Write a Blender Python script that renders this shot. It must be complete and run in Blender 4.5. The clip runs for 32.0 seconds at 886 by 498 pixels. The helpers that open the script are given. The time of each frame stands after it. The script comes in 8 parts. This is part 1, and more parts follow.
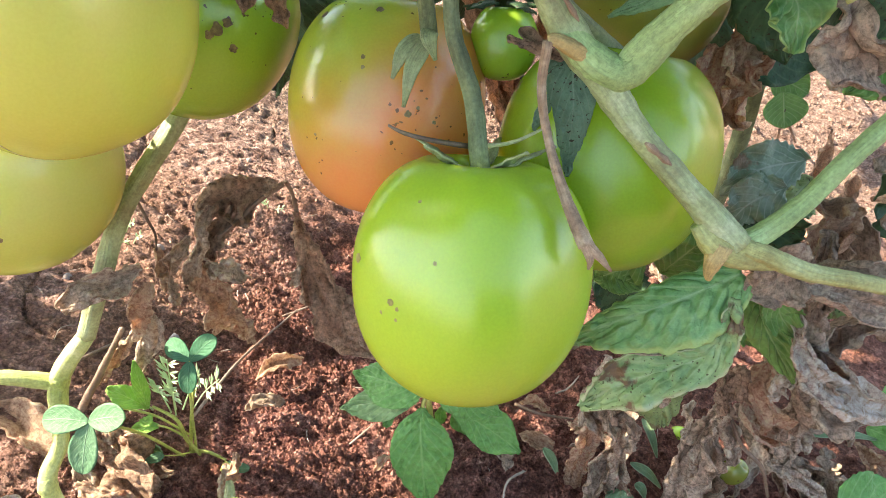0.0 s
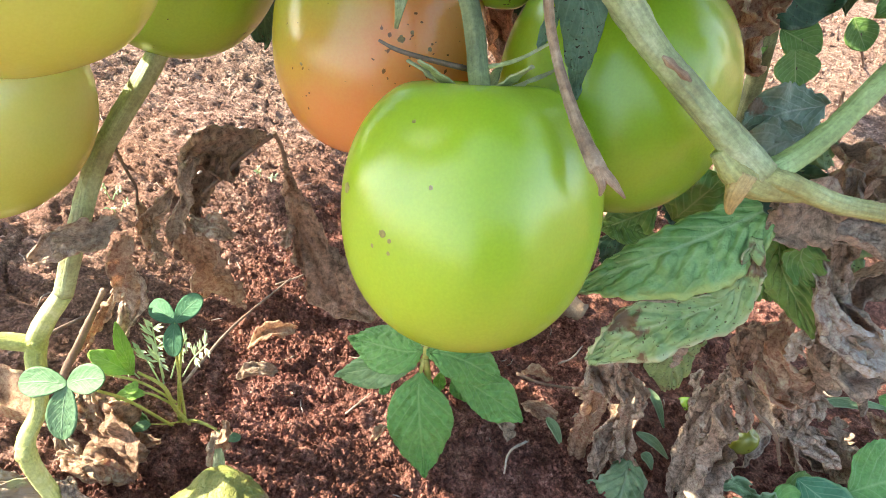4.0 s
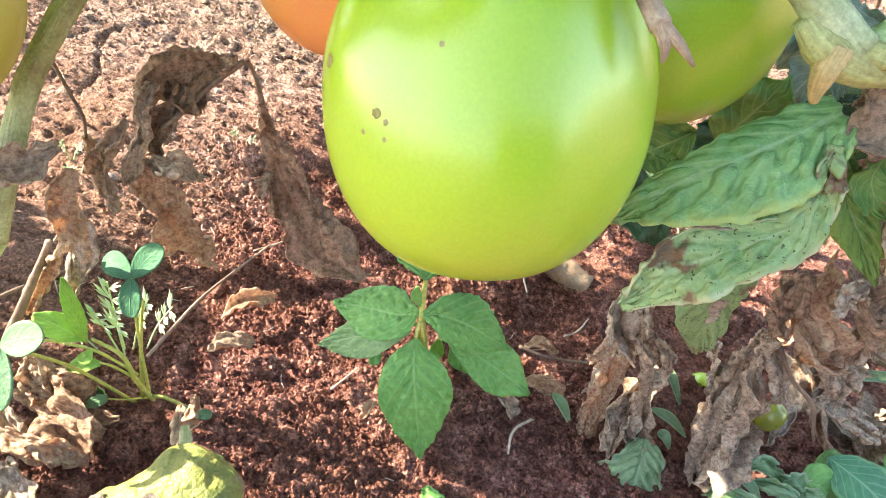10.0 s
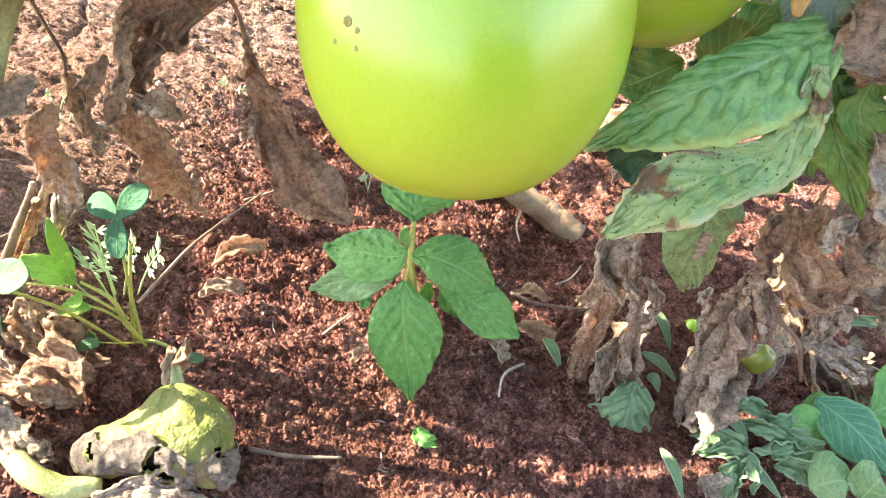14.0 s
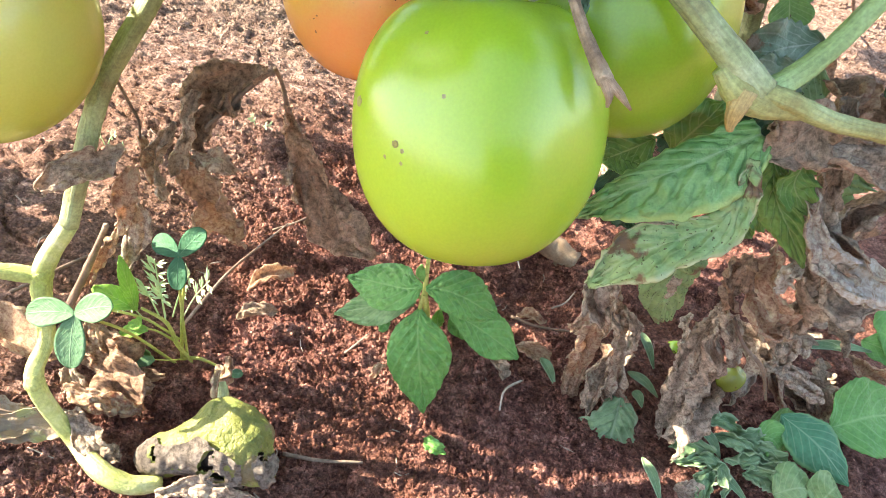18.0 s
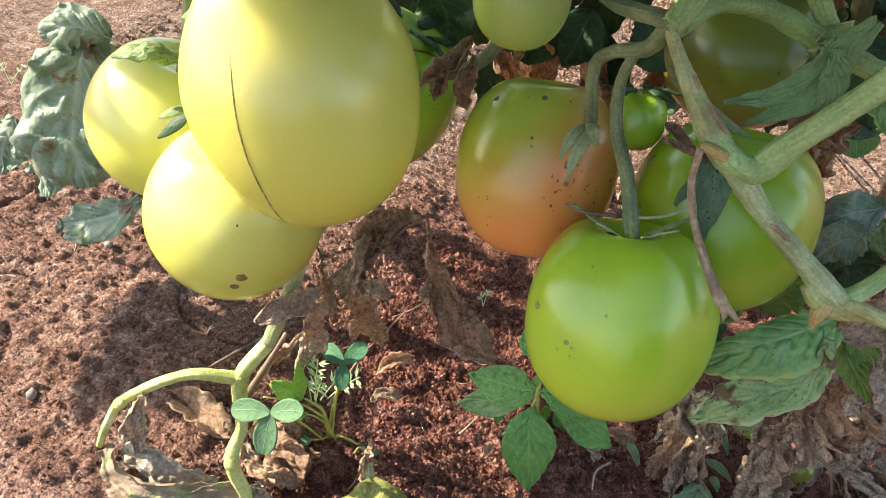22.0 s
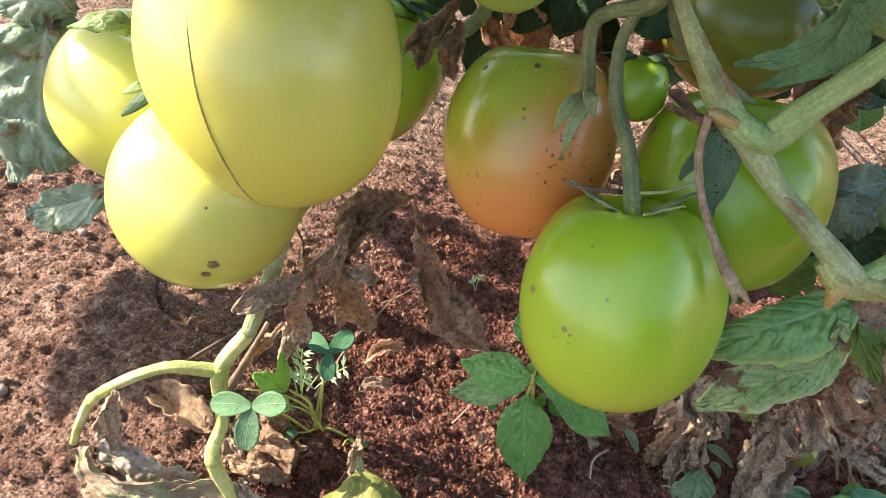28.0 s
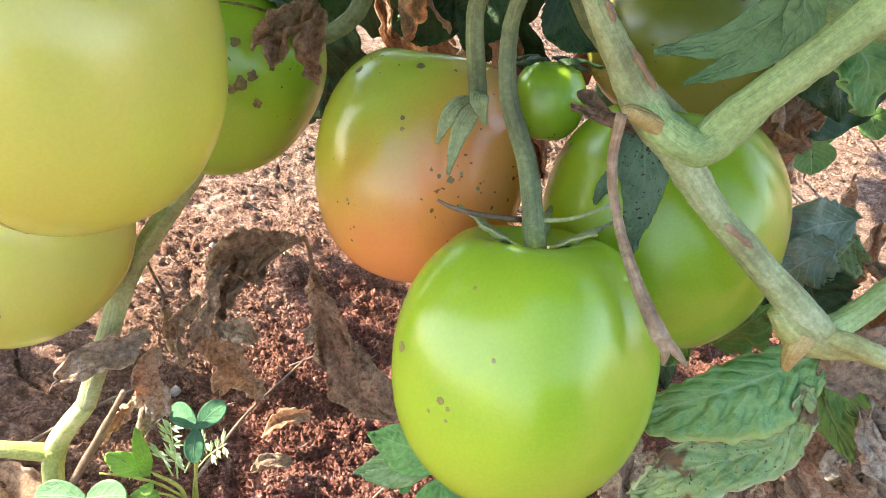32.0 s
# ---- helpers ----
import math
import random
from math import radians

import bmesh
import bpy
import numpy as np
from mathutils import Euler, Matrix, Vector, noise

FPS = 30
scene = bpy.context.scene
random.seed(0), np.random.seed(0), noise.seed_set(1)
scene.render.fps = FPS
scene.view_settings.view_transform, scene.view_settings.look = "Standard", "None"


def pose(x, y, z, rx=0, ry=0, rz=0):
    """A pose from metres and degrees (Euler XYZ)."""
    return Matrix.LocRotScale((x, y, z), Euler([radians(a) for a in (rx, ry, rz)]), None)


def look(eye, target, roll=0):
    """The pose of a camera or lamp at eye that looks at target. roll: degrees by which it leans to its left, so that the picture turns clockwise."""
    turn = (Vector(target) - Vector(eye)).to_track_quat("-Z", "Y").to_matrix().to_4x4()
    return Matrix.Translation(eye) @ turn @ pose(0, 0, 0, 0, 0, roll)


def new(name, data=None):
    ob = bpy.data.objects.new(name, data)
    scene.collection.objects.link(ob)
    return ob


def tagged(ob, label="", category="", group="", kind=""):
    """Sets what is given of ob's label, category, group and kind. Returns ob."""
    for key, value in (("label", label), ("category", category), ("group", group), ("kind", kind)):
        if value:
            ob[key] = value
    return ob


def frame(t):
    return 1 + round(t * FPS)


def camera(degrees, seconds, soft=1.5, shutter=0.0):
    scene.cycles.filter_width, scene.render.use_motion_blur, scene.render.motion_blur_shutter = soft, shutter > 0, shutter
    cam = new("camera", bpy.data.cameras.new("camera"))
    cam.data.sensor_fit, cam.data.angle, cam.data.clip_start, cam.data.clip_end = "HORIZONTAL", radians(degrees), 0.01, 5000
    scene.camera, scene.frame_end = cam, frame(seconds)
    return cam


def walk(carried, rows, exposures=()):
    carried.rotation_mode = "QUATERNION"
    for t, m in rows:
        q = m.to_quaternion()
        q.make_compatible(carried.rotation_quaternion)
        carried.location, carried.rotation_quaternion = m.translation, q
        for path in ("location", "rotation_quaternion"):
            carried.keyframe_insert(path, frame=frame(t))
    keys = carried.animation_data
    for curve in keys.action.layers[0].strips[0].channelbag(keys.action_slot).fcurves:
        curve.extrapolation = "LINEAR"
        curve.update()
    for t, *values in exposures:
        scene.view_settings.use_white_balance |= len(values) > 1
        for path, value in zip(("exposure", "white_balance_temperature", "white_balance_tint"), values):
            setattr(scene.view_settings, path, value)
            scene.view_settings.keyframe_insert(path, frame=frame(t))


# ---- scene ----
cam = camera(65.0, 32.0, 0.4)
PATH = [
    (0, (0.0172, 0.0393, 0.304), (0.06, 1.547, -1.01), 3.72),
    (0.5, (0.0164, 0.0421, 0.2987), (0.051, 1.541, -1.025), 3.11),
    (1, (0.0165, 0.0413, 0.2956), (0.056, 1.54, -1.028), 3.29),
    (1.5, (0.0179, 0.0413, 0.2886), (0.057, 1.536, -1.039), 3.14),
    (2, (0.0179, 0.0406, 0.2872), (0.061, 1.537, -1.039), 3.45),
    (2.5, (0.0178, 0.0421, 0.287), (0.053, 1.536, -1.042), 3.25),
    (3, (0.0185, 0.0426, 0.2852), (0.059, 1.532, -1.049), 3.41),
    (3.5, (0.018, 0.0421, 0.2857), (0.061, 1.534, -1.046), 3.54),
    (5.5, (0.0216, 0.0412, 0.2808), (0.084, 1.491, -1.095), 3.54),
    (6, (0.0187, 0.0427, 0.2788), (0.099, 1.493, -1.096), 4.29),
    (6.5, (0.0187, 0.0424, 0.2747), (0.113, 1.49, -1.102), 4.60),
    (7, (0.0184, 0.0415, 0.2727), (0.112, 1.487, -1.107), 4.83),
    (7.5, (0.0221, 0.0408, 0.2678), (0.099, 1.484, -1.115), 3.96),
    (8, (0.0211, 0.0451, 0.2548), (0.101, 1.474, -1.142), 3.72),
    (8.5, (0.0173, 0.0486, 0.2551), (0.102, 1.517, -1.101), 4.56),
    (9, (0.0171, 0.0532, 0.2493), (0.085, 1.544, -1.082), 3.71),
    (9.5, (0.0156, 0.0557, 0.2472), (0.089, 1.539, -1.093), 3.92),
    (10, (0.0158, 0.0549, 0.2497), (0.101, 1.534, -1.094), 4.36),
    (10.5, (0.0159, 0.0533, 0.2492), (0.105, 1.524, -1.103), 4.39),
    (11, (0.0168, 0.0532, 0.2463), (0.1, 1.501, -1.131), 4.33),
    (11.5, (0.017, 0.0538, 0.2447), (0.099, 1.482, -1.152), 4.35),
    (12, (0.018, 0.052, 0.2433), (0.106, 1.469, -1.166), 4.15),
    (12.5, (0.0195, 0.0515, 0.2411), (0.111, 1.458, -1.178), 4.11),
    (13, (0.0198, 0.0506, 0.2409), (0.112, 1.459, -1.176), 4.01),
    (13.5, (0.0179, 0.0514, 0.2442), (0.126, 1.452, -1.179), 5.01),
    (14, (0.0199, 0.0499, 0.2436), (0.111, 1.457, -1.175), 4.29),
    (14.5, (0.0194, 0.0504, 0.2438), (0.117, 1.453, -1.179), 4.58),
    (16.5, (0.0192, 0.049, 0.2436), (0.111, 1.446, -1.185), 4.59),
    (17, (0.0192, 0.0483, 0.2445), (0.103, 1.44, -1.189), 4.15),
    (17.5, (0.0185, 0.0393, 0.2595), (0.101, 1.446, -1.16), 4.52),
    (18, (0.0139, 0.0301, 0.2794), (0.101, 1.45, -1.126), 4.82),
    (18.5, (0.0114, 0.0214, 0.306), (0.066, 1.458, -1.084), 4.11),
    (19, (0.0049, 0.0161, 0.3277), (0.031, 1.477, -1.038), 4.09),
    (19.5, (-0.0041, 0.0075, 0.3448), (0.009, 1.481, -1.008), 4.00),
    (20, (-0.0051, -0.0011, 0.3522), (0.017, 1.474, -0.998), 3.68),
    (20.5, (-0.0095, 0.0018, 0.3527), (0.008, 1.467, -1.008), 4.16),
    (21, (-0.0178, 0.0066, 0.3538), (-0.027, 1.467, -1.013), 3.86),
    (21.5, (-0.0222, 0.0131, 0.35), (-0.059, 1.473, -1.017), 3.28),
    (22, (-0.0227, 0.0166, 0.349), (-0.077, 1.478, -1.015), 2.56),
    (22.5, (-0.0228, 0.016, 0.352), (-0.075, 1.482, -1.008), 2.72),
    (23, (-0.0222, 0.016, 0.351), (-0.076, 1.472, -1.02), 2.42),
    (23.5, (-0.0207, 0.0173, 0.3511), (-0.063, 1.465, -1.028), 2.56),
    (24, (-0.0164, 0.0161, 0.3502), (-0.063, 1.458, -1.035), 1.91),
    (24.5, (-0.0178, 0.0166, 0.3519), (-0.045, 1.456, -1.036), 2.66),
    (25, (-0.0183, 0.0166, 0.3506), (-0.041, 1.453, -1.041), 2.70),
    (25.5, (-0.0154, 0.0151, 0.3477), (-0.034, 1.449, -1.046), 2.51),
    (27.5, (-0.0182, 0.0185, 0.3403), (-0.012, 1.439, -1.068), 2.79),
    (28, (-0.0215, 0.028, 0.3372), (-0.051, 1.46, -1.059), 2.37),
    (28.5, (-0.0176, 0.0312, 0.329), (-0.027, 1.479, -1.051), 3.22),
    (29, (-0.0103, 0.0322, 0.3212), (0.011, 1.499, -1.038), 3.36),
    (29.5, (-0.0038, 0.0356, 0.316), (0.033, 1.527, -1.016), 2.99),
    (30, (0.0015, 0.0445, 0.3141), (0.044, 1.577, -0.97), 3.38),
    (30.5, (0.0068, 0.0542, 0.3066), (0.04, 1.614, -0.945), 3.03),
    (31, (0.0033, 0.0625, 0.2992), (0.038, 1.626, -0.948), 3.66),
    (31.5, (0.0031, 0.0643, 0.2985), (0.046, 1.624, -0.952), 4.25),
    (32, (0.004, 0.0605, 0.3027), (0.066, 1.611, -0.96), 4.63),
]
from mathutils.bvhtree import BVHTree

KELVIN, TINT = 7500.0, 11.0
EXPOSURES = [(t, s + 0.0, KELVIN, TINT) for t, s in ((0.0, 2.35), (3.5, 2.36), (6.0, 2.42), (9.0, 2.66), (13.0, 2.74), (17.0, 2.76), (18.0, 2.52), (18.6, 2.3), (20.0, 1.72), (25.0, 1.64), (28.0, 1.74), (30.0, 2.02), (32.0, 2.4))]
walk(cam, [(t, look(eye, target, roll)) for t, eye, target, roll in PATH], EXPOSURES)

# ---- light ----
SUN_DIR = Vector((-0.74, 0.15, 0.63)).normalized()
world = bpy.data.worlds.new("sky")
scene.world = world
world.use_nodes = True
wn = world.node_tree.nodes
sky = wn.new("ShaderNodeTexSky")
sky.sky_type, sky.sun_disc = "NISHITA", False
sky.sun_elevation = math.asin(SUN_DIR.z)
sky.sun_rotation = math.atan2(SUN_DIR.x, SUN_DIR.y)
world.node_tree.links.new(sky.outputs[0], wn["Background"].inputs[0])
wn["Background"].inputs[1].default_value = 0.126
sun = new("sun", bpy.data.lights.new("sun", "SUN"))
sun.data.energy, sun.data.angle, sun.data.color = 4.0, radians(0.6), (1.0, 0.95, 0.86)
sun.matrix_world = look(SUN_DIR * 3, (0, 0, 0))


# ---- materials ----
def nodes_of(name):
    m = bpy.data.materials.new(name)
    m.use_nodes = True
    t = m.node_tree
    return m, t, t.nodes["Principled BSDF"]


def ramp(t, fac, stops):
    r = t.nodes.new("ShaderNodeValToRGB")
    e = r.color_ramp.elements
    while len(e) < len(stops):
        e.new(0.5)
    for k, (p, c) in zip(e, stops):
        k.position, k.color = p, (*c, 1)
    t.links.new(fac, r.inputs[0])
    return r.outputs[0]


def noise_of(t, scale, detail=4.0, rough=0.55, vec=None, distort=0.0):
    n = t.nodes.new("ShaderNodeTexNoise")
    n.inputs["Scale"].default_value, n.inputs["Detail"].default_value = scale, detail
    n.inputs["Roughness"].default_value, n.inputs["Distortion"].default_value = rough, distort
    t.links.new(vec or coords(t), n.inputs["Vector"])
    return n.outputs[0]


def coords(t, kind="Object"):
    for n in t.nodes:
        if n.type == "TEX_COORD":
            return n.outputs[kind]
    return t.nodes.new("ShaderNodeTexCoord").outputs[kind]


def mix(t, fac, a, b, mode="MIX"):
    n = t.nodes.new("ShaderNodeMix")
    n.data_type, n.blend_type = "RGBA", mode
    for s, v in ((n.inputs[0], fac), (n.inputs[6], a), (n.inputs[7], b)):
        if isinstance(v, (int, float)):
            s.default_value = v
        elif isinstance(v, tuple):
            s.default_value = (*v, 1)
        else:
            t.links.new(v, s)
    return n.outputs[2]


def bump(t, p, height, strength, dist):
    b = t.nodes.new("ShaderNodeBump")
    b.inputs["Strength"].default_value, b.inputs["Distance"].default_value = strength, dist
    t.links.new(height, b.inputs["Height"])
    t.links.new(b.outputs[0], p.inputs["Normal"])


def maths(t, op, a, b=0.0):
    n = t.nodes.new("ShaderNodeMath")
    n.operation = op
    for s, v in ((n.inputs[0], a), (n.inputs[1], b)):
        if isinstance(v, (int, float)):
            s.default_value = v
        else:
            t.links.new(v, s)
    return n.outputs[0]


def soil_mat(name, tint=1.0, island=False):
    m, t, p = nodes_of(name)
    big = noise_of(t, 9, 4)
    mid = noise_of(t, 90, 6, 0.65)
    fine = noise_of(t, 700, 4, 0.7)
    c = ramp(t, mid, [(0.30, (0.092 * tint, 0.048 * tint, 0.040 * tint)), (0.48, (0.275 * tint, 0.158 * tint, 0.137 * tint)), (0.68, (0.55 * tint, 0.375 * tint, 0.33 * tint))])
    c = mix(t, ramp(t, big, [(0.42, (0, 0, 0)), (0.62, (0.8, 0.8, 0.8))]), c, (0.26 * tint, 0.15 * tint, 0.112 * tint), "MIX")
    place = t.nodes.new("ShaderNodeSeparateXYZ")
    t.links.new(coords(t), place.inputs[0])
    red = maths(t, "ADD", maths(t, "SUBTRACT", place.outputs[0], maths(t, "MULTIPLY", place.outputs[1], 0.25)), maths(t, "MULTIPLY", big, 0.08))
    c = mix(t, 1.0, c, ramp(t, maths(t, "ADD", red, 0.5), [(0.34, (1.20, 1.24, 1.20)), (0.40, (1.08, 0.88, 0.84))]), "MULTIPLY")
    c = mix(t, ramp(t, place.outputs[1], [(0.40, (0, 0, 0)), (0.60, (0.75, 0.75, 0.75))]), c, mix(t, ramp(t, mid, [(0.35, (0, 0, 0)), (0.65, (1, 1, 1))]), (0.15 * tint, 0.10 * tint, 0.078 * tint), (0.46 * tint, 0.36 * tint, 0.29 * tint)))
    grain = []
    for scale in (330.0, 800.0):
        vo = t.nodes.new("ShaderNodeTexVoronoi")
        vo.inputs["Scale"].default_value = scale
        t.links.new(coords(t), vo.inputs["Vector"])
        grain.append(vo)
    tone = t.nodes.new("ShaderNodeRGBToBW")
    t.links.new(grain[1].outputs["Color"], tone.inputs[0])
    c = mix(t, 0.38, c, ramp(t, tone.outputs[0], [(0.2, (0.22, 0.2, 0.19)), (0.5, (0.5, 0.5, 0.5)), (0.8, (0.82, 0.8, 0.78))]), "OVERLAY")
    c = mix(t, 0.5, c, ramp(t, fine, [(0.35, (0.25, 0.22, 0.2)), (0.65, (0.95, 0.9, 0.85))]), "OVERLAY")
    grit = noise_of(t, 330, 6, 0.75)
    c = mix(t, 0.5, c, ramp(t, grit, [(0.38, (0.08, 0.07, 0.06)), (0.5, (0.5, 0.5, 0.5)), (0.62, (0.96, 0.92, 0.88))]), "OVERLAY")
    if island:
        geo = t.nodes.new("ShaderNodeNewGeometry")
        c = mix(t, 0.7, c, ramp(t, geo.outputs["Random Per Island"], [(0.0, (0.36, 0.34, 0.33)), (0.5, (0.55, 0.55, 0.55)), (1.0, (0.8, 0.78, 0.76))]), "OVERLAY")
    t.links.new(c, p.inputs["Base Color"])
    p.inputs["Roughness"].default_value = 0.95
    p.inputs["Specular IOR Level"].default_value = 0.15
    lumps = maths(t, "ADD", maths(t, "MULTIPLY", grain[0].outputs["Distance"], -0.9), maths(t, "MULTIPLY", grain[1].outputs["Distance"], -0.5))
    bump(t, p, maths(t, "ADD", lumps, noise_of(t, 480, 7, 0.85)), 1.0, 0.003)
    return m


def leaf_mat(name, light, dark, vein, gloss=0.45, spots=0.0, spot_col=(0.05, 0.04, 0.02), brown=0.0, brown_col=(0.26, 0.17, 0.10), translucent=0.3, patch=60.0, rim=None, quilt=0.0, cells=240.0):
    m, t, p = nodes_of(name)
    uv = coords(t, "UV")
    sep = t.nodes.new("ShaderNodeSeparateXYZ")
    t.links.new(uv, sep.inputs[0])
    across = maths(t, "ABSOLUTE", maths(t, "SUBTRACT", sep.outputs[1], 0.5))
    n1 = noise_of(t, patch, 4)
    n2 = noise_of(t, 420, 3, 0.6)
    c = ramp(t, n1, [(0.32, dark), (0.68, light)])
    c = mix(t, 0.35, c, ramp(t, n2, [(0.3, (0.3, 0.3, 0.3)), (0.7, (0.75, 0.75, 0.75))]), "OVERLAY")
    # midrib and side veins
    rib = ramp(t, across, [(0.0, (1, 1, 1)), (0.03, (0, 0, 0))])
    slant = maths(t, "SUBTRACT", maths(t, "MULTIPLY", sep.outputs[0], 7.0), maths(t, "MULTIPLY", across, 5.5))
    tooth = maths(t, "ABSOLUTE", maths(t, "SUBTRACT", maths(t, "FRACT", slant), 0.5))
    side = ramp(t, tooth, [(0.0, (0.5, 0.5, 0.5)), (0.13, (0, 0, 0))])
    v = mix(t, 1.0, rib, side, "LIGHTEN")
    c = mix(t, v, c, vein)
    if rim:
        wob = maths(t, "ADD", across, maths(t, "MULTIPLY", maths(t, "SUBTRACT", n1, 0.5), 0.08))
        c = mix(t, ramp(t, wob, [(0.40, (0, 0, 0)), (0.455, (1, 1, 1))]), c, rim)
    if quilt:
        vo = t.nodes.new("ShaderNodeTexVoronoi")
        vo.feature = "DISTANCE_TO_EDGE"
        vo.inputs["Scale"].default_value = cells
        t.links.new(coords(t), vo.inputs["Vector"])
        q = ramp(t, vo.outputs["Distance"], [(0.0, (0, 0, 0)), (0.12, (0.55, 0.55, 0.55)), (0.4, (1, 1, 1))])
        c = mix(t, maths(t, "MULTIPLY", maths(t, "SUBTRACT", 1.0, q), 0.35 * quilt), c, vein)
    if spots:
        s = noise_of(t, 900, 2, 0.5)
        c = mix(t, ramp(t, s, [(0.66 - spots, (0, 0, 0)), (0.70 - spots, (1, 1, 1))]), c, spot_col)
    if brown:
        s = noise_of(t, 75, 5, 0.6)
        c = mix(t, ramp(t, s, [(0.62 - brown, (0, 0, 0)), (0.68 - brown, (1, 1, 1))]), c, brown_col)
    t.links.new(c, p.inputs["Base Color"])
    p.inputs["Roughness"].default_value = gloss
    p.inputs["Specular IOR Level"].default_value = 0.4
    h = mix(t, 0.15, n2, v, "MIX")
    if quilt:
        h = mix(t, 0.5 * quilt, h, q)
    bump(t, p, h, 0.9, 0.0010 + 0.0016 * quilt)
    tr = t.nodes.new("ShaderNodeBsdfTranslucent")
    t.links.new(c, tr.inputs[0])
    mx = t.nodes.new("ShaderNodeMixShader")
    mx.inputs[0].default_value = translucent
    t.links.new(p.outputs[0], mx.inputs[1])
    t.links.new(tr.outputs[0], mx.inputs[2])
    t.links.new(mx.outputs[0], t.nodes["Material Output"].inputs[0])
    return m


def dry_mat(name, light, mid, dark, translucent=0.28, rust=0.0):
    m, t, p = nodes_of(name)
    n1 = noise_of(t, 55, 6, 0.65, distort=0.6)
    n2 = noise_of(t, 480, 6, 0.75)
    c = ramp(t, n1, [(0.18, dark), (0.46, mid), (0.74, light)])
    c = mix(t, 0.6, c, ramp(t, n2, [(0.38, (0.14, 0.13, 0.12)), (0.48, (0.54, 0.54, 0.54)), (0.60, (0.96, 0.95, 0.93))]), "OVERLAY")
    sep = t.nodes.new("ShaderNodeSeparateXYZ")
    t.links.new(coords(t, "UV"), sep.inputs[0])
    across = maths(t, "ABSOLUTE", maths(t, "SUBTRACT", maths(t, "ADD", sep.outputs[1], maths(t, "MULTIPLY", n1, 0.1)), 0.55))
    rib = ramp(t, across, [(0.0, (1, 1, 1)), (0.02, (0, 0, 0))])
    slant = maths(t, "ADD", maths(t, "SUBTRACT", maths(t, "MULTIPLY", sep.outputs[0], 8.0), maths(t, "MULTIPLY", across, 6.0)), maths(t, "MULTIPLY", n1, 1.5))
    tooth = maths(t, "ABSOLUTE", maths(t, "SUBTRACT", maths(t, "FRACT", slant), 0.5))
    v = mix(t, 1.0, rib, ramp(t, tooth, [(0.0, (0.7, 0.7, 0.7)), (0.07, (0, 0, 0))]), "LIGHTEN")
    c = mix(t, maths(t, "MULTIPLY", v, 0.5), c, light)
    if rust:
        s = noise_of(t, 40, 3)
        c = mix(t, ramp(t, s, [(0.62 - rust, (0, 0, 0)), (0.7 - rust, (1, 1, 1))]), c, (0.30, 0.085, 0.03))
    t.links.new(c, p.inputs["Base Color"])
    p.inputs["Roughness"].default_value = 0.85
    p.inputs["Specular IOR Level"].default_value = 0.2
    bump(t, p, mix(t, 0.3, noise_of(t, 700, 6, 0.8), v), 1.0, 0.0014)
    tr = t.nodes.new("ShaderNodeBsdfTranslucent")
    t.links.new(c, tr.inputs[0])
    mx = t.nodes.new("ShaderNodeMixShader")
    mx.inputs[0].default_value = translucent
    t.links.new(p.outputs[0], mx.inputs[1])
    t.links.new(tr.outputs[0], mx.inputs[2])
    t.links.new(mx.outputs[0], t.nodes["Material Output"].inputs[0])
    return m


def stem_mat(name, a, b, c3, scale=70.0):
    m, t, p = nodes_of(name)
    n1 = noise_of(t, scale, 5, 0.6)
    n2 = noise_of(t, 900, 3, 0.6)
    c = ramp(t, n1, [(0.3, a), (0.52, b), (0.72, c3)])
    c = mix(t, 0.4, c, ramp(t, n2, [(0.3, (0.25, 0.25, 0.25)), (0.7, (0.8, 0.8, 0.8))]), "OVERLAY")
    grain = t.nodes.new("ShaderNodeMapping")
    grain.inputs["Scale"].default_value = (0.5, 9.0, 1.0)
    t.links.new(coords(t, "UV"), grain.inputs["Vector"])
    streak = noise_of(t, 1.0, 4, 0.6, grain.outputs[0])
    c = mix(t, 0.3, c, ramp(t, streak, [(0.35, (0.22, 0.21, 0.2)), (0.5, (0.5, 0.5, 0.5)), (0.65, (0.78, 0.78, 0.76))]), "OVERLAY")
    t.links.new(c, p.inputs["Base Color"])
    p.inputs["Roughness"].default_value = 0.6
    bump(t, p, maths(t, "ADD", n2, maths(t, "MULTIPLY", streak, 1.5)), 0.6, 0.0008)
    return m


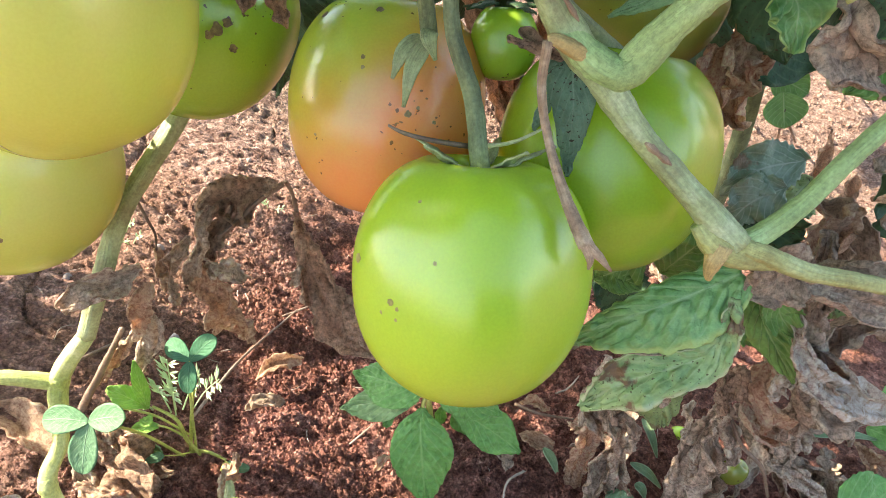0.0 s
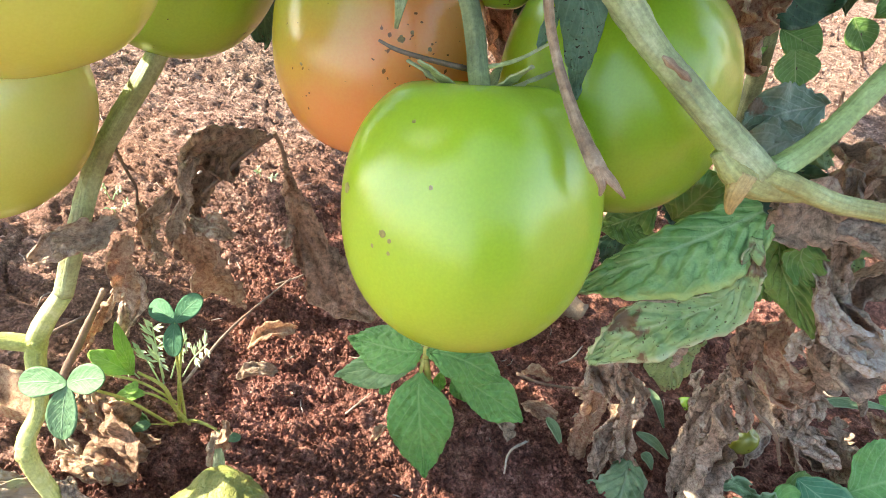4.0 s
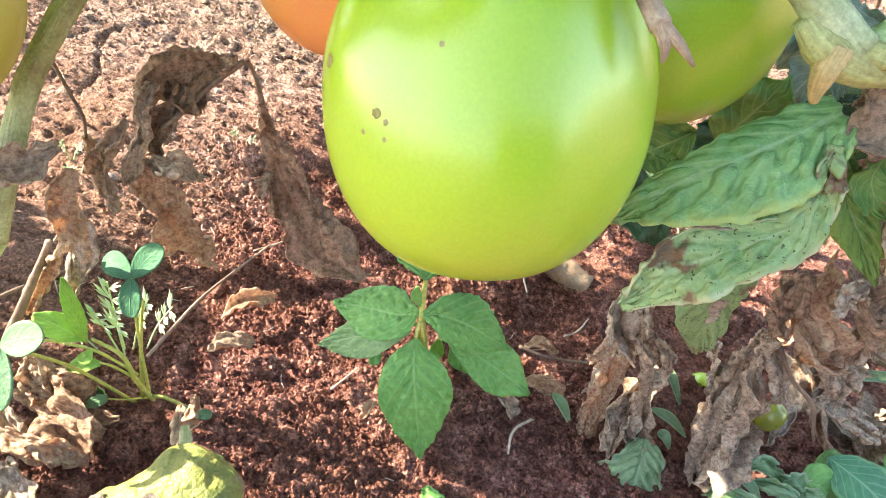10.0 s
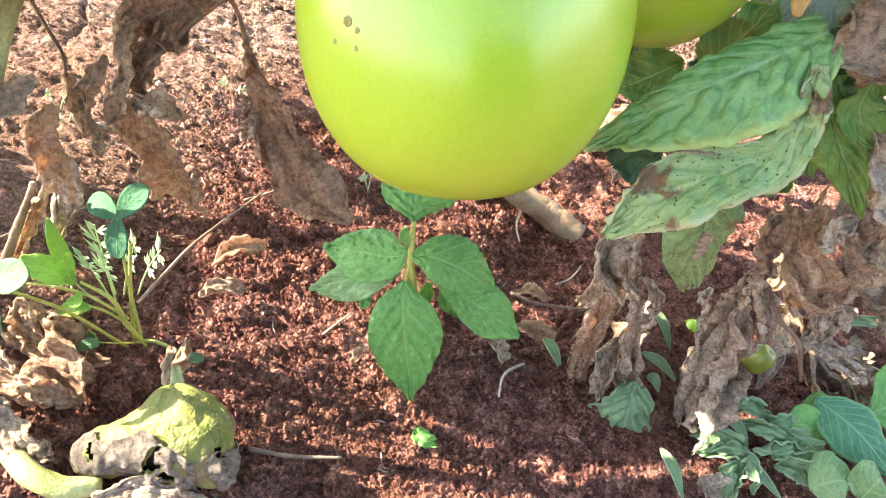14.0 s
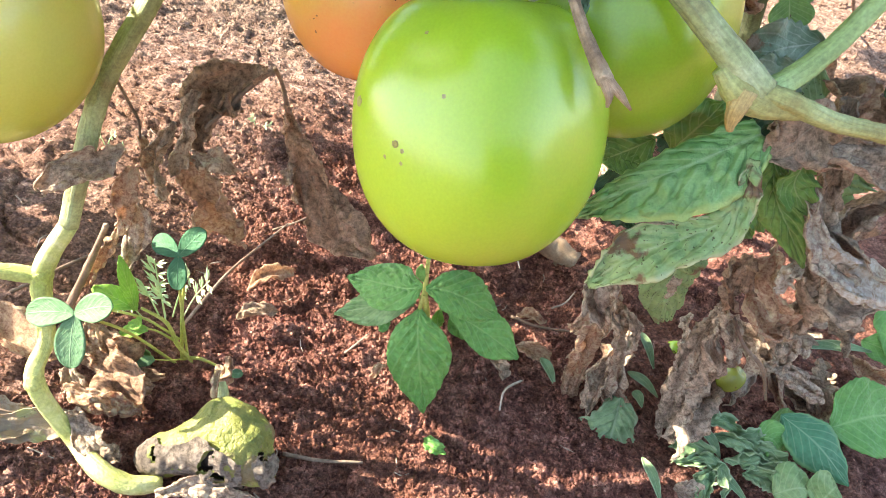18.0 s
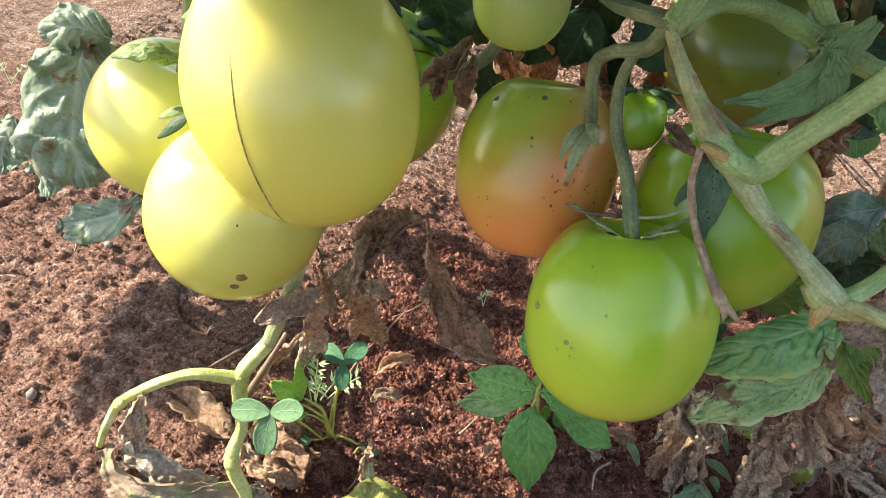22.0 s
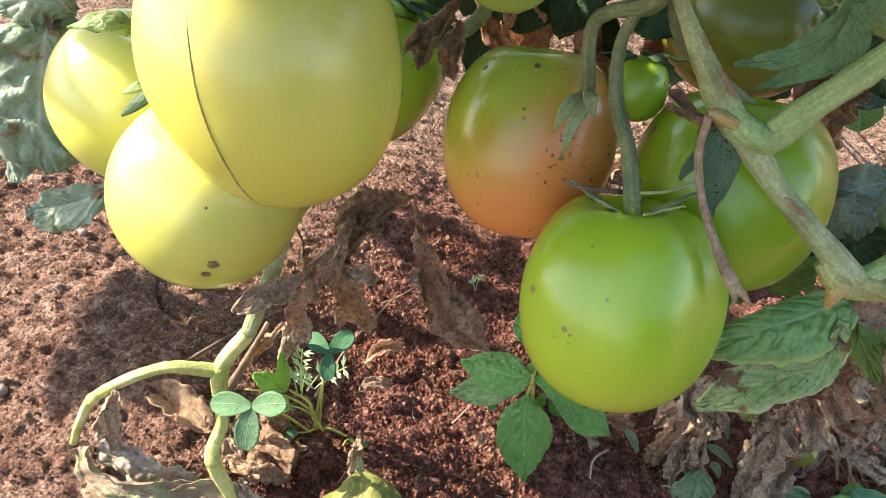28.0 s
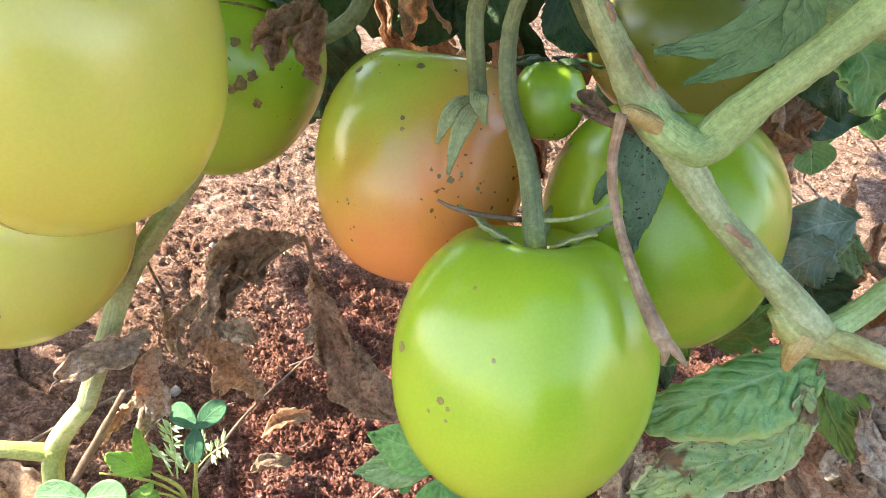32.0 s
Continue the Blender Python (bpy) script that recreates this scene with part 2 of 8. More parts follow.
def tomato_mat(name, top, low, blush_or_lit=None, speck=0.0, blush_dir=(0, 0, -1), blush_lo=0.45, blush_hi=0.65, gloss=0.27):
    m, t, p = nodes_of(name)
    gen = coords(t, "Generated")
    dot = t.nodes.new("ShaderNodeVectorMath")
    dot.operation = "DOT_PRODUCT"
    shift = t.nodes.new("ShaderNodeVectorMath")
    shift.operation = "SUBTRACT"
    shift.inputs[1].default_value = (0.5, 0.5, 0.5)
    t.links.new(gen, shift.inputs[0])
    t.links.new(shift.outputs[0], dot.inputs[0])
    dot.inputs[1].default_value = Vector(blush_dir).normalized()
    warp = noise_of(t, 45, 3)
    fac = maths(t, "ADD", maths(t, "ADD", dot.outputs["Value"], 0.5), maths(t, "MULTIPLY", maths(t, "SUBTRACT", warp, 0.5), 0.35))
    sep = t.nodes.new("ShaderNodeSeparateXYZ")
    t.links.new(gen, sep.inputs[0])
    hf = maths(t, "ADD", sep.outputs[2], maths(t, "MULTIPLY", maths(t, "SUBTRACT", warp, 0.5), 0.2))
    c = ramp(t, hf, [(0.2, low), (0.85, top)])
    # ripening blush of the orange fruit; on the shaded green one a painted lit edge
    if blush_or_lit:
        c = mix(t, ramp(t, fac, [(blush_lo, (0, 0, 0)), (blush_hi, (1, 1, 1))]), c, blush_or_lit)
    fine = noise_of(t, 1400, 2)
    c = mix(t, 0.10, c, ramp(t, fine, [(0.3, (0.3, 0.3, 0.3)), (0.7, (0.8, 0.8, 0.8))]), "OVERLAY")
    if speck:
        s = noise_of(t, 520, 1.5, 0.5)
        g2 = noise_of(t, 30, 2)
        s = maths(t, "MULTIPLY", s, maths(t, "ADD", maths(t, "MULTIPLY", g2, 0.6), 0.7))
        c = mix(t, ramp(t, s, [(0.775 - speck, (0, 0, 0)), (0.79 - speck, (0.85, 0.85, 0.85))]), c, (0.10, 0.05, 0.02))
    t.links.new(c, p.inputs["Base Color"])
    p.inputs["Roughness"].default_value = gloss
    p.inputs["Specular IOR Level"].default_value = 0.65
    p.inputs["Coat Weight"].default_value = 0.25
    p.inputs["Coat Roughness"].default_value = 0.18
    p.inputs["Subsurface Weight"].default_value = 0.6
    p.inputs["Subsurface Radius"].default_value = (1.0, 0.8, 0.25)
    p.inputs["Subsurface Scale"].default_value = 0.009
    bump(t, p, noise_of(t, 160, 3), 0.06, 0.002)
    return m


SOIL = soil_mat("red_soil", 0.80)
CRUMB = soil_mat("soil_crumb", 0.95, True)
DRY_TAN = dry_mat("dry_leaf_tan", (0.74, 0.60, 0.47), (0.50, 0.37, 0.275), (0.18, 0.12, 0.085))
DRY_BROWN = dry_mat("dry_leaf_brown", (0.80, 0.58, 0.43), (0.60, 0.40, 0.275), (0.28, 0.165, 0.105), translucent=0.42)
DRY_RUST = dry_mat("dry_leaf_rust", (0.68, 0.49, 0.36), (0.47, 0.31, 0.215), (0.22, 0.13, 0.085), rust=0.0, translucent=0.42)
DRY_DARK = dry_mat("dry_leaf_dark", (0.50, 0.36, 0.26), (0.32, 0.205, 0.14), (0.13, 0.08, 0.055), translucent=0.2)
DRY_PALE = dry_mat("dry_leaf_pale", (0.84, 0.74, 0.62), (0.62, 0.51, 0.41), (0.30, 0.22, 0.16))
DRY_GREY = dry_mat("dry_leaf_grey", (0.70, 0.565, 0.45), (0.47, 0.35, 0.26), (0.17, 0.115, 0.08))
LEAF = leaf_mat("tomato_leaf_green", (0.27, 0.49, 0.14), (0.13, 0.29, 0.07), (0.40, 0.56, 0.24), spots=0.0, quilt=0.1)
LEAF_VEINED = leaf_mat("tomato_leaf_veined", (0.31, 0.55, 0.22), (0.17, 0.40, 0.13), (0.42, 0.62, 0.32), rim=(0.48, 0.66, 0.25), quilt=0.25, cells=190.0, gloss=0.4)
LEAF_CURLED = leaf_mat("tomato_leaf_curled", (0.44, 0.60, 0.29), (0.27, 0.44, 0.17), (0.50, 0.62, 0.34), rim=(0.58, 0.66, 0.40), quilt=0.1, brown=0.015, spots=0.012, spot_col=(0.14, 0.15, 0.06))
LEAF_SOFT = leaf_mat("tomato_leaf_pale", (0.30, 0.46, 0.22), (0.19, 0.34, 0.14), (0.38, 0.52, 0.28), quilt=0.15, gloss=0.5)
LEAF_WILT = leaf_mat("wilted_weed_leaf", (0.32, 0.47, 0.25), (0.18, 0.31, 0.14), (0.42, 0.55, 0.34), gloss=0.6, rim=(0.42, 0.56, 0.34))
LEAF_TEAL = leaf_mat("weed_leaf_teal", (0.11, 0.34, 0.17), (0.07, 0.25, 0.12), (0.30, 0.52, 0.30), gloss=0.42, quilt=0.1, rim=(0.20, 0.45, 0.20))
LEAF_SICK = leaf_mat("tomato_leaf_blighted", (0.36, 0.48, 0.21), (0.20, 0.32, 0.12), (0.42, 0.53, 0.28), spots=0.01, brown=0.045, quilt=0.2)
LEAF_DYING = leaf_mat("tomato_leaf_dying", (0.46, 0.47, 0.26), (0.30, 0.31, 0.15), (0.50, 0.50, 0.32), gloss=0.5, spots=0.01, brown=0.22, brown_col=(0.36, 0.27, 0.19), patch=90.0, quilt=0.2)
# darkened leaf green: shade between the leaves is put into the colour
LEAF_DARK_SHADED = leaf_mat("tomato_leaf_dark_shaded", (0.07, 0.15, 0.065), (0.035, 0.085, 0.04), (0.11, 0.20, 0.09), spots=0.02)
LEAF_BLUE = leaf_mat("tomato_leaf_bluish", (0.40, 0.50, 0.38), (0.15, 0.25, 0.14), (0.50, 0.57, 0.46), gloss=0.3, quilt=0.3, cells=130.0, brown=0.03)
SEPAL = leaf_mat("sepal_blue_green", (0.17, 0.29, 0.18), (0.07, 0.15, 0.08), (0.20, 0.31, 0.20), gloss=0.65, quilt=0.4, cells=700.0, spots=0.03)
WEED = leaf_mat("weed_leaf_green", (0.24, 0.52, 0.15), (0.15, 0.40, 0.10), (0.34, 0.60, 0.22), gloss=0.34, quilt=0.25, cells=330.0)
WEED_BRIGHT = leaf_mat("weed_leaf_bright", (0.33, 0.58, 0.12), (0.22, 0.47, 0.08), (0.46, 0.66, 0.22), gloss=0.4)
WEED_PALE_LIT = leaf_mat("weed_leaf_pale_lit", (0.34, 0.50, 0.22), (0.20, 0.37, 0.13), (0.45, 0.60, 0.30), gloss=0.4)
CLOVER = leaf_mat("clover_leaf", (0.17, 0.32, 0.17), (0.12, 0.26, 0.12), (0.26, 0.40, 0.25), gloss=0.65)
FEATHER = leaf_mat("feathery_leaf", (0.56, 0.68, 0.44), (0.42, 0.56, 0.30), (0.56, 0.68, 0.44))
# bluish clover green, darkened because that sprout stands in shade
CLOVER_SHADED = leaf_mat("clover_leaf_shaded", (0.09, 0.26, 0.13), (0.06, 0.19, 0.095), (0.15, 0.32, 0.18), gloss=0.7)
STEM = stem_mat("stem_green", (0.22, 0.31, 0.11), (0.33, 0.46, 0.18), (0.45, 0.58, 0.28), 55)
STEM_YELLOW = stem_mat("stem_yellowing", (0.30, 0.26, 0.09), (0.40, 0.42, 0.16), (0.48, 0.53, 0.25), 80)
STEM_SCAR = stem_mat("stem_scarred", (0.24, 0.23, 0.11), (0.36, 0.42, 0.20), (0.47, 0.52, 0.30), 90)
STEM_DARK = stem_mat("stem_dark_green", (0.10, 0.12, 0.06), (0.19, 0.23, 0.11), (0.29, 0.34, 0.18), 90)
STEM_PALE = stem_mat("stem_pale_yellow_green", (0.36, 0.40, 0.09), (0.53, 0.56, 0.20), (0.68, 0.68, 0.38))
STEM_WEED = stem_mat("stem_weed", (0.34, 0.38, 0.07), (0.48, 0.50, 0.12), (0.58, 0.58, 0.18))
STEM_DRY = stem_mat("stem_dry_brown", (0.10, 0.06, 0.04), (0.22, 0.145, 0.10), (0.36, 0.26, 0.19))
STEM_TENDRIL = stem_mat("stem_dry_tan", (0.20, 0.12, 0.075), (0.36, 0.24, 0.15), (0.50, 0.38, 0.26), 160)
STEM_NODE = stem_mat("stem_node_tan", (0.34, 0.22, 0.08), (0.50, 0.36, 0.14), (0.55, 0.46, 0.22))
WOOD = stem_mat("old_woody_stem", (0.20, 0.12, 0.07), (0.33, 0.22, 0.13), (0.44, 0.33, 0.21))
CORK = stem_mat("cork_scar", (0.09, 0.055, 0.03), (0.26, 0.19, 0.07), (0.46, 0.38, 0.15), 250)
ROOT = stem_mat("pale_root", (0.32, 0.24, 0.18), (0.5, 0.4, 0.31), (0.6, 0.5, 0.4))
STONE = stem_mat("pebble_grey", (0.16, 0.13, 0.12), (0.27, 0.22, 0.2), (0.4, 0.34, 0.3))
ROTTEN = leaf_mat("rotting_fruit_skin", (0.30, 0.29, 0.08), (0.10, 0.14, 0.03), (0.21, 0.23, 0.06), gloss=0.5, spots=0.0, brown=0.06, brown_col=(0.22, 0.17, 0.09), translucent=0.05, patch=130.0, quilt=0.3, cells=420.0)
SKIN = dry_mat("papery_grey_skin", (0.30, 0.255, 0.215), (0.18, 0.148, 0.12), (0.085, 0.065, 0.05), translucent=0.15)
# olive of the small fallen fruit, also a green skin darkened for shade
T_OLIVE_SHADED = tomato_mat("tomato_skin_olive_shaded", (0.20, 0.23, 0.04), (0.25, 0.26, 0.05), speck=0.03)
T_GREEN = tomato_mat("tomato_skin_green", (0.36, 0.55, 0.04), (0.42, 0.57, 0.045), speck=0.0)
# green skin with shade in its base colour and light painted on its right edge
T_GREEN_SHADED = tomato_mat("tomato_skin_green_shaded_lit_edge", (0.31, 0.49, 0.035), (0.32, 0.48, 0.035), (0.44, 0.50, 0.05), 0.0, (0.9, -0.1, 0.4), 0.72, 1.0)
T_ORANGE = tomato_mat("tomato_skin_turning_orange", (0.48, 0.58, 0.08), (0.74, 0.46, 0.10), (0.86, 0.33, 0.10), 0.045, (0.70, -0.30, -0.6), 0.14, 0.58)
T_YELLOW = tomato_mat("tomato_skin_pale_yellow", (0.78, 0.72, 0.19), (0.64, 0.63, 0.10), speck=0.0)
T_YELLOW_G = tomato_mat("tomato_skin_yellow_green", (0.76, 0.74, 0.21), (0.56, 0.61, 0.095), speck=0.0)
T_PALE = tomato_mat("tomato_skin_pale_green", (0.50, 0.60, 0.20), (0.40, 0.54, 0.12), speck=0.0)
T_DARK = tomato_mat("tomato_skin_mid_green", (0.36, 0.58, 0.06), (0.34, 0.52, 0.05), speck=0.02)


# ---- mesh helpers ----
def part(name, verts, faces, mat, parent=None, label="", uvs=None, smooth=True):
    """One mesh object; verts in world places, moved into the parent's own space."""
    base = parent.matrix_world.translation if parent else Vector((0, 0, 0))
    me = bpy.data.meshes.new(name)
    v = np.asarray(verts, dtype=float) - np.array(base)
    me.from_pydata(v.tolist(), [], faces)
    me.materials.append(mat)
    if uvs is not None:
        layer = me.uv_layers.new(name="UVMap")
        idx = np.empty(len(me.loops), dtype=np.int32)
        me.loops.foreach_get("vertex_index", idx)
        layer.data.foreach_set("uv", np.asarray(uvs, dtype=np.float32)[idx].ravel())
    if smooth:
        me.polygons.foreach_set("use_smooth", [True] * len(me.polygons))
    me.update()
    ob = new(name, me)
    if parent:
        ob.parent = parent
        if label:
            ob["label"] = label
    return ob


def root(name, place, label, category, group="", kind=""):
    ob = tagged(new(name), label, category, group, kind)
    ob.location = place
    ob.empty_display_size = 0.01
    ob.matrix_world = Matrix.Translation(place)
    return ob


def spline(pts, n):
    """Catmull-Rom through the points, n samples."""
    p = np.array(pts, dtype=float)
    if len(p) == 2:
        return p[0] + np.linspace(0, 1, n)[:, None] * (p[1] - p[0])
    q = np.vstack([2 * p[0] - p[1], p, 2 * p[-1] - p[-2]])
    out = []
    for s in np.linspace(0, len(p) - 1 - 1e-9, n):
        i = int(s)
        f = s - i
        a, b, c, d = q[i:i + 4]
        out.append(0.5 * (2 * b + (c - a) * f + (2 * a - 5 * b + 4 * c - d) * f * f + (3 * b - a - 3 * c + d) * f ** 3))
    return np.array(out)


def unit(v):
    return v / (np.linalg.norm(v, axis=-1, keepdims=True) + 1e-12)


def frames(path):
    tan = unit(np.gradient(path, axis=0))
    ref = np.array([0.0, 0.0, 1.0]) if abs(tan[0][2]) < 0.9 else np.array([1.0, 0.0, 0.0])
    side = np.zeros_like(path)
    s = unit(np.cross(tan[0], ref))
    for i in range(len(path)):
        s = unit(s - tan[i] * np.dot(s, tan[i]))
        side[i] = s
    return tan, side, np.cross(side, tan)


def tube(pts, radii, n=24, seg=10, rough=0.06, ribs=0.0):
    path = spline(pts, n)
    r = np.interp(np.linspace(0, 1, n), np.linspace(0, 1, len(radii)), radii)
    _, a, b = frames(path)
    ang = np.linspace(0, 2 * math.pi, seg, endpoint=False)
    jit = 1 + rough * (np.random.rand(n, seg) - 0.5) * 2
    shape = 1 + ribs * np.cos(ang * 5)
    ring = (np.cos(ang)[None, :, None] * a[:, None, :] + np.sin(ang)[None, :, None] * b[:, None, :]) * (r[:, None] * jit * shape[None, :])[:, :, None]
    v = (path[:, None, :] + ring).reshape(-1, 3)
    f = [(i * seg + j, i * seg + (j + 1) % seg, (i + 1) * seg + (j + 1) % seg, (i + 1) * seg + j) for i in range(n - 1) for j in range(seg)]
    f.append(tuple(range(seg))[::-1])
    f.append(tuple((n - 1) * seg + j for j in range(seg)))
    return v, f


def lattice(x, y, cell, seed):
    """Smooth value noise, 0..1, on arrays."""
    tab = np.random.RandomState(seed).rand(256, 256)
    fx, fy = x / cell, y / cell
    ix, iy = np.floor(fx).astype(int), np.floor(fy).astype(int)
    a, b = fx - ix, fy - iy
    a, b = a * a * (3 - 2 * a), b * b * (3 - 2 * b)
    g = lambda i, j: tab[i % 256, j % 256]
    return (g(ix, iy) * (1 - a) + g(ix + 1, iy) * a) * (1 - b) + (g(ix, iy + 1) * (1 - a) + g(ix + 1, iy + 1) * a) * b


def vnoise(p, seed):
    """Smooth vector noise for an array of places (N, 3)."""
    off = np.array((seed * 13.7, seed * 7.3, seed * 3.1))
    return np.stack([noise3(p + off, seed + k * 101) for k in range(3)], -1)


def sheet_from_grid(g, th):
    """A thin closed leaf from a grid of places."""
    nu, nv = g.shape[:2]
    du, dv = np.gradient(g, axis=0), np.gradient(g, axis=1)
    nrm = unit(np.cross(du, dv))
    v = np.vstack([(g + nrm * th / 2).reshape(-1, 3), (g - nrm * th / 2).reshape(-1, 3)])
    o = nu * nv
    f = []
    for i in range(nu - 1):
        for j in range(nv - 1):
            a, b, c, d = i * nv + j, (i + 1) * nv + j, (i + 1) * nv + j + 1, i * nv + j + 1
            f += [(a, b, c, d), (o + d, o + c, o + b, o + a)]
    for i in range(nu - 1):
        a, b = i * nv, (i + 1) * nv
        f.append((b, a, o + a, o + b))
        a, b = i * nv + nv - 1, (i + 1) * nv + nv - 1
        f.append((a, b, o + b, o + a))
    for j in range(nv - 1):
        f.append((j, j + 1, o + j + 1, o + j))
        a, b = (nu - 1) * nv + j, (nu - 1) * nv + j + 1
        f.append((b, a, o + a, o + b))
    uu, vv = np.meshgrid(np.linspace(0, 1, nu), np.linspace(0, 1, nv), indexing="ij")
    uv = np.stack([uu, vv], -1).reshape(-1, 2)
    return v, f, np.vstack([uv, uv])


def ovate(u, peak=0.4, tip=1.0):
    """Half-width along a leaf: narrow foot, widest at peak, pointed tip."""
    a = np.clip(u / peak, 0, 1)
    b = np.clip((1 - u) / (1 - peak), 0, 1)
    return np.where(u < peak, np.sin(a * math.pi / 2) ** 0.75, np.sin(b * math.pi / 2) ** tip)


def leaf_grid(spine, half, up, nu=40, nv=21, peak=0.4, tip=1.0, cup=0.3, pucker=0.0, wave=0.0, teeth=0.0, nteeth=14, crumple=0.0, cscale=60.0, seed=1, lobes=0.0, fold=0.0, crease=0.0, pleat=0.0, twist=0.0):
    """Leaf blade along a spine. half: half-width in metres, up: the way its face looks, cup: bend across in radians."""
    path = spline(spine, nu)
    tan = unit(np.gradient(path, axis=0))
    side = unit(np.cross(tan, np.array(up, dtype=float)))
    nor = np.cross(side, tan)
    u = np.linspace(0, 1, nu)
    w = half * ovate(u, peak, tip) + 0.0004
    saw = 1 + teeth * (np.abs(((u * nteeth) % 1) - 0.5) * 2 - 0.5) + lobes * np.sin(u * math.pi * 5 + seed)
    s = np.linspace(-1, 1, nv)
    rs = np.random.RandomState(seed)
    ph = rs.rand(4) * 6.28
    g = np.zeros((nu, nv, 3))
    uu, ss = np.meshgrid(u, s, indexing="ij")
    blister = lattice(uu * 9 + seed, ss * 3.2 + np.abs(ss) * 1.5 + seed, 1.0, seed + 40) + 0.5 * lattice(uu * 21 + seed, ss * 8 + seed, 1.0, seed + 41)
    for i in range(nu):
        edge = np.abs(s) ** 2
        ww = w[i] * (1 + (saw[i] - 1) * edge)
        c = cup if abs(cup) > 1e-3 else 1e-3
        x = np.sin(c * s) / c * ww
        z = (1 - np.cos(c * s)) / c * ww + fold * np.abs(s) * w[i]
        z = z + pucker * half * (0.45 * np.abs(np.sin((u[i] * 7 - np.abs(s) * 2.75) * math.pi)) + 1.3 * blister[i] - 1.2) * np.clip(np.abs(s) * 8, 0, 1) * np.minimum(1, 3 * (1 - np.abs(s)) + 0.3)
        z = z + wave * half * np.abs(s) ** 1.5 * (np.sin(u[i] * 17 + ph[0] + (s > 0) * 2.1) + 0.6 * np.sin(u[i] * 31 + ph[1] + (s > 0) * 1.3))
        if pleat:
            x = x * 0.8
            z = z + pleat * w[i] * (np.sin(s * 4.2 + ph[2] + 1.3 * math.sin(u[i] * 4 + ph[3])) + 0.45 * np.sin(s * 9.5 + ph[0] + 2.0 * math.sin(u[i] * 6 + ph[1])))
        a = twist * (u[i] - 0.4) + (0.35 * math.sin(u[i] * 5 + ph[1]) if twist else 0.0)
        sd, nr = side[i] * math.cos(a) + nor[i] * math.sin(a), nor[i] * math.cos(a) - side[i] * math.sin(a)
        g[i] = path[i] + sd * x[:, None] + nr * z[:, None]
    if crumple:
        flat = g.reshape(-1, 3)
        d = vnoise(flat * cscale, seed) + 0.5 * vnoise(flat * cscale * 2.3, seed + 5) + 0.25 * vnoise(flat * cscale * 5.1, seed + 9)
        g = (flat + d * crumple).reshape(g.shape)
    if crease:
        nrm = unit(np.cross(np.gradient(g, axis=0), np.gradient(g, axis=1))).reshape(-1, 3)
        flat = g.reshape(-1, 3)
        h = np.abs(vnoise(flat * 110, seed + 3)[:, 0]) + 0.6 * np.abs(vnoise(flat * 300, seed + 4)[:, 0])
        g = (flat + nrm * ((0.25 - h) * crease)[:, None]).reshape(g.shape)
    return g


def noise3(p, seed):
    """Smooth value noise in space, -1..1, for an array of places (N, 3)."""
    tab = np.random.RandomState(seed).rand(4096) * 2 - 1
    q = np.floor(p).astype(int)
    f = p - q
    f = f * f * (3 - 2 * f)
    out = np.zeros(len(p))
    for i in (0, 1):
        for j in (0, 1):
            for k in (0, 1):
                h = ((q[:, 0] + i) * 73 + (q[:, 1] + j) * 1151 + (q[:, 2] + k) * 2203) % 4096
                w = (f[:, 0] if i else 1 - f[:, 0]) * (f[:, 1] if j else 1 - f[:, 1]) * (f[:, 2] if k else 1 - f[:, 2])
                out += tab[h] * w
    return out


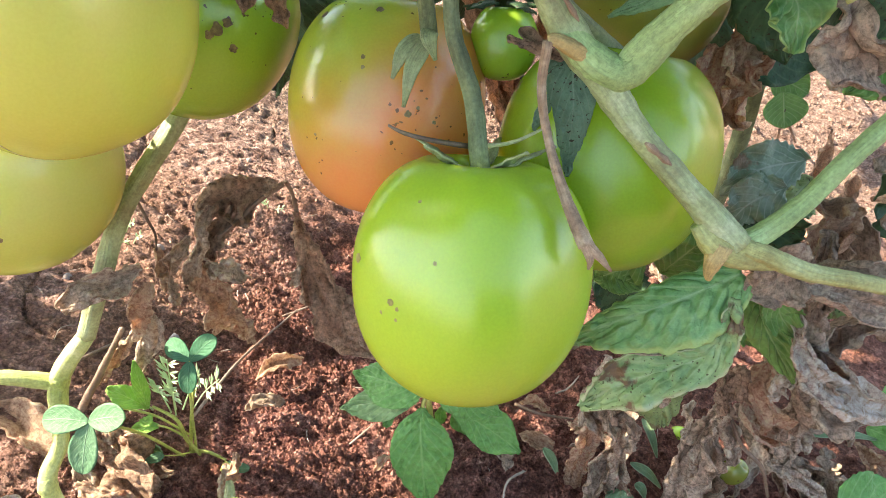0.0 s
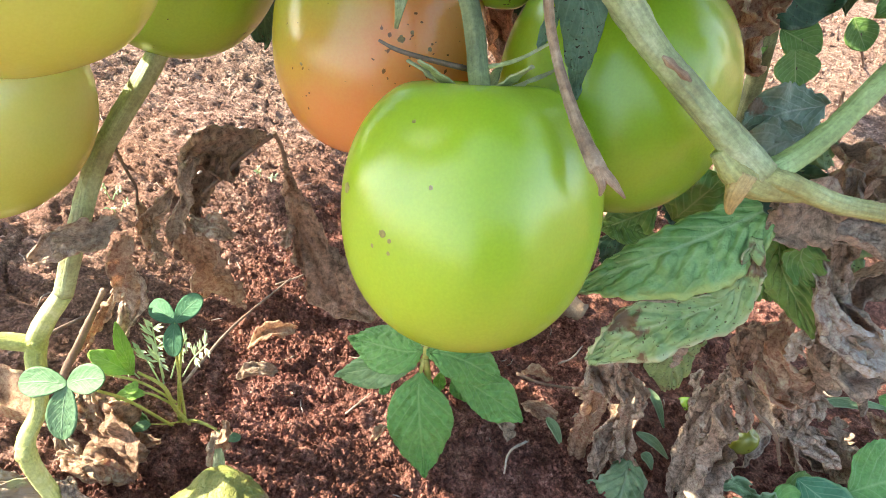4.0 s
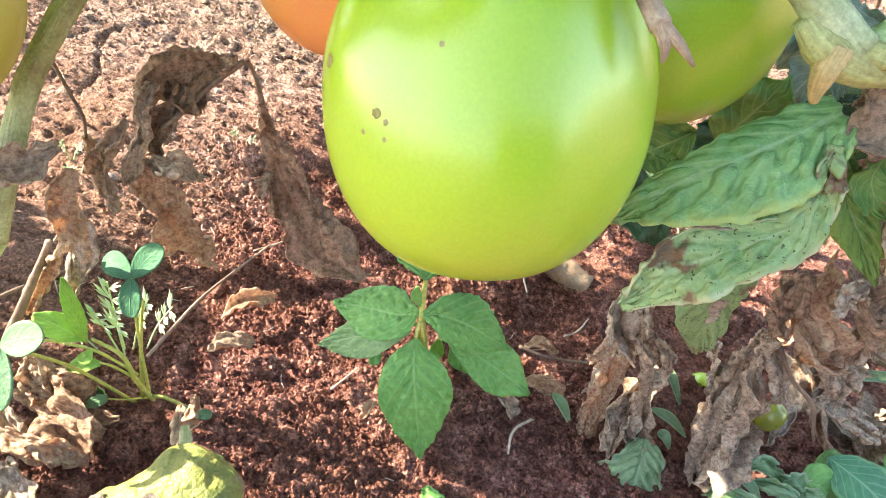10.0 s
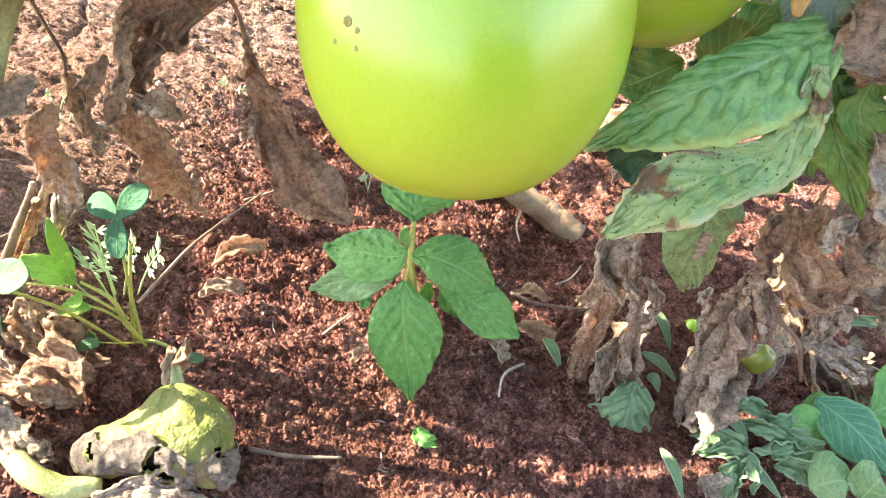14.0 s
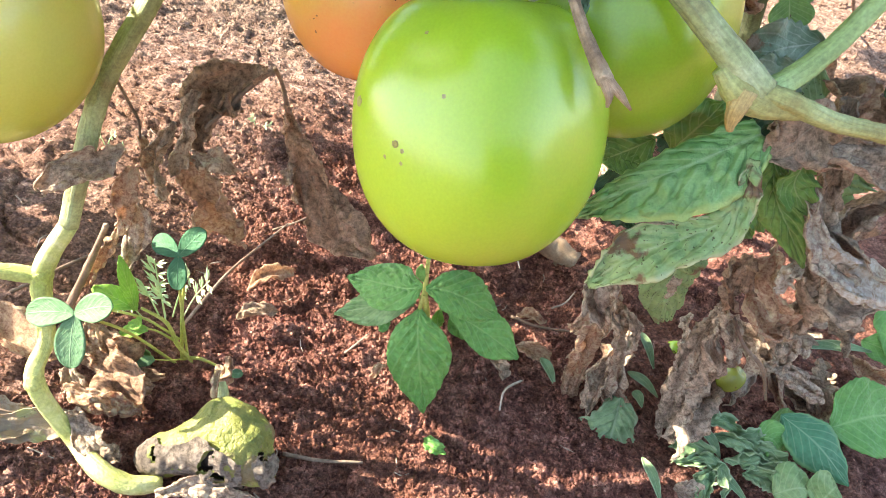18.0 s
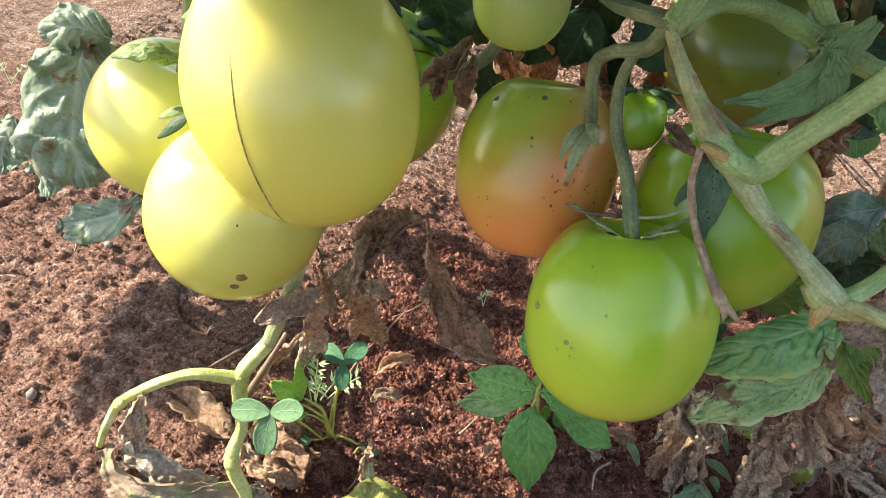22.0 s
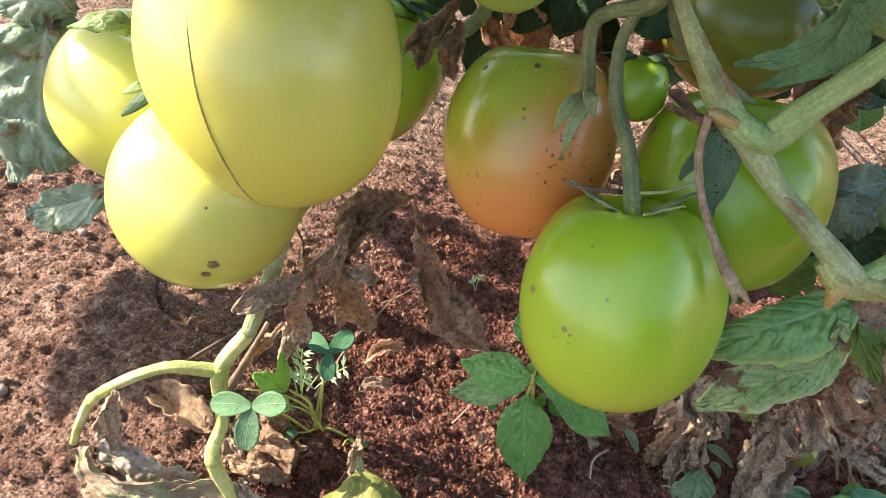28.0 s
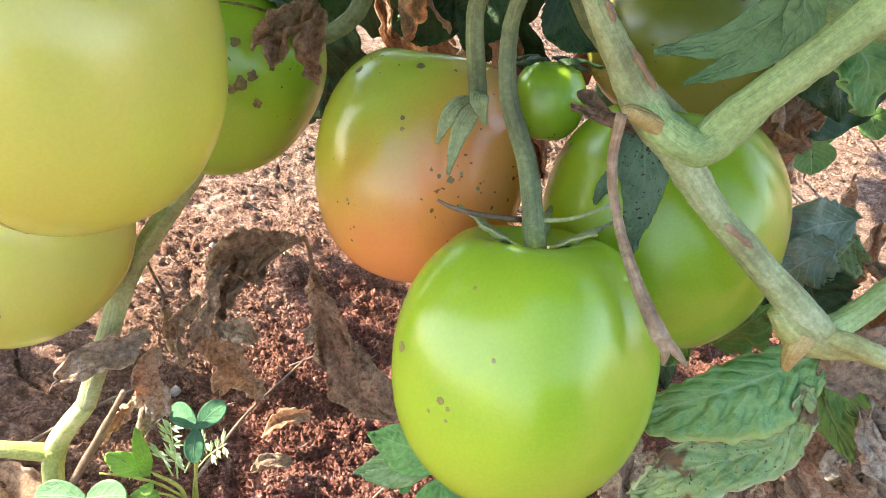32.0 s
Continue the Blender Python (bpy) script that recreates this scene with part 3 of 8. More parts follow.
def blade(name, parent, mat, spine, left, right, ups, label="", th=0.0004, nu=60, nv=35, cup=(0.2, 0.2), roll=(0.0, 0.0), edge=0.7, veins=7, slant=2.4, bulge=0.0, blister=0.0, bsize=0.0022, teeth=0.0, nteeth=12, wave=0.0, rag=0.0, wrinkle=0.0, wsize=0.004, bend=0.0, pleat=0.0, seed=1):
    """Leaf with its own width on either side: cup bends each half, roll turns its margin, bulge lifts the fields between the side veins, wrinkle crumples it."""
    path = spline(spine, nu)
    tan = unit(np.gradient(path, axis=0))
    ups = np.array(ups, dtype=float)
    up = np.tile(ups, (nu, 1)) if ups.ndim == 1 else spline(ups, nu)
    side = unit(np.cross(tan, up))
    nor = np.cross(side, tan)
    u = np.linspace(0, 1, nu)
    wl, wr = (np.maximum(spline([(v, 0, 0) for v in w], nu)[:, 0], 0.0001) for w in (left, right))
    half = (nv - 1) // 2
    s = np.linspace(0, 1, half + 1)
    rs = np.random.RandomState(seed)
    ph = rs.rand(8) * 6.28
    g = np.zeros((nu, nv, 3))
    for sgn, w, c, r, o in ((-1, wl, cup[0], roll[0], 0), (1, wr, cup[1], roll[1], 3)):
        ragged = 1 + teeth * (np.abs(((u * nteeth + o * 0.17) % 1) - 0.5) * 2 - 0.5) + rag * (np.sin(u * 19 + ph[o]) * 0.6 + np.sin(u * 43 + ph[o + 1]) * 0.4)
        ws = w[:, None] * (1 + (ragged - 1)[:, None] * s[None] ** 2)
        sway = 1 + 0.5 * np.sin(u * 9 + ph[o + 2])[:, None]
        ang = c * s[None] + r * sway * np.clip((s[None] - edge) / (1 - edge), 0, 1) + bend * np.sin(u * 7 + ph[o])[:, None] * s[None]
        ang = ang + pleat * np.sin(s[None] * 8.5 + ph[o + 1] + 2.2 * np.sin(u * 4.5 + ph[o])[:, None]) * np.clip(s[None] * 4, 0, 1)
        step = ws[:, 1:] / half
        x = np.concatenate([np.zeros((nu, 1)), np.cumsum(np.cos(ang[:, 1:]) * step, 1)], 1)
        z = np.concatenate([np.zeros((nu, 1)), np.cumsum(np.sin(ang[:, 1:]) * step, 1)], 1)
        wm = max(w)
        field = np.abs(np.sin((u[:, None] * veins - s[None] * slant) * math.pi)) ** 0.7
        z = z + bulge * wm * field * np.clip(s * 6, 0, 1)[None] * np.clip((1 - s) * 3 + 0.1, 0, 1)[None]
        z = z + wave * wm * s[None] ** 2 * (np.sin(u * 15 + ph[o]) + 0.6 * np.sin(u * 33 + ph[o + 1]))[:, None]
        p = path[:, None] + sgn * side[:, None] * x[:, :, None] + nor[:, None] * z[:, :, None]
        if sgn < 0:
            g[:, :half + 1] = p[:, ::-1]
        else:
            g[:, half:] = p
    if wrinkle or blister:
        nrm = unit(np.cross(np.gradient(g, axis=0), np.gradient(g, axis=1))).reshape(-1, 3)
        flat = g.reshape(-1, 3)
        d = np.zeros(len(flat))
        if wrinkle:
            for k, a in ((1.0, 1.0), (0.45, 0.55), (0.22, 0.3)):
                d += a * (0.3 - np.abs(noise3(flat / (wsize * k) + seed * 7.7, seed + int(k * 10)))) * wrinkle
        if blister:
            d += blister * (0.5 - np.abs(noise3(flat / bsize + seed, seed + 3))) + 0.4 * blister * noise3(flat / (0.5 * bsize) + seed, seed + 4)
        g = (flat + nrm * d[:, None]).reshape(g.shape)
    v, f, uv = sheet_from_grid(g, th)
    return part(name, v, f, mat, parent, label, uv)


def leaf(name, parent, mat, spine, half, up, th=0.00045, label="", **kw):
    v, f, uv = sheet_from_grid(leaf_grid(spine, half, up, **kw), th)
    return part(name, v, f, mat, parent, label, uv)


def withered(name, parent, mat, spine, half, up, seed, label="", curl=1.9, crumple=0.008, cscale=30.0, nu=46, nv=29, th=0.0005, peak=0.5, tip=0.7):
    """A dead leaf: rolled in across, twisted and crumpled."""
    return leaf(name, parent, mat, spine, half, up, th, label, nu=nu, nv=nv, peak=peak, tip=tip, cup=curl, wave=0.20, teeth=0.20, nteeth=6, crumple=crumple * 0.55, cscale=cscale, seed=seed, crease=crumple * 0.45, pleat=0.16, fold=0.20, twist=(seed % 5 - 2) * 0.45)


# ---- ground ----
def ground_z(x, y):
    return -0.22 * np.tanh(x / 0.45) * 0.45 - 0.08 * np.clip(y - 0.2, -0.5, 1.0)


def axis(lo, hi, step, far):
    core = list(np.arange(lo, hi, step))
    d, p = step, core[-1]
    up = []
    while p < far:
        d *= 1.035 if p < 1.6 else 1.2
        p += d
        up.append(p)
    d, p = step, lo
    dn = []
    while p > -far:
        d *= 1.05 if p > -0.9 else 1.2
        p -= d
        dn.append(p)
    return np.array(dn[::-1] + core + up)


def build_ground():
    xs, ys = axis(-0.34, 0.30, 0.0014, 150), axis(0.12, 0.48, 0.0014, 150)
    X, Y = np.meshgrid(xs, ys, indexing="ij")
    z = ground_z(X, Y)
    near = 1 / (1 + (np.hypot(X, Y - 0.3) / 2.5) ** 2)
    furrow = 1 / (1 + np.exp(-np.clip((X + 0.135 - 0.25 * (Y - 0.2) + (lattice(X, Y, 0.05, 9) - 0.5) * 0.06) / 0.014, -30, 30)))

    def layer(cell, seed, ridge):
        c, s = math.cos(seed * 1.3), math.sin(seed * 1.3)
        n = lattice(X * c - Y * s + seed, X * s + Y * c + seed, cell, seed)
        return (1 - ridge) * (n - 0.5) + ridge * (0.25 - np.abs(n - 0.5))

    # a crusted bank on one side, loose crumbs in the furrow, a hollow under the plant
    z = z + near * ((lattice(X, Y, 0.09, 1) - 0.5) * 0.014 + layer(0.032, 2, 0.3) * 0.006)
    z = z + near * (1 - furrow) * (layer(0.016, 3, 0.3) * 0.0040 + layer(0.0085, 4, 0.4) * 0.0042 + layer(0.0050, 6, 0.4) * 0.0040 + layer(0.0031, 5, 0.3) * 0.0034)
    z = z + near * furrow * (layer(0.018, 3, 0.7) * 0.0046 + layer(0.008, 4, 0.6) * 0.0024 + layer(0.004, 5, 0.4) * 0.0020)
    z = z - 0.020 * np.exp(-((X - 0.085) / 0.030) ** 2 - ((Y - 0.315) / 0.040) ** 2)
    # shrinkage cracks in the crust
    for cell, seed, deep in ((0.075, 15, 0.0040), (0.04, 16, 0.0012)):
        c = np.abs(lattice(X + 0.004 * layer(0.01, 17, 0.0), Y, cell, seed) - 0.5)
        z = z - near * (1 - furrow) * deep * np.exp(-(c / 0.012) ** 2)
    rs = np.random.RandomState(11)
    for k in range(12000):
        cx, cy = rs.uniform(-0.34, 0.30), 0.12 + 0.36 * rs.rand()
        r = 0.0012 + 0.0034 * rs.rand() ** 4
        i0, i1 = np.searchsorted(xs, (cx - r, cx + r))
        j0, j1 = np.searchsorted(ys, (cy - r, cy + r))
        if i1 > i0 and j1 > j0:
            loose = furrow[i0, j0]
            if rs.rand() > 0.55 + 0.45 * loose or (loose < 0.5 and r > 0.0030):
                continue
            d2 = ((X[i0:i1, j0:j1] - cx) * rs.uniform(0.8, 1.3)) ** 2 + ((Y[i0:i1, j0:j1] - cy) * rs.uniform(0.8, 1.3)) ** 2
            z[i0:i1, j0:j1] += np.sqrt(np.clip(r * r - d2, 0, None)) * rs.uniform(0.3, 0.75)
    n, m = X.shape
    v = np.stack([X, Y, z], -1).reshape(-1, 3)
    i, j = np.meshgrid(np.arange(n - 1), np.arange(m - 1), indexing="ij")
    a = (i * m + j).ravel()
    f = np.stack([a, a + m, a + m + 1, a + 1], -1)
    me = bpy.data.meshes.new("ground")
    me.vertices.add(len(v))
    me.vertices.foreach_set("co", v.ravel())
    me.loops.add(f.size)
    me.loops.foreach_set("vertex_index", f.ravel().astype(np.int32))
    me.polygons.add(len(f))
    me.polygons.foreach_set("loop_start", np.arange(0, f.size, 4, dtype=np.int32))
    me.polygons.foreach_set("loop_total", np.full(len(f), 4, dtype=np.int32))
    me.polygons.foreach_set("use_smooth", np.ones(len(f), dtype=bool))
    me.update(calc_edges=True)
    me.materials.append(SOIL)
    tagged(new("ground", me), "bare reddish-brown crumbly garden soil", "soil", kind="structure")
    return xs, ys, z


GX, GY, GZ = build_ground()


def soil_at(x, y):
    i, j = min(np.searchsorted(GX, x), len(GX) - 1), min(np.searchsorted(GY, y), len(GY) - 1)
    return float(GZ[i, j])


def lump(rs, c, r):
    """A small broken clod: twelve-cornered, uneven."""
    t = (1 + 5 ** 0.5) / 2
    v = np.array([(-1, t, 0), (1, t, 0), (-1, -t, 0), (1, -t, 0), (0, -1, t), (0, 1, t), (0, -1, -t), (0, 1, -t), (t, 0, -1), (t, 0, 1), (-t, 0, -1), (-t, 0, 1)]) / 1.9
    v = v * rs.uniform(0.7, 1.3, (12, 1)) * rs.uniform(0.7, 1.25, (1, 3)) * r + np.array(c)
    return v


ICO = [(0, 11, 5), (0, 5, 1), (0, 1, 7), (0, 7, 10), (0, 10, 11), (1, 5, 9), (5, 11, 4), (11, 10, 2), (10, 7, 6), (7, 1, 8), (3, 9, 4), (3, 4, 2), (3, 2, 6), (3, 6, 8), (3, 8, 9), (4, 9, 5), (2, 4, 11), (6, 2, 10), (8, 6, 7), (9, 8, 1)]


def build_crumbs():
    rs = np.random.RandomState(5)
    n = 400000
    x, y = rs.uniform(-0.36, 0.34, n), 0.12 + 0.72 * rs.rand(n) ** 1.5
    loose = 1 / (1 + np.exp(-(x + 0.135 - 0.25 * (y - 0.2)) / 0.02))
    keep = (lattice(x, y, 0.05, 21) * 0.6 + 0.4 * lattice(x, y, 0.012, 22)) * (0.30 + 0.70 * loose) > rs.rand(n) * 0.9
    x, y = x[keep][:80000], y[keep][:80000]
    xn, yn = rs.uniform(-0.15, 0.12, n), 0.13 + 0.28 * rs.rand(n) ** 1.1
    loose = 1 / (1 + np.exp(-(xn + 0.135 - 0.25 * (yn - 0.2)) / 0.02))
    keep = (0.15 + 0.85 * lattice(xn, yn, 0.018, 23)) * loose > rs.rand(n)
    x, y = np.concatenate([x, xn[keep][:110000]]), np.concatenate([y, yn[keep][:110000]])
    xf, yf = rs.uniform(0.05, 0.75, 26000), 0.42 + 0.75 * rs.rand(26000) ** 1.3
    x, y = np.concatenate([x, xf]), np.concatenate([y, yf])
    n = len(x)
    i, j = np.searchsorted(GX, x).clip(0, len(GX) - 1), np.searchsorted(GY, y).clip(0, len(GY) - 1)
    r = (0.00034 + 0.0004 * rs.rand(n) + 0.0013 * rs.rand(n) ** 9) * (1 + 3.2 * np.clip(y - 0.35, 0, 1))
    c = np.stack([x, y, GZ[i, j] + r * rs.uniform(0.2, 1.0, n)], -1)
    v = np.array([(1, 0, 0), (0, 1, 0), (-1, 0, 0), (0, -1, 0), (0.2, 0.1, 1)])
    a = rs.rand(n) * 6.28
    v = v[None] * rs.uniform(0.6, 1.4, (n, 5, 1)) * rs.uniform(0.7, 1.3, (n, 1, 3)) + rs.uniform(-0.25, 0.25, (n, 5, 3)) - np.array([0, 0, 0.3])
    v = np.stack([v[..., 0] * np.cos(a)[:, None] - v[..., 1] * np.sin(a)[:, None], v[..., 0] * np.sin(a)[:, None] + v[..., 1] * np.cos(a)[:, None], v[..., 2]], -1)
    v = v * r[:, None, None] + c[:, None, :]
    octa = np.array([(0, 1, 4), (1, 2, 4), (2, 3, 4), (3, 0, 4)])
    f = (octa[None] + 5 * np.arange(n)[:, None, None]).reshape(-1, 3)
    ob = part("soil_crumbs", v.reshape(-1, 3), f.tolist(), CRUMB, smooth=False)
    tagged(ob, "loose reddish soil crumbs scattered over the ground", "soil crumbs", kind="stuff")


build_crumbs()


# ---- tomatoes ----
def fruit_point(c, r, rz, th, ph, lobes, dent, ridge, taper, phase, turn, neck=0.0):
    sx = np.sin(th)
    w = r * np.abs(sx) ** 0.88 * (1 + ridge * np.cos(lobes * ph + phase) * np.clip(np.cos(th) * 0.6 + 0.5, 0, 1))
    w = w * (1 - taper * np.clip(-np.cos(th), 0, 1) ** 1.5)
    w = w * (1 - neck * np.clip(np.cos(th), 0, 1) ** 1.5)
    cz = np.cos(th)
    z = rz * np.sign(cz) * np.abs(cz) ** 0.92 - dent * rz * np.exp(-(th / 0.32) ** 2) - 0.05 * rz * -np.exp(-((math.pi - th) / 0.25) ** 2)
    p = np.stack([w * np.cos(ph), w * np.sin(ph), z], -1)
    return p @ np.array(turn).T + np.array(c)


def tomato(c, r, rz, mat, label, lobes=5, dent=0.22, ridge=0.03, taper=0.0, phase=0.0, tilt=(0, 0, 0), sepals=5, sepal_len=0.024, sepal_w=0.0042, droop=0.6, sep_mat=None, group="tomatoes hanging in the truss", spin=0.0, nu=56, nv=80, neck=0.0):
    turn = Euler([radians(a) for a in tilt]).to_matrix()
    th, ph = np.meshgrid(np.linspace(0, math.pi, nu), np.linspace(0, 2 * math.pi, nv, endpoint=False), indexing="ij")
    g = fruit_point((0, 0, 0), r, rz, th, ph, lobes, dent, ridge, taper, phase, turn, neck)
    f = [(i * nv + j, (i + 1) * nv + j, (i + 1) * nv + (j + 1) % nv, i * nv + (j + 1) % nv) for i in range(nu - 1) for j in range(nv)]
    ob = part("tomato", g.reshape(-1, 3), f, mat)
    ob.location = c
    ob.matrix_world = Matrix.Translation(c)
    tagged(ob, label, "tomato", group)
    # sepals lie over the shoulder and lift at their tips
    for k in range(sepals):
        a = spin + k * 2 * math.pi / sepals + 0.15 * math.sin(k * 5)
        ts = np.linspace(0.10, sepal_len / r, 6)
        path = fruit_point(c, r, rz, ts, np.full(6, a), lobes, dent, ridge, taper, phase, turn)
        out = np.array(turn @ Vector((math.cos(a), math.sin(a), 0.8)))
        lift = np.array([0.0022, 0.0018, 0.002, 0.003, 0.005, 0.008]) * (1.3 - droop)
        path = path + out[None] * (lift[:, None] + 0.0006)
        leaf("sepal", ob, sep_mat or LEAF_DARK_SHADED, path.tolist(), sepal_w, out, th=0.0005, nu=14, nv=7, peak=0.3, tip=1.1, cup=-0.5, wave=0.15, seed=k + 3)
    top = fruit_point(c, r, rz, np.array([0.02]), np.array([0.0]), lobes, dent, ridge, taper, phase, turn)[0]
    return ob, top


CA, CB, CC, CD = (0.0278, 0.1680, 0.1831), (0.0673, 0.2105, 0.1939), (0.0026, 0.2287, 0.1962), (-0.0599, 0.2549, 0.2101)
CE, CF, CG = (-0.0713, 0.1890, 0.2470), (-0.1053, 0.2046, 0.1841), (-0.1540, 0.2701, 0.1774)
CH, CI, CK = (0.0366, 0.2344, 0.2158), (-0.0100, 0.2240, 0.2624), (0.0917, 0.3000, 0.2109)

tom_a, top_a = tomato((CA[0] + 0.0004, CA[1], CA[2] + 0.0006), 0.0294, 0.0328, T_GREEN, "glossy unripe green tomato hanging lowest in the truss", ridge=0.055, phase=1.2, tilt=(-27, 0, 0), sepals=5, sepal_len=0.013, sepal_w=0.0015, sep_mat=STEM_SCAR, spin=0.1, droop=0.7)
tom_b, top_b = tomato(CB, 0.0318, 0.0335, T_GREEN_SHADED, "unripe green tomato with large bluish sepals and dark spot", ridge=0.03, phase=0.4, tilt=(-24, 6, 0), sepals=0)
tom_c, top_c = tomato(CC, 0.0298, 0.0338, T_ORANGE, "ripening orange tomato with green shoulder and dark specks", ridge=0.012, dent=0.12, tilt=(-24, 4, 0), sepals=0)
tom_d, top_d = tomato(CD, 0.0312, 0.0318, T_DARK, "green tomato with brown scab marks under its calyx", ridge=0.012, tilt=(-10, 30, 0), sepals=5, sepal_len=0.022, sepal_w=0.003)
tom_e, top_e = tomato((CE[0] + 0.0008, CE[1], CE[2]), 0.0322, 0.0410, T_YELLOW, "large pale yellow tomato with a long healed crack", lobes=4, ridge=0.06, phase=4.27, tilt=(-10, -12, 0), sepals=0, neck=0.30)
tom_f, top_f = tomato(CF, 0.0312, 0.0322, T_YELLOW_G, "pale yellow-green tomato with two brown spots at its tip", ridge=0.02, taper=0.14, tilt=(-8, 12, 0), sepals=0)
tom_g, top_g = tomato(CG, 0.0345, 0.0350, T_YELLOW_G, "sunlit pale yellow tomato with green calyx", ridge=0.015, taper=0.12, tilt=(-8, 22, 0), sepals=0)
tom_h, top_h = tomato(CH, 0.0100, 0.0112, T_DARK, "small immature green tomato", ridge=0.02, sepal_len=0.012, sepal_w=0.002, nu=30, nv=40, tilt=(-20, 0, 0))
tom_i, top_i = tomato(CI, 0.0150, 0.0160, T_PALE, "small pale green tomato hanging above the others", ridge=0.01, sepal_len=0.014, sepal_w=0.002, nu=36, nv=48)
# its skin colour is darkened to olive to carry the deep shade
tom_k, top_k = tomato(CK, 0.0330, 0.0300, T_OLIVE_SHADED, "green tomato in deep shade behind the stems", ridge=0.02, sepals=0)


def snap(ob, p):
    """Nearest place on a fruit's skin, and its normal."""
    base = np.array(ob.matrix_world.translation)
    hit, nor, _, _ = BVHTree.FromPolygons([v.co for v in ob.data.vertices], [tuple(f.vertices) for f in ob.data.polygons]).find_nearest(Vector(np.array(p) - base))
    return np.array(hit) + base, np.array(nor)


def blemish(ob, p, r, mat=None, label="brown sunken spot", flat=0.25, seed=0):
    c, n = snap(ob, p)
    rs = np.random.RandomState(seed)
    a = unit(np.cross(n, (0.3, 0.5, 0.8)))
    b = np.cross(n, a)
    seg = 14
    rim = r * rs.uniform(0.75, 1.2, seg)
    v = [c + n * r * 0.06]
    for k, (q, h) in enumerate(((0.55, 0.10), (0.9, 0.16), (1.0, -0.3))):
        for j in range(seg):
            t = 2 * math.pi * j / seg
            v.append(c + (a * math.cos(t) + b * math.sin(t)) * rim[j] * q + n * r * h * flat * 2)
    f = [(0, 1 + j, 1 + (j + 1) % seg) for j in range(seg)]
    for k in range(2):
        f += [(1 + k * seg + j, 1 + (k + 1) * seg + j, 1 + (k + 1) * seg + (j + 1) % seg, 1 + k * seg + (j + 1) % seg) for j in range(seg)]
    part("blemish", v, f, mat or CORK, ob, label)


def crack(ob, pts, r, mat=None):
    path = spline(pts, 40)
    path = np.array([snap(ob, p)[0] for p in path])
    v, f = tube(path.tolist(), [0.3 * r, r, r, 1.2 * r, 0.6 * r], 40, 7, 0.3)
    part("crack", v, f, mat or CORK, ob, "healed brown crack in the skin")


CRACKED = stem_mat("healed_crack", (0.16, 0.12, 0.04), (0.36, 0.31, 0.11), (0.60, 0.55, 0.22), 300)
FLECK = stem_mat("corky_fleck", (0.24, 0.20, 0.05), (0.31, 0.29, 0.07), (0.36, 0.36, 0.08), 250)
crack(tom_e, [(-0.0829, 0.1645, 0.2696), (-0.0816, 0.1595, 0.2584), (-0.0795, 0.1576, 0.2448), (-0.0758, 0.1594, 0.2310), (-0.0718, 0.1672, 0.2166)], 0.00026, CRACKED)
crack(tom_d, [(-0.0519, 0.2377, 0.2353), (-0.0438, 0.2406, 0.2331), (-0.0362, 0.2451, 0.2282)], 0.0004)
for k, (p, r) in enumerate((((-0.0954, 0.1751, 0.1816), 0.0019), ((-0.0984, 0.1749, 0.1771), 0.0017), ((-0.0950, 0.1800, 0.2007), 0.0005))):
    blemish(tom_f, p, r, seed=k)
for k, (p, r) in enumerate((((0.0011, 0.1597, 0.1951), 0.0013), ((0.0085, 0.1470, 0.1932), 0.0010), ((0.0100, 0.1455, 0.1926), 0.0006), ((0.0066, 0.1476, 0.1895), 0.0005), ((0.0181, 0.1478, 0.2052), 0.0005), ((0.0100, 0.1447, 0.1900), 0.0005), ((0.0145, 0.1611, 0.2119), 0.0005))):
    blemish(tom_a, p, r, FLECK, "small brown fleck", 0.15, seed=k)
blemish(tom_b, (0.0407, 0.2175, 0.2107), 0.0019, seed=4, label="dark round spot")
for k, (px, r) in enumerate((((-0.0457, 0.2282, 0.2180), 0.0022), ((-0.0431, 0.2303, 0.2195), 0.0016), ((-0.0477, 0.2270, 0.2169), 0.0014), ((-0.0422, 0.2293, 0.2121), 0.0014), ((-0.0469, 0.2323, 0.2276), 0.0014))):
    blemish(tom_d, px, r, label="brown scab mark", seed=k + 9)
for k, (px, r) in enumerate((((0.0014, 0.2223, 0.2292), 0.0011), ((-0.0142, 0.2274, 0.2241), 0.0013), ((-0.0025, 0.2096, 0.2215), 0.0007), ((0.0103, 0.2022, 0.2089), 0.0010), ((0.0174, 0.2042, 0.2056), 0.0006), ((-0.0152, 0.2050, 0.1997), 0.0005), ((-0.0024, 0.2077, 0.2195), 0.0006), ((0.0129, 0.2036, 0.2101), 0.0005))):
    blemish(tom_c, px, r, label="dark speck", seed=k + 20)


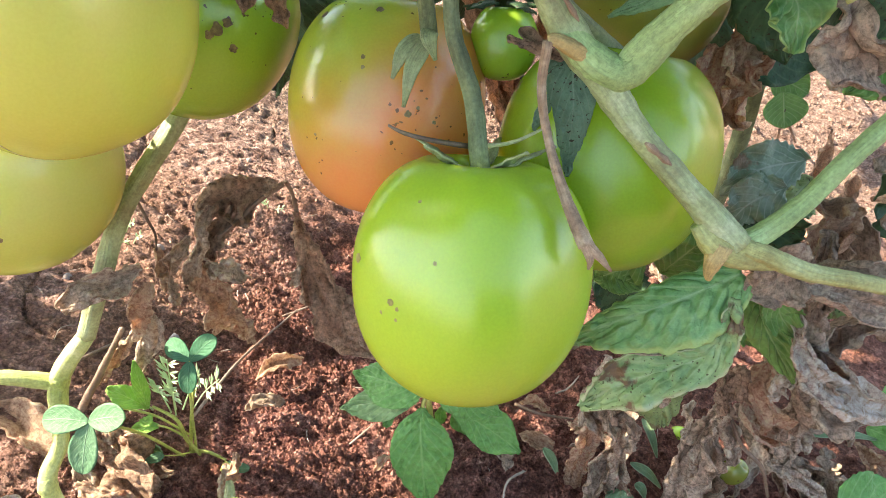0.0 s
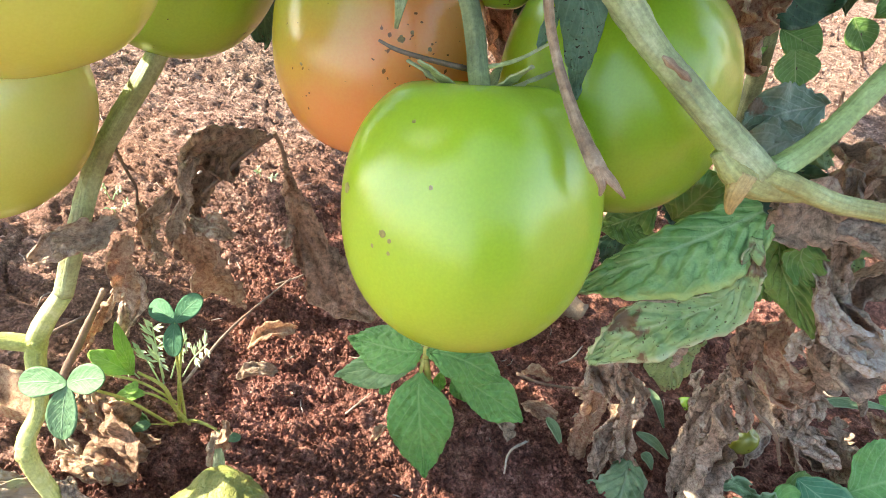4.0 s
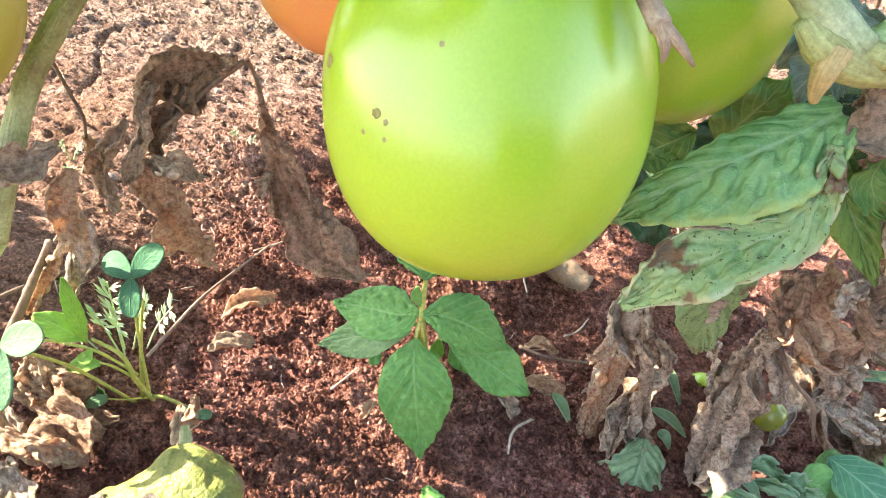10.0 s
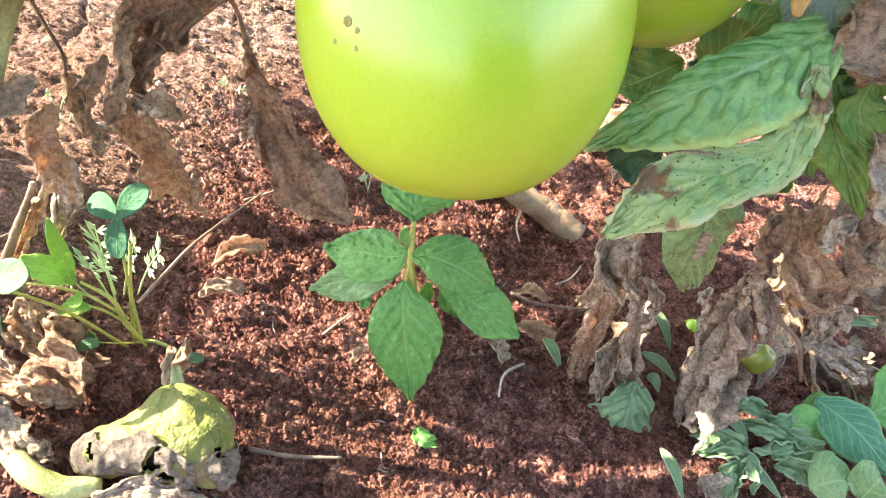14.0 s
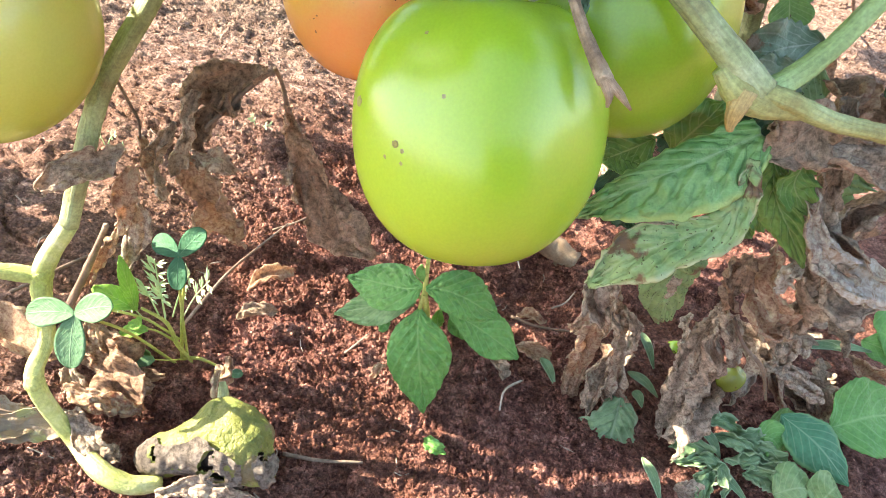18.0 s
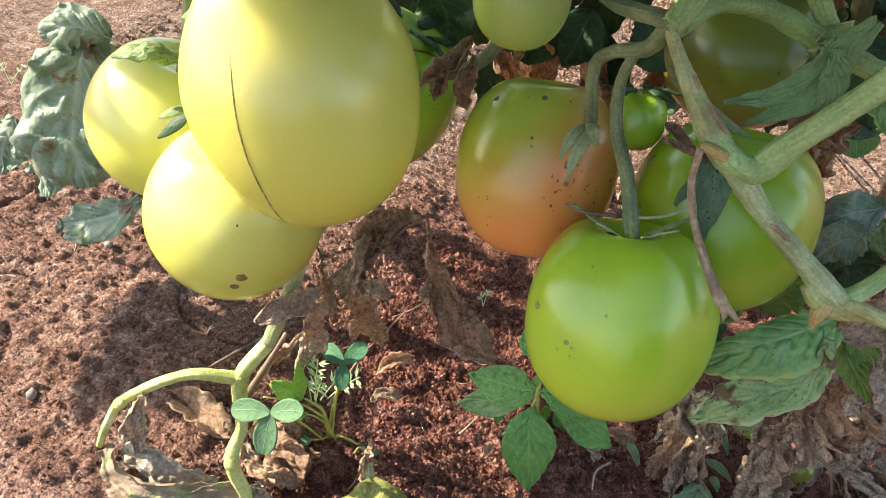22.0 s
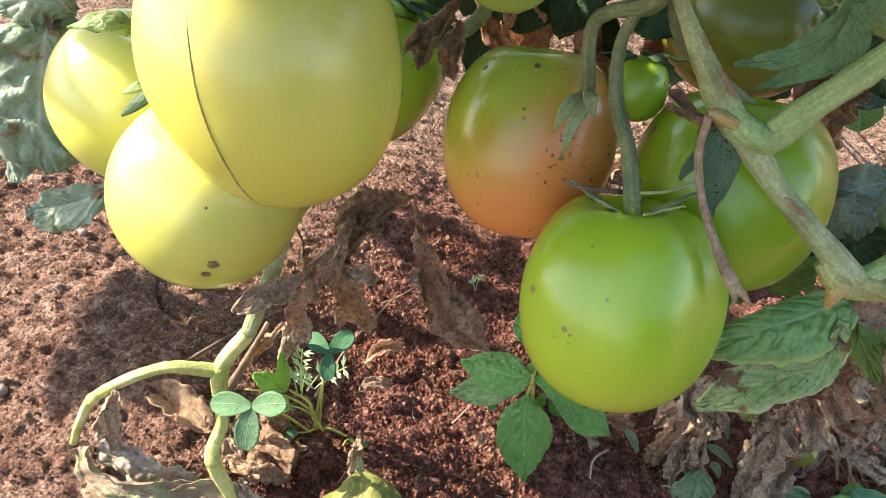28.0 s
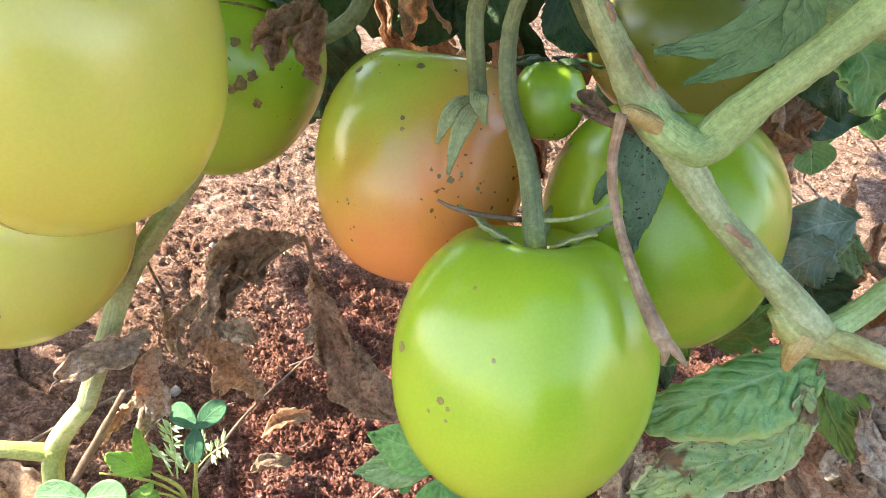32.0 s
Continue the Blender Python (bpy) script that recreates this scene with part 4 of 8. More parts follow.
def sky_screen():
    """An unseen leafy screen added behind the camera, which keeps sky reflections off the fruit."""
    xs, zs = np.linspace(-0.02, 0.9, 70), np.linspace(-0.15, 0.42, 60)
    X, Z = np.meshgrid(xs, zs, indexing="ij")
    n = lattice(X, Z, 0.12, 61) * 0.14 + lattice(X, Z, 0.045, 62) * 0.08 + lattice(X, Z, 0.02, 63) * 0.04
    front = np.stack([X, -0.62 + n, Z], -1).reshape(-1, 3)
    back = np.stack([X, -0.66 - n, Z], -1).reshape(-1, 3)
    m = len(zs)
    o = len(front)
    f = []
    for i in range(len(xs) - 1):
        for j in range(m - 1):
            a = i * m + j
            f += [(a, a + m, a + m + 1, a + 1), (o + a + 1, o + a + m + 1, o + a + m, o + a)]
    ob = part("reflection_screen", np.vstack([front, back]), f, LEAF_DARK_SHADED, uvs=np.full((2 * o, 2), 0.3))
    tagged(ob, "unseen dark green leafy screen added to block sky reflections", "hedge", kind="structure")


sky_screen()

# ---- the tomato plant ----
plant = root("tomato_plant", (0.22, 0.44, -0.06), "half-withered tomato plant with green stems and blighted leaves", "tomato plant")


def stem(pts, radii, mat=None, name="stem", parent=None, label="", n=30, seg=20, ribs=0.07):
    v, f = tube(pts, radii, n, seg, 0.05, ribs)
    run = float(np.linalg.norm(np.diff(np.array(pts, dtype=float), axis=0), axis=1).sum())
    uu, vv = np.meshgrid(np.linspace(0, run * 100, n), np.abs(np.linspace(-1, 1, seg)), indexing="ij")
    return part(name, v, f, mat or STEM, parent or plant, label, np.stack([uu, vv], -1).reshape(-1, 2))


JOINT = (0.0915, 0.1680, 0.1976)
stem([(0.0395, 0.2050, 0.2834), (0.0316, 0.1950, 0.2759), (0.0266, 0.1900, 0.2707)], [0.0036, 0.0034, 0.0032], label="hairy green main stem")
stem([(0.0259, 0.1900, 0.2717), (0.0306, 0.1880, 0.2635), (0.0372, 0.1860, 0.2533), (0.0459, 0.1845, 0.2412), (0.0553, 0.1820, 0.2309), (0.0655, 0.1780, 0.2201), (0.0776, 0.1730, 0.2097), (0.0915, 0.1680, 0.1976)], [0.0016, 0.0019, 0.0028, 0.0041, 0.0039, 0.0030, 0.0032, 0.0041], STEM_SCAR, label="grey-green side stem with brown scars", n=60, ribs=0.03)
stem([(0.0559, 0.1820, 0.2289), (0.0615, 0.1810, 0.2399), (0.0692, 0.1790, 0.2511), (0.0774, 0.1780, 0.2627), (0.0838, 0.1770, 0.2733), (0.0908, 0.1780, 0.2823), (0.1047, 0.1820, 0.2911)], [0.0032, 0.0036, 0.0034, 0.0035, 0.0035, 0.0036, 0.0038], STEM, label="pale green ridged branch", n=60, ribs=0.05)
stem([(0.0436, 0.1840, 0.2438), (0.0509, 0.1820, 0.2369), (0.0583, 0.1805, 0.2346), (0.0634, 0.1802, 0.2405), (0.0679, 0.1795, 0.2490)], [0.0025, 0.0040, 0.0040, 0.0034, 0.0027], STEM, label="broad fork of the stem", n=30, ribs=0.02)
stem([(0.0519, 0.1820, 0.2362), (0.0460, 0.1800, 0.2400), (0.0420, 0.1795, 0.2419), (0.0404, 0.1795, 0.2418)], [0.0022, 0.0019, 0.0014, 0.0009], STEM_NODE, "stem_stub", n=14, ribs=0.02, label="tan scarred knot at the fork")
stem([(0.0886, 0.1680, 0.1969), (0.0921, 0.1680, 0.1971), (0.0987, 0.1700, 0.2002), (0.1069, 0.1740, 0.2060), (0.1180, 0.1810, 0.2161), (0.1360, 0.1920, 0.2297)], [0.0025, 0.0032, 0.0028, 0.0025, 0.0025, 0.0025], STEM, label="pale green branch of the joint", n=44, ribs=0.04)
stem([(0.0817, 0.1700, 0.2021), (0.0865, 0.1675, 0.1979), (0.0931, 0.1670, 0.1950), (0.1024, 0.1665, 0.1940)], [0.0023, 0.0038, 0.0035, 0.0023], STEM_YELLOW, label="yellowing swollen joint", n=24, ribs=0.02)
stem([JOINT, (0.0971, 0.1660, 0.1970), (0.1096, 0.1650, 0.1926), (0.1217, 0.1660, 0.1897), (0.1402, 0.1690, 0.1840)], [0.0030, 0.0026, 0.0023, 0.0022, 0.0022], STEM_YELLOW, label="yellowing lower branch", ribs=0.04)
stem([(0.0876, 0.1665, 0.1987), (0.0863, 0.1650, 0.1951), (0.0860, 0.1645, 0.1914), (0.0865, 0.1645, 0.1891)], [0.0030, 0.0025, 0.0015, 0.0008], STEM_NODE, "stem_stub", label="tan scarred stub of a fallen leaf", n=16, ribs=0.02)
stem([(0.0404, 0.1790, 0.2418), (0.0403, 0.1770, 0.2317), (0.0429, 0.1720, 0.2214), (0.0473, 0.1630, 0.2123), (0.0518, 0.1550, 0.2058)], [0.0011, 0.0010, 0.0010, 0.0013, 0.0018], STEM_TENDRIL, "dry_tendril", label="shrivelled brown tendril")
stem([(0.0510, 0.1560, 0.2070), (0.0529, 0.1540, 0.2034), (0.0529, 0.1530, 0.2009)], [0.0015, 0.0010, 0.0003], STEM_TENDRIL, "dry_tendril", n=8, seg=8)
stem([(0.0510, 0.1560, 0.2070), (0.0551, 0.1540, 0.2036), (0.0580, 0.1530, 0.2006)], [0.0013, 0.0010, 0.0003], STEM_TENDRIL, "dry_tendril", n=8, seg=8)
for p, q, r in (((0.0645, 0.1725, 0.2221), (0.0711, 0.1705, 0.2178), 0.0012), ((0.0402, 0.1818, 0.2534), (0.0466, 0.1808, 0.2456), 0.0009), ((0.0343, 0.1840, 0.2610), (0.0365, 0.1834, 0.2573), 0.0008)):
    stem([p, tuple(0.5 * (a + b) for a, b in zip(p, q)), q], [0.25 * r, 0.9 * r, 0.5 * r, 0.8 * r, 0.2 * r], STEM_TENDRIL, "scar", label="brown scar on the stem", n=14, seg=8)
# fruit stalks
stem([(0.0269, 0.1900, 0.2718), (0.0240, 0.1960, 0.2617), (0.0158, 0.2030, 0.2562), (0.0128, 0.2070, 0.2486), (0.0150, 0.2060, 0.2294)], [0.0024, 0.0023, 0.0019, 0.0019, 0.0022], STEM_DARK, "fruit_stalk")
stem([(0.0216, 0.1980, 0.2599), (0.0197, 0.2000, 0.2483), (0.0207, 0.1960, 0.2354), (0.0263, 0.1900, 0.2212), top_a.tolist()], [0.0014, 0.0017, 0.0019, 0.0022, 0.0024], STEM_DARK, "fruit_stalk")
stem([(0.0278, 0.1920, 0.2685), (0.0388, 0.2050, 0.2468), top_b.tolist()], [0.0022, 0.0020, 0.0022], STEM_DARK, "fruit_stalk")
for a, b in (((0.0135, 0.2060, 0.2293), (0.0061, 0.2000, 0.2203)), ((0.0151, 0.2040, 0.2297), (0.0092, 0.1970, 0.2140)), ((0.0153, 0.2040, 0.2318), (0.0169, 0.2000, 0.2258))):
    m = tuple((a[i] * 0.5 + b[i] * 0.5) + (0.002 if i == 2 else -0.001) for i in range(3))
    leaf("sepal", plant, STEM_SCAR, [a, m, b], 0.0019, (0, -0.8, 0.4), nu=14, nv=7, cup=0.6, peak=0.3, tip=1.3, seed=4)
stem([(0.0269, 0.1900, 0.2718), (0.0122, 0.2150, 0.2685), (-0.008, 0.228, 0.292), top_i.tolist()], [0.0024, 0.0022, 0.0016, 0.0013], STEM_DARK, "fruit_stalk")
stem([(-0.008, 0.228, 0.292), (-0.0147, 0.2450, 0.2369), (-0.0342, 0.2430, 0.2245), top_d.tolist()], [0.0022, 0.0024, 0.0024, 0.0022], STEM_DARK, "fruit_stalk")
stem([(-0.008, 0.228, 0.292), (-0.05, 0.205, 0.300), top_e.tolist()], [0.0022, 0.0019, 0.0022], STEM_DARK, "fruit_stalk")

# ---- yellowing vine ----
vine = root("tomato_vine", (-0.105, 0.158, 0.022), "yellowing leafless tomato vine lying down to the soil", "tomato vine")
V1, V2 = (-0.1037, 0.2050, 0.1106), (-0.1179, 0.2000, 0.0897)
stem([(-0.0546, 0.2500, 0.2009), (-0.0682, 0.2360, 0.1801), (-0.0852, 0.2220, 0.1560), (-0.0933, 0.2100, 0.1356), V1], [0.0031, 0.0032, 0.0032, 0.0032, 0.0031], STEM_SCAR, parent=vine)
stem([V1, V2, (-0.1165, 0.1860, 0.0723), (-0.1195, 0.1736, 0.0615), (-0.1103, 0.1654, 0.0366), (-0.0965, 0.1530, 0.0378), (-0.0862, 0.1500, 0.0329), (-0.0762, 0.1530, 0.0286)], [0.0031, 0.0037, 0.0027, 0.0032, 0.0030, 0.0036, 0.0036, 0.0030], STEM_PALE, parent=vine, label="pale yellow-green lower stem", n=40)
stem([V2, (-0.1395, 0.1940, 0.0975), (-0.1668, 0.1879, 0.0852), (-0.1775, 0.1840, 0.0709), (-0.1860, 0.1820, 0.0537)], [0.0032, 0.0024, 0.0023, 0.0020, 0.0017], STEM_PALE, parent=vine, label="pale side branch bent over", n=36)
stem([(-0.1336, 0.2750, 0.2411), (-0.1377, 0.2700, 0.2201), (-0.1398, 0.2620, 0.2069), top_g.tolist()], [0.0020, 0.0020, 0.0022, 0.0022], STEM_DARK, "fruit_stalk", vine)

for p, d, r in ((V2, (0.001, -0.001, 0.004), 0.0042), ((-0.1195, 0.1736, 0.0615), (0.0, 0.001, 0.004), 0.0038), ((-0.1693, 0.1860, 0.0838), (0.003, 0, 0.0025), 0.0029)):
    a = np.array(p)
    d = np.array(d)
    stem([(a - d).tolist(), a.tolist(), (a + d).tolist()], [0.6 * r, r, 0.6 * r], STEM_PALE, "node", vine, "swollen yellow stem joint", n=10, seg=12)
# ---- withered leaves on the vine ----
blade("withered_leaf", vine, DRY_TAN, [(-0.0797, 0.2120, 0.1383), (-0.0869, 0.2060, 0.1366), (-0.0945, 0.2000, 0.1381), (-0.1033, 0.1980, 0.1309)], [0.0024, 0.0065, 0.0078, 0.0028], [0.0024, 0.0070, 0.0069, 0.0028], (-0.1, -0.75, 0.6), label='pale brown crumpled dead leaf wrapped round the vine', cup=(0.5, 0.5), roll=(1.4, 1.6), edge=0.55, wrinkle=0.0022, wsize=0.008, rag=0.32, bend=0.5, pleat=1.0, wave=0.22, seed=91)
blade("withered_leaf", vine, DRY_BROWN, [(-0.0792, 0.2120, 0.1314), (-0.0837, 0.2100, 0.1206), (-0.0887, 0.2120, 0.1043)], [0.0024, 0.0059, 0.0020], [0.0024, 0.0054, 0.0020], (0.2, -0.85, 0.4), cup=(0.5, 0.5), roll=(1.4, 1.6), edge=0.55, wrinkle=0.0022, wsize=0.008, rag=0.32, bend=0.5, pleat=1.0, wave=0.22, seed=92)
blade("withered_leaf", vine, DRY_BROWN, [(-0.0723, 0.2430, 0.1144), (-0.0687, 0.2400, 0.1047), (-0.0669, 0.2440, 0.0888), (-0.0652, 0.2500, 0.0709), (-0.0630, 0.2560, 0.0533)], [0.0037, 0.0090, 0.0120, 0.0108, 0.0015], [0.0047, 0.0104, 0.0126, 0.0112, 0.0020], (-0.15, -0.85, 0.45), label='broad hanging brown dead leaf', cup=(0.8, 0.9), roll=(1.2, 0.7), edge=0.55, wrinkle=0.0032, wsize=0.008, rag=0.32, bend=0.5, pleat=1.0, wave=0.22, seed=11)
blade("withered_leaf", vine, DRY_DARK, [(-0.0427, 0.2620, 0.1402), (-0.0530, 0.2620, 0.1371), (-0.0618, 0.2580, 0.1362), (-0.0684, 0.2520, 0.1343), (-0.0701, 0.2470, 0.1302)], [0.0017, 0.0108, 0.0164, 0.0115, 0.0025], [0.0011, 0.0082, 0.0133, 0.0106, 0.0025], (0.1, -0.85, 0.4), label='dark brown dead leaf folded over the stalk', cup=(0.3, 0.9), roll=(1.4, 1.6), edge=0.55, wrinkle=0.0022, wsize=0.008, rag=0.32, bend=0.5, pleat=1.0, wave=0.22, seed=12)
blade("withered_leaf", vine, DRY_GREY, [(-0.0659, 0.2460, 0.1402), (-0.0695, 0.2420, 0.1321), (-0.0696, 0.2400, 0.1236), (-0.0742, 0.2380, 0.1156), (-0.0785, 0.2380, 0.1075)], [0.0030, 0.0055, 0.0042, 0.0062, 0.0013], [0.0030, 0.0050, 0.0053, 0.0053, 0.0013], [(0.5, -0.8, 0.3), (-0.4, -0.9, 0.2), (0.3, -0.9, 0.3)], cup=(1.2, 1.0), roll=(1.4, 1.6), edge=0.55, wrinkle=0.0022, wsize=0.008, rag=0.32, bend=0.5, pleat=1.0, wave=0.22, seed=13)
blade("withered_leaf", vine, DRY_GREY, [(-0.0719, 0.2360, 0.1332), (-0.0763, 0.2340, 0.1270), (-0.0811, 0.2340, 0.1169), (-0.0813, 0.2340, 0.1074), (-0.0829, 0.2340, 0.0981)], [0.0016, 0.0060, 0.0053, 0.0059, 0.0013], [0.0016, 0.0055, 0.0047, 0.0054, 0.0013], [(0.2, -0.8, 0.5), (-0.5, -0.8, 0.3), (0.1, -0.9, 0.3)], cup=(1.3, 0.9), roll=(1.4, 1.6), edge=0.55, wrinkle=0.0022, wsize=0.008, rag=0.32, bend=0.5, pleat=1.0, wave=0.22, seed=14)
blade("withered_leaf", vine, DRY_TAN, [(-0.0705, 0.2400, 0.1154), (-0.0639, 0.2360, 0.1163), (-0.0589, 0.2360, 0.1155), (-0.0544, 0.2400, 0.1080)], [0.0022, 0.0053, 0.0059, 0.0011], [0.0017, 0.0059, 0.0068, 0.0011], (0.1, -0.6, 0.75), cup=(0.5, 0.5), roll=(1.4, 1.6), edge=0.55, wrinkle=0.0022, wsize=0.008, rag=0.32, bend=0.5, pleat=1.0, wave=0.22, seed=15)
blade("withered_leaf", vine, DRY_DARK, [(-0.0601, 0.2560, 0.1335), (-0.0655, 0.2500, 0.1258), (-0.0693, 0.2460, 0.1200), (-0.0684, 0.2440, 0.1129)], [0.0026, 0.0065, 0.0059, 0.0017], [0.0026, 0.0068, 0.0054, 0.0017], (0.3, -0.85, 0.4), cup=(1.0, 1.0), roll=(1.4, 1.6), edge=0.55, wrinkle=0.0022, wsize=0.008, rag=0.32, bend=0.5, pleat=1.0, wave=0.22, seed=19)
blade("withered_leaf", vine, DRY_BROWN, [(-0.0853, 0.2360, 0.1264), (-0.0841, 0.2340, 0.1208), (-0.0832, 0.2320, 0.1151), (-0.0840, 0.2320, 0.1076)], [0.0011, 0.0034, 0.0031, 0.0007], [0.0011, 0.0031, 0.0035, 0.0007], (0.4, -0.8, 0.4), cup=(1.2, 1.0), roll=(1.4, 1.6), edge=0.55, wrinkle=0.0022, wsize=0.008, rag=0.32, bend=0.5, pleat=1.0, wave=0.22, seed=16)
stem([(-0.0899, 0.2400, 0.1482), (-0.0866, 0.2380, 0.1381), (-0.0848, 0.2370, 0.1324), (-0.0856, 0.2360, 0.1254)], [0.0006, 0.0006, 0.0005, 0.0005], STEM_DRY, "dry_stalk", vine, n=16, seg=7)
stem([(-0.0410, 0.2620, 0.1402), (-0.0511, 0.2580, 0.1336), (-0.0586, 0.2520, 0.1280), (-0.0651, 0.2460, 0.1242)], [0.0011, 0.0010, 0.0009, 0.0007], STEM_DRY, "dry_stalk", vine, n=18, seg=8)
stem([(-0.0406, 0.2640, 0.1399), (-0.0401, 0.2700, 0.1302), (-0.0393, 0.2720, 0.1170)], [0.0009, 0.0008, 0.0010], STEM_DRY, "dry_stalk", vine, n=14, seg=7)
blade("withered_leaf", vine, DRY_RUST, [(-0.0394, 0.2720, 0.1183), (-0.0374, 0.2680, 0.1055), (-0.0325, 0.2620, 0.0917), (-0.0220, 0.2520, 0.0805), (-0.0113, 0.2440, 0.0729), (-0.0023, 0.2370, 0.0676)], [0.0022, 0.0073, 0.0116, 0.0139, 0.0169, 0.0029], [0.0021, 0.0068, 0.0105, 0.0161, 0.0139, 0.0023], [(0.25, -0.9, 0.25), (-0.1, -0.85, 0.4)], label='rust-brown dead leaf hanging to the soil', cup=(0.9, 0.7), roll=(1.5, 1.0), edge=0.55, wrinkle=0.0032, wsize=0.008, rag=0.32, bend=0.5, pleat=1.0, wave=0.22, seed=17, nu=80)
blade("withered_leaf", vine, DRY_TAN, [(-0.0376, 0.2620, 0.0964), (-0.0393, 0.2580, 0.0931), (-0.0411, 0.2580, 0.0875)], [0.0016, 0.0042, 0.0012], [0.0016, 0.0036, 0.0012], (-0.5, -0.8, 0.4), cup=(0.5, 0.5), roll=(1.4, 1.6), edge=0.55, wrinkle=0.0022, wsize=0.008, rag=0.32, bend=0.5, pleat=1.0, wave=0.22, seed=18, nu=30, nv=21)
blade("withered_leaf", vine, DRY_TAN, [(-0.0854, 0.2140, 0.1203), (-0.0844, 0.2140, 0.1127), (-0.0869, 0.2160, 0.1013), (-0.0916, 0.2180, 0.0888), (-0.0973, 0.2190, 0.0755)], [0.0034, 0.0084, 0.0092, 0.0060, 0.0013], [0.0034, 0.0073, 0.0078, 0.0060, 0.0013], (0.1, -0.9, 0.35), label='tan dead leaf hanging on the vine', cup=(0.5, 0.5), roll=(1.4, 1.6), edge=0.55, wrinkle=0.0022, wsize=0.008, rag=0.32, bend=0.5, pleat=1.0, wave=0.22, seed=21)
blade("withered_leaf", vine, DRY_BROWN, [(-0.0942, 0.2220, 0.0971), (-0.1047, 0.2240, 0.0816), (-0.1162, 0.2260, 0.0646), (-0.1213, 0.2260, 0.0558)], [0.0022, 0.0038, 0.0030, 0.0012], [0.0022, 0.0038, 0.0036, 0.0012], (0.3, -0.85, 0.4), cup=(1.3, 1.2), roll=(1.4, 1.6), edge=0.55, wrinkle=0.0022, wsize=0.008, rag=0.32, bend=0.5, pleat=1.0, wave=0.22, seed=22)
blade("withered_leaf", vine, DRY_RUST, [(-0.1202, 0.2140, 0.0466), (-0.1139, 0.2080, 0.0400), (-0.1070, 0.2020, 0.0333), (-0.1008, 0.1980, 0.0198)], [0.0038, 0.0142, 0.0169, 0.0039], [0.0032, 0.0120, 0.0153, 0.0039], (0.2, -0.7, 0.7), label='rust-brown curled dead leaf on the soil', cup=(0.5, 0.5), roll=(1.4, 1.6), edge=0.55, wrinkle=0.0022, wsize=0.008, rag=0.32, bend=0.5, pleat=1.4, wave=0.22, seed=96)
blade("withered_leaf", vine, DRY_TAN, [(-0.1247, 0.1960, 0.0392), (-0.1198, 0.1900, 0.0277), (-0.1144, 0.1840, 0.0173), (-0.1065, 0.1800, 0.0068)], [0.0036, 0.0134, 0.0151, 0.0039], [0.0031, 0.0117, 0.0135, 0.0039], (0.1, -0.6, 0.8), cup=(0.5, 0.5), roll=(1.4, 1.6), edge=0.55, wrinkle=0.0022, wsize=0.008, rag=0.32, bend=0.5, pleat=1.4, wave=0.22, seed=97)
blade("withered_leaf", vine, DRY_PALE, [(-0.1748, 0.1820, 0.0533), (-0.1617, 0.1780, 0.0515), (-0.1482, 0.1760, 0.0437), (-0.1321, 0.1760, 0.0365)], [0.0042, 0.0096, 0.0091, 0.0029], [0.0042, 0.0104, 0.0091, 0.0029], (0.0, -0.7, 0.7), label='pale papery dead leaf at the branch end', cup=(0.5, 0.5), roll=(1.4, 1.6), edge=0.55, wrinkle=0.0022, wsize=0.008, rag=0.32, bend=0.5, pleat=1.0, wave=0.22, seed=93)
blade("withered_leaf", vine, DRY_GREY, [(-0.0758, 0.1470, 0.0325), (-0.0648, 0.1500, 0.0313), (-0.0530, 0.1500, 0.0289), (-0.0406, 0.1510, 0.0190)], [0.0018, 0.0047, 0.0054, 0.0019], [0.0018, 0.0054, 0.0061, 0.0022], (0.0, -0.6, 0.8), label='grey papery dead leaf under the rotting fruit', cup=(0.5, 0.5), roll=(1.2, 1.4), edge=0.55, wrinkle=0.0024, wsize=0.007, rag=0.32, bend=0.5, pleat=0.9, wave=0.22, seed=501)
blade("withered_leaf", vine, DRY_RUST, [(-0.1217, 0.2160, 0.0418), (-0.1135, 0.2060, 0.0381), (-0.1013, 0.1940, 0.0378), (-0.0902, 0.1930, 0.0311)], [0.0017, 0.0070, 0.0091, 0.0028], [0.0017, 0.0061, 0.0068, 0.0028], (0.25, -0.75, 0.6), label='rust-brown dead leaf folded on its stalk', cup=(0.5, 0.5), roll=(1.2, 1.4), edge=0.55, wrinkle=0.0024, wsize=0.007, rag=0.32, bend=0.5, pleat=1.1, wave=0.22, seed=502)
blade("withered_leaf", vine, DRY_BROWN, [(-0.1206, 0.1880, 0.0388), (-0.1104, 0.1830, 0.0381), (-0.1017, 0.1820, 0.0348), (-0.0930, 0.1840, 0.0285)], [0.0023, 0.0058, 0.0062, 0.0016], [0.0023, 0.0065, 0.0058, 0.0016], (0.1, -0.65, 0.75), cup=(0.5, 0.5), roll=(1.2, 1.4), edge=0.55, wrinkle=0.0024, wsize=0.007, rag=0.32, bend=0.5, pleat=0.9, wave=0.22, seed=503)
blade("withered_leaf", vine, DRY_TAN, [(-0.1120, 0.1740, 0.0434), (-0.1038, 0.1650, 0.0414), (-0.0969, 0.1600, 0.0381), (-0.0919, 0.1600, 0.0346)], [0.0026, 0.0072, 0.0065, 0.0018], [0.0026, 0.0061, 0.0054, 0.0018], (0.2, -0.65, 0.75), cup=(0.5, 0.5), roll=(1.2, 1.4), edge=0.55, wrinkle=0.0024, wsize=0.007, rag=0.32, bend=0.5, pleat=0.9, wave=0.22, seed=504)
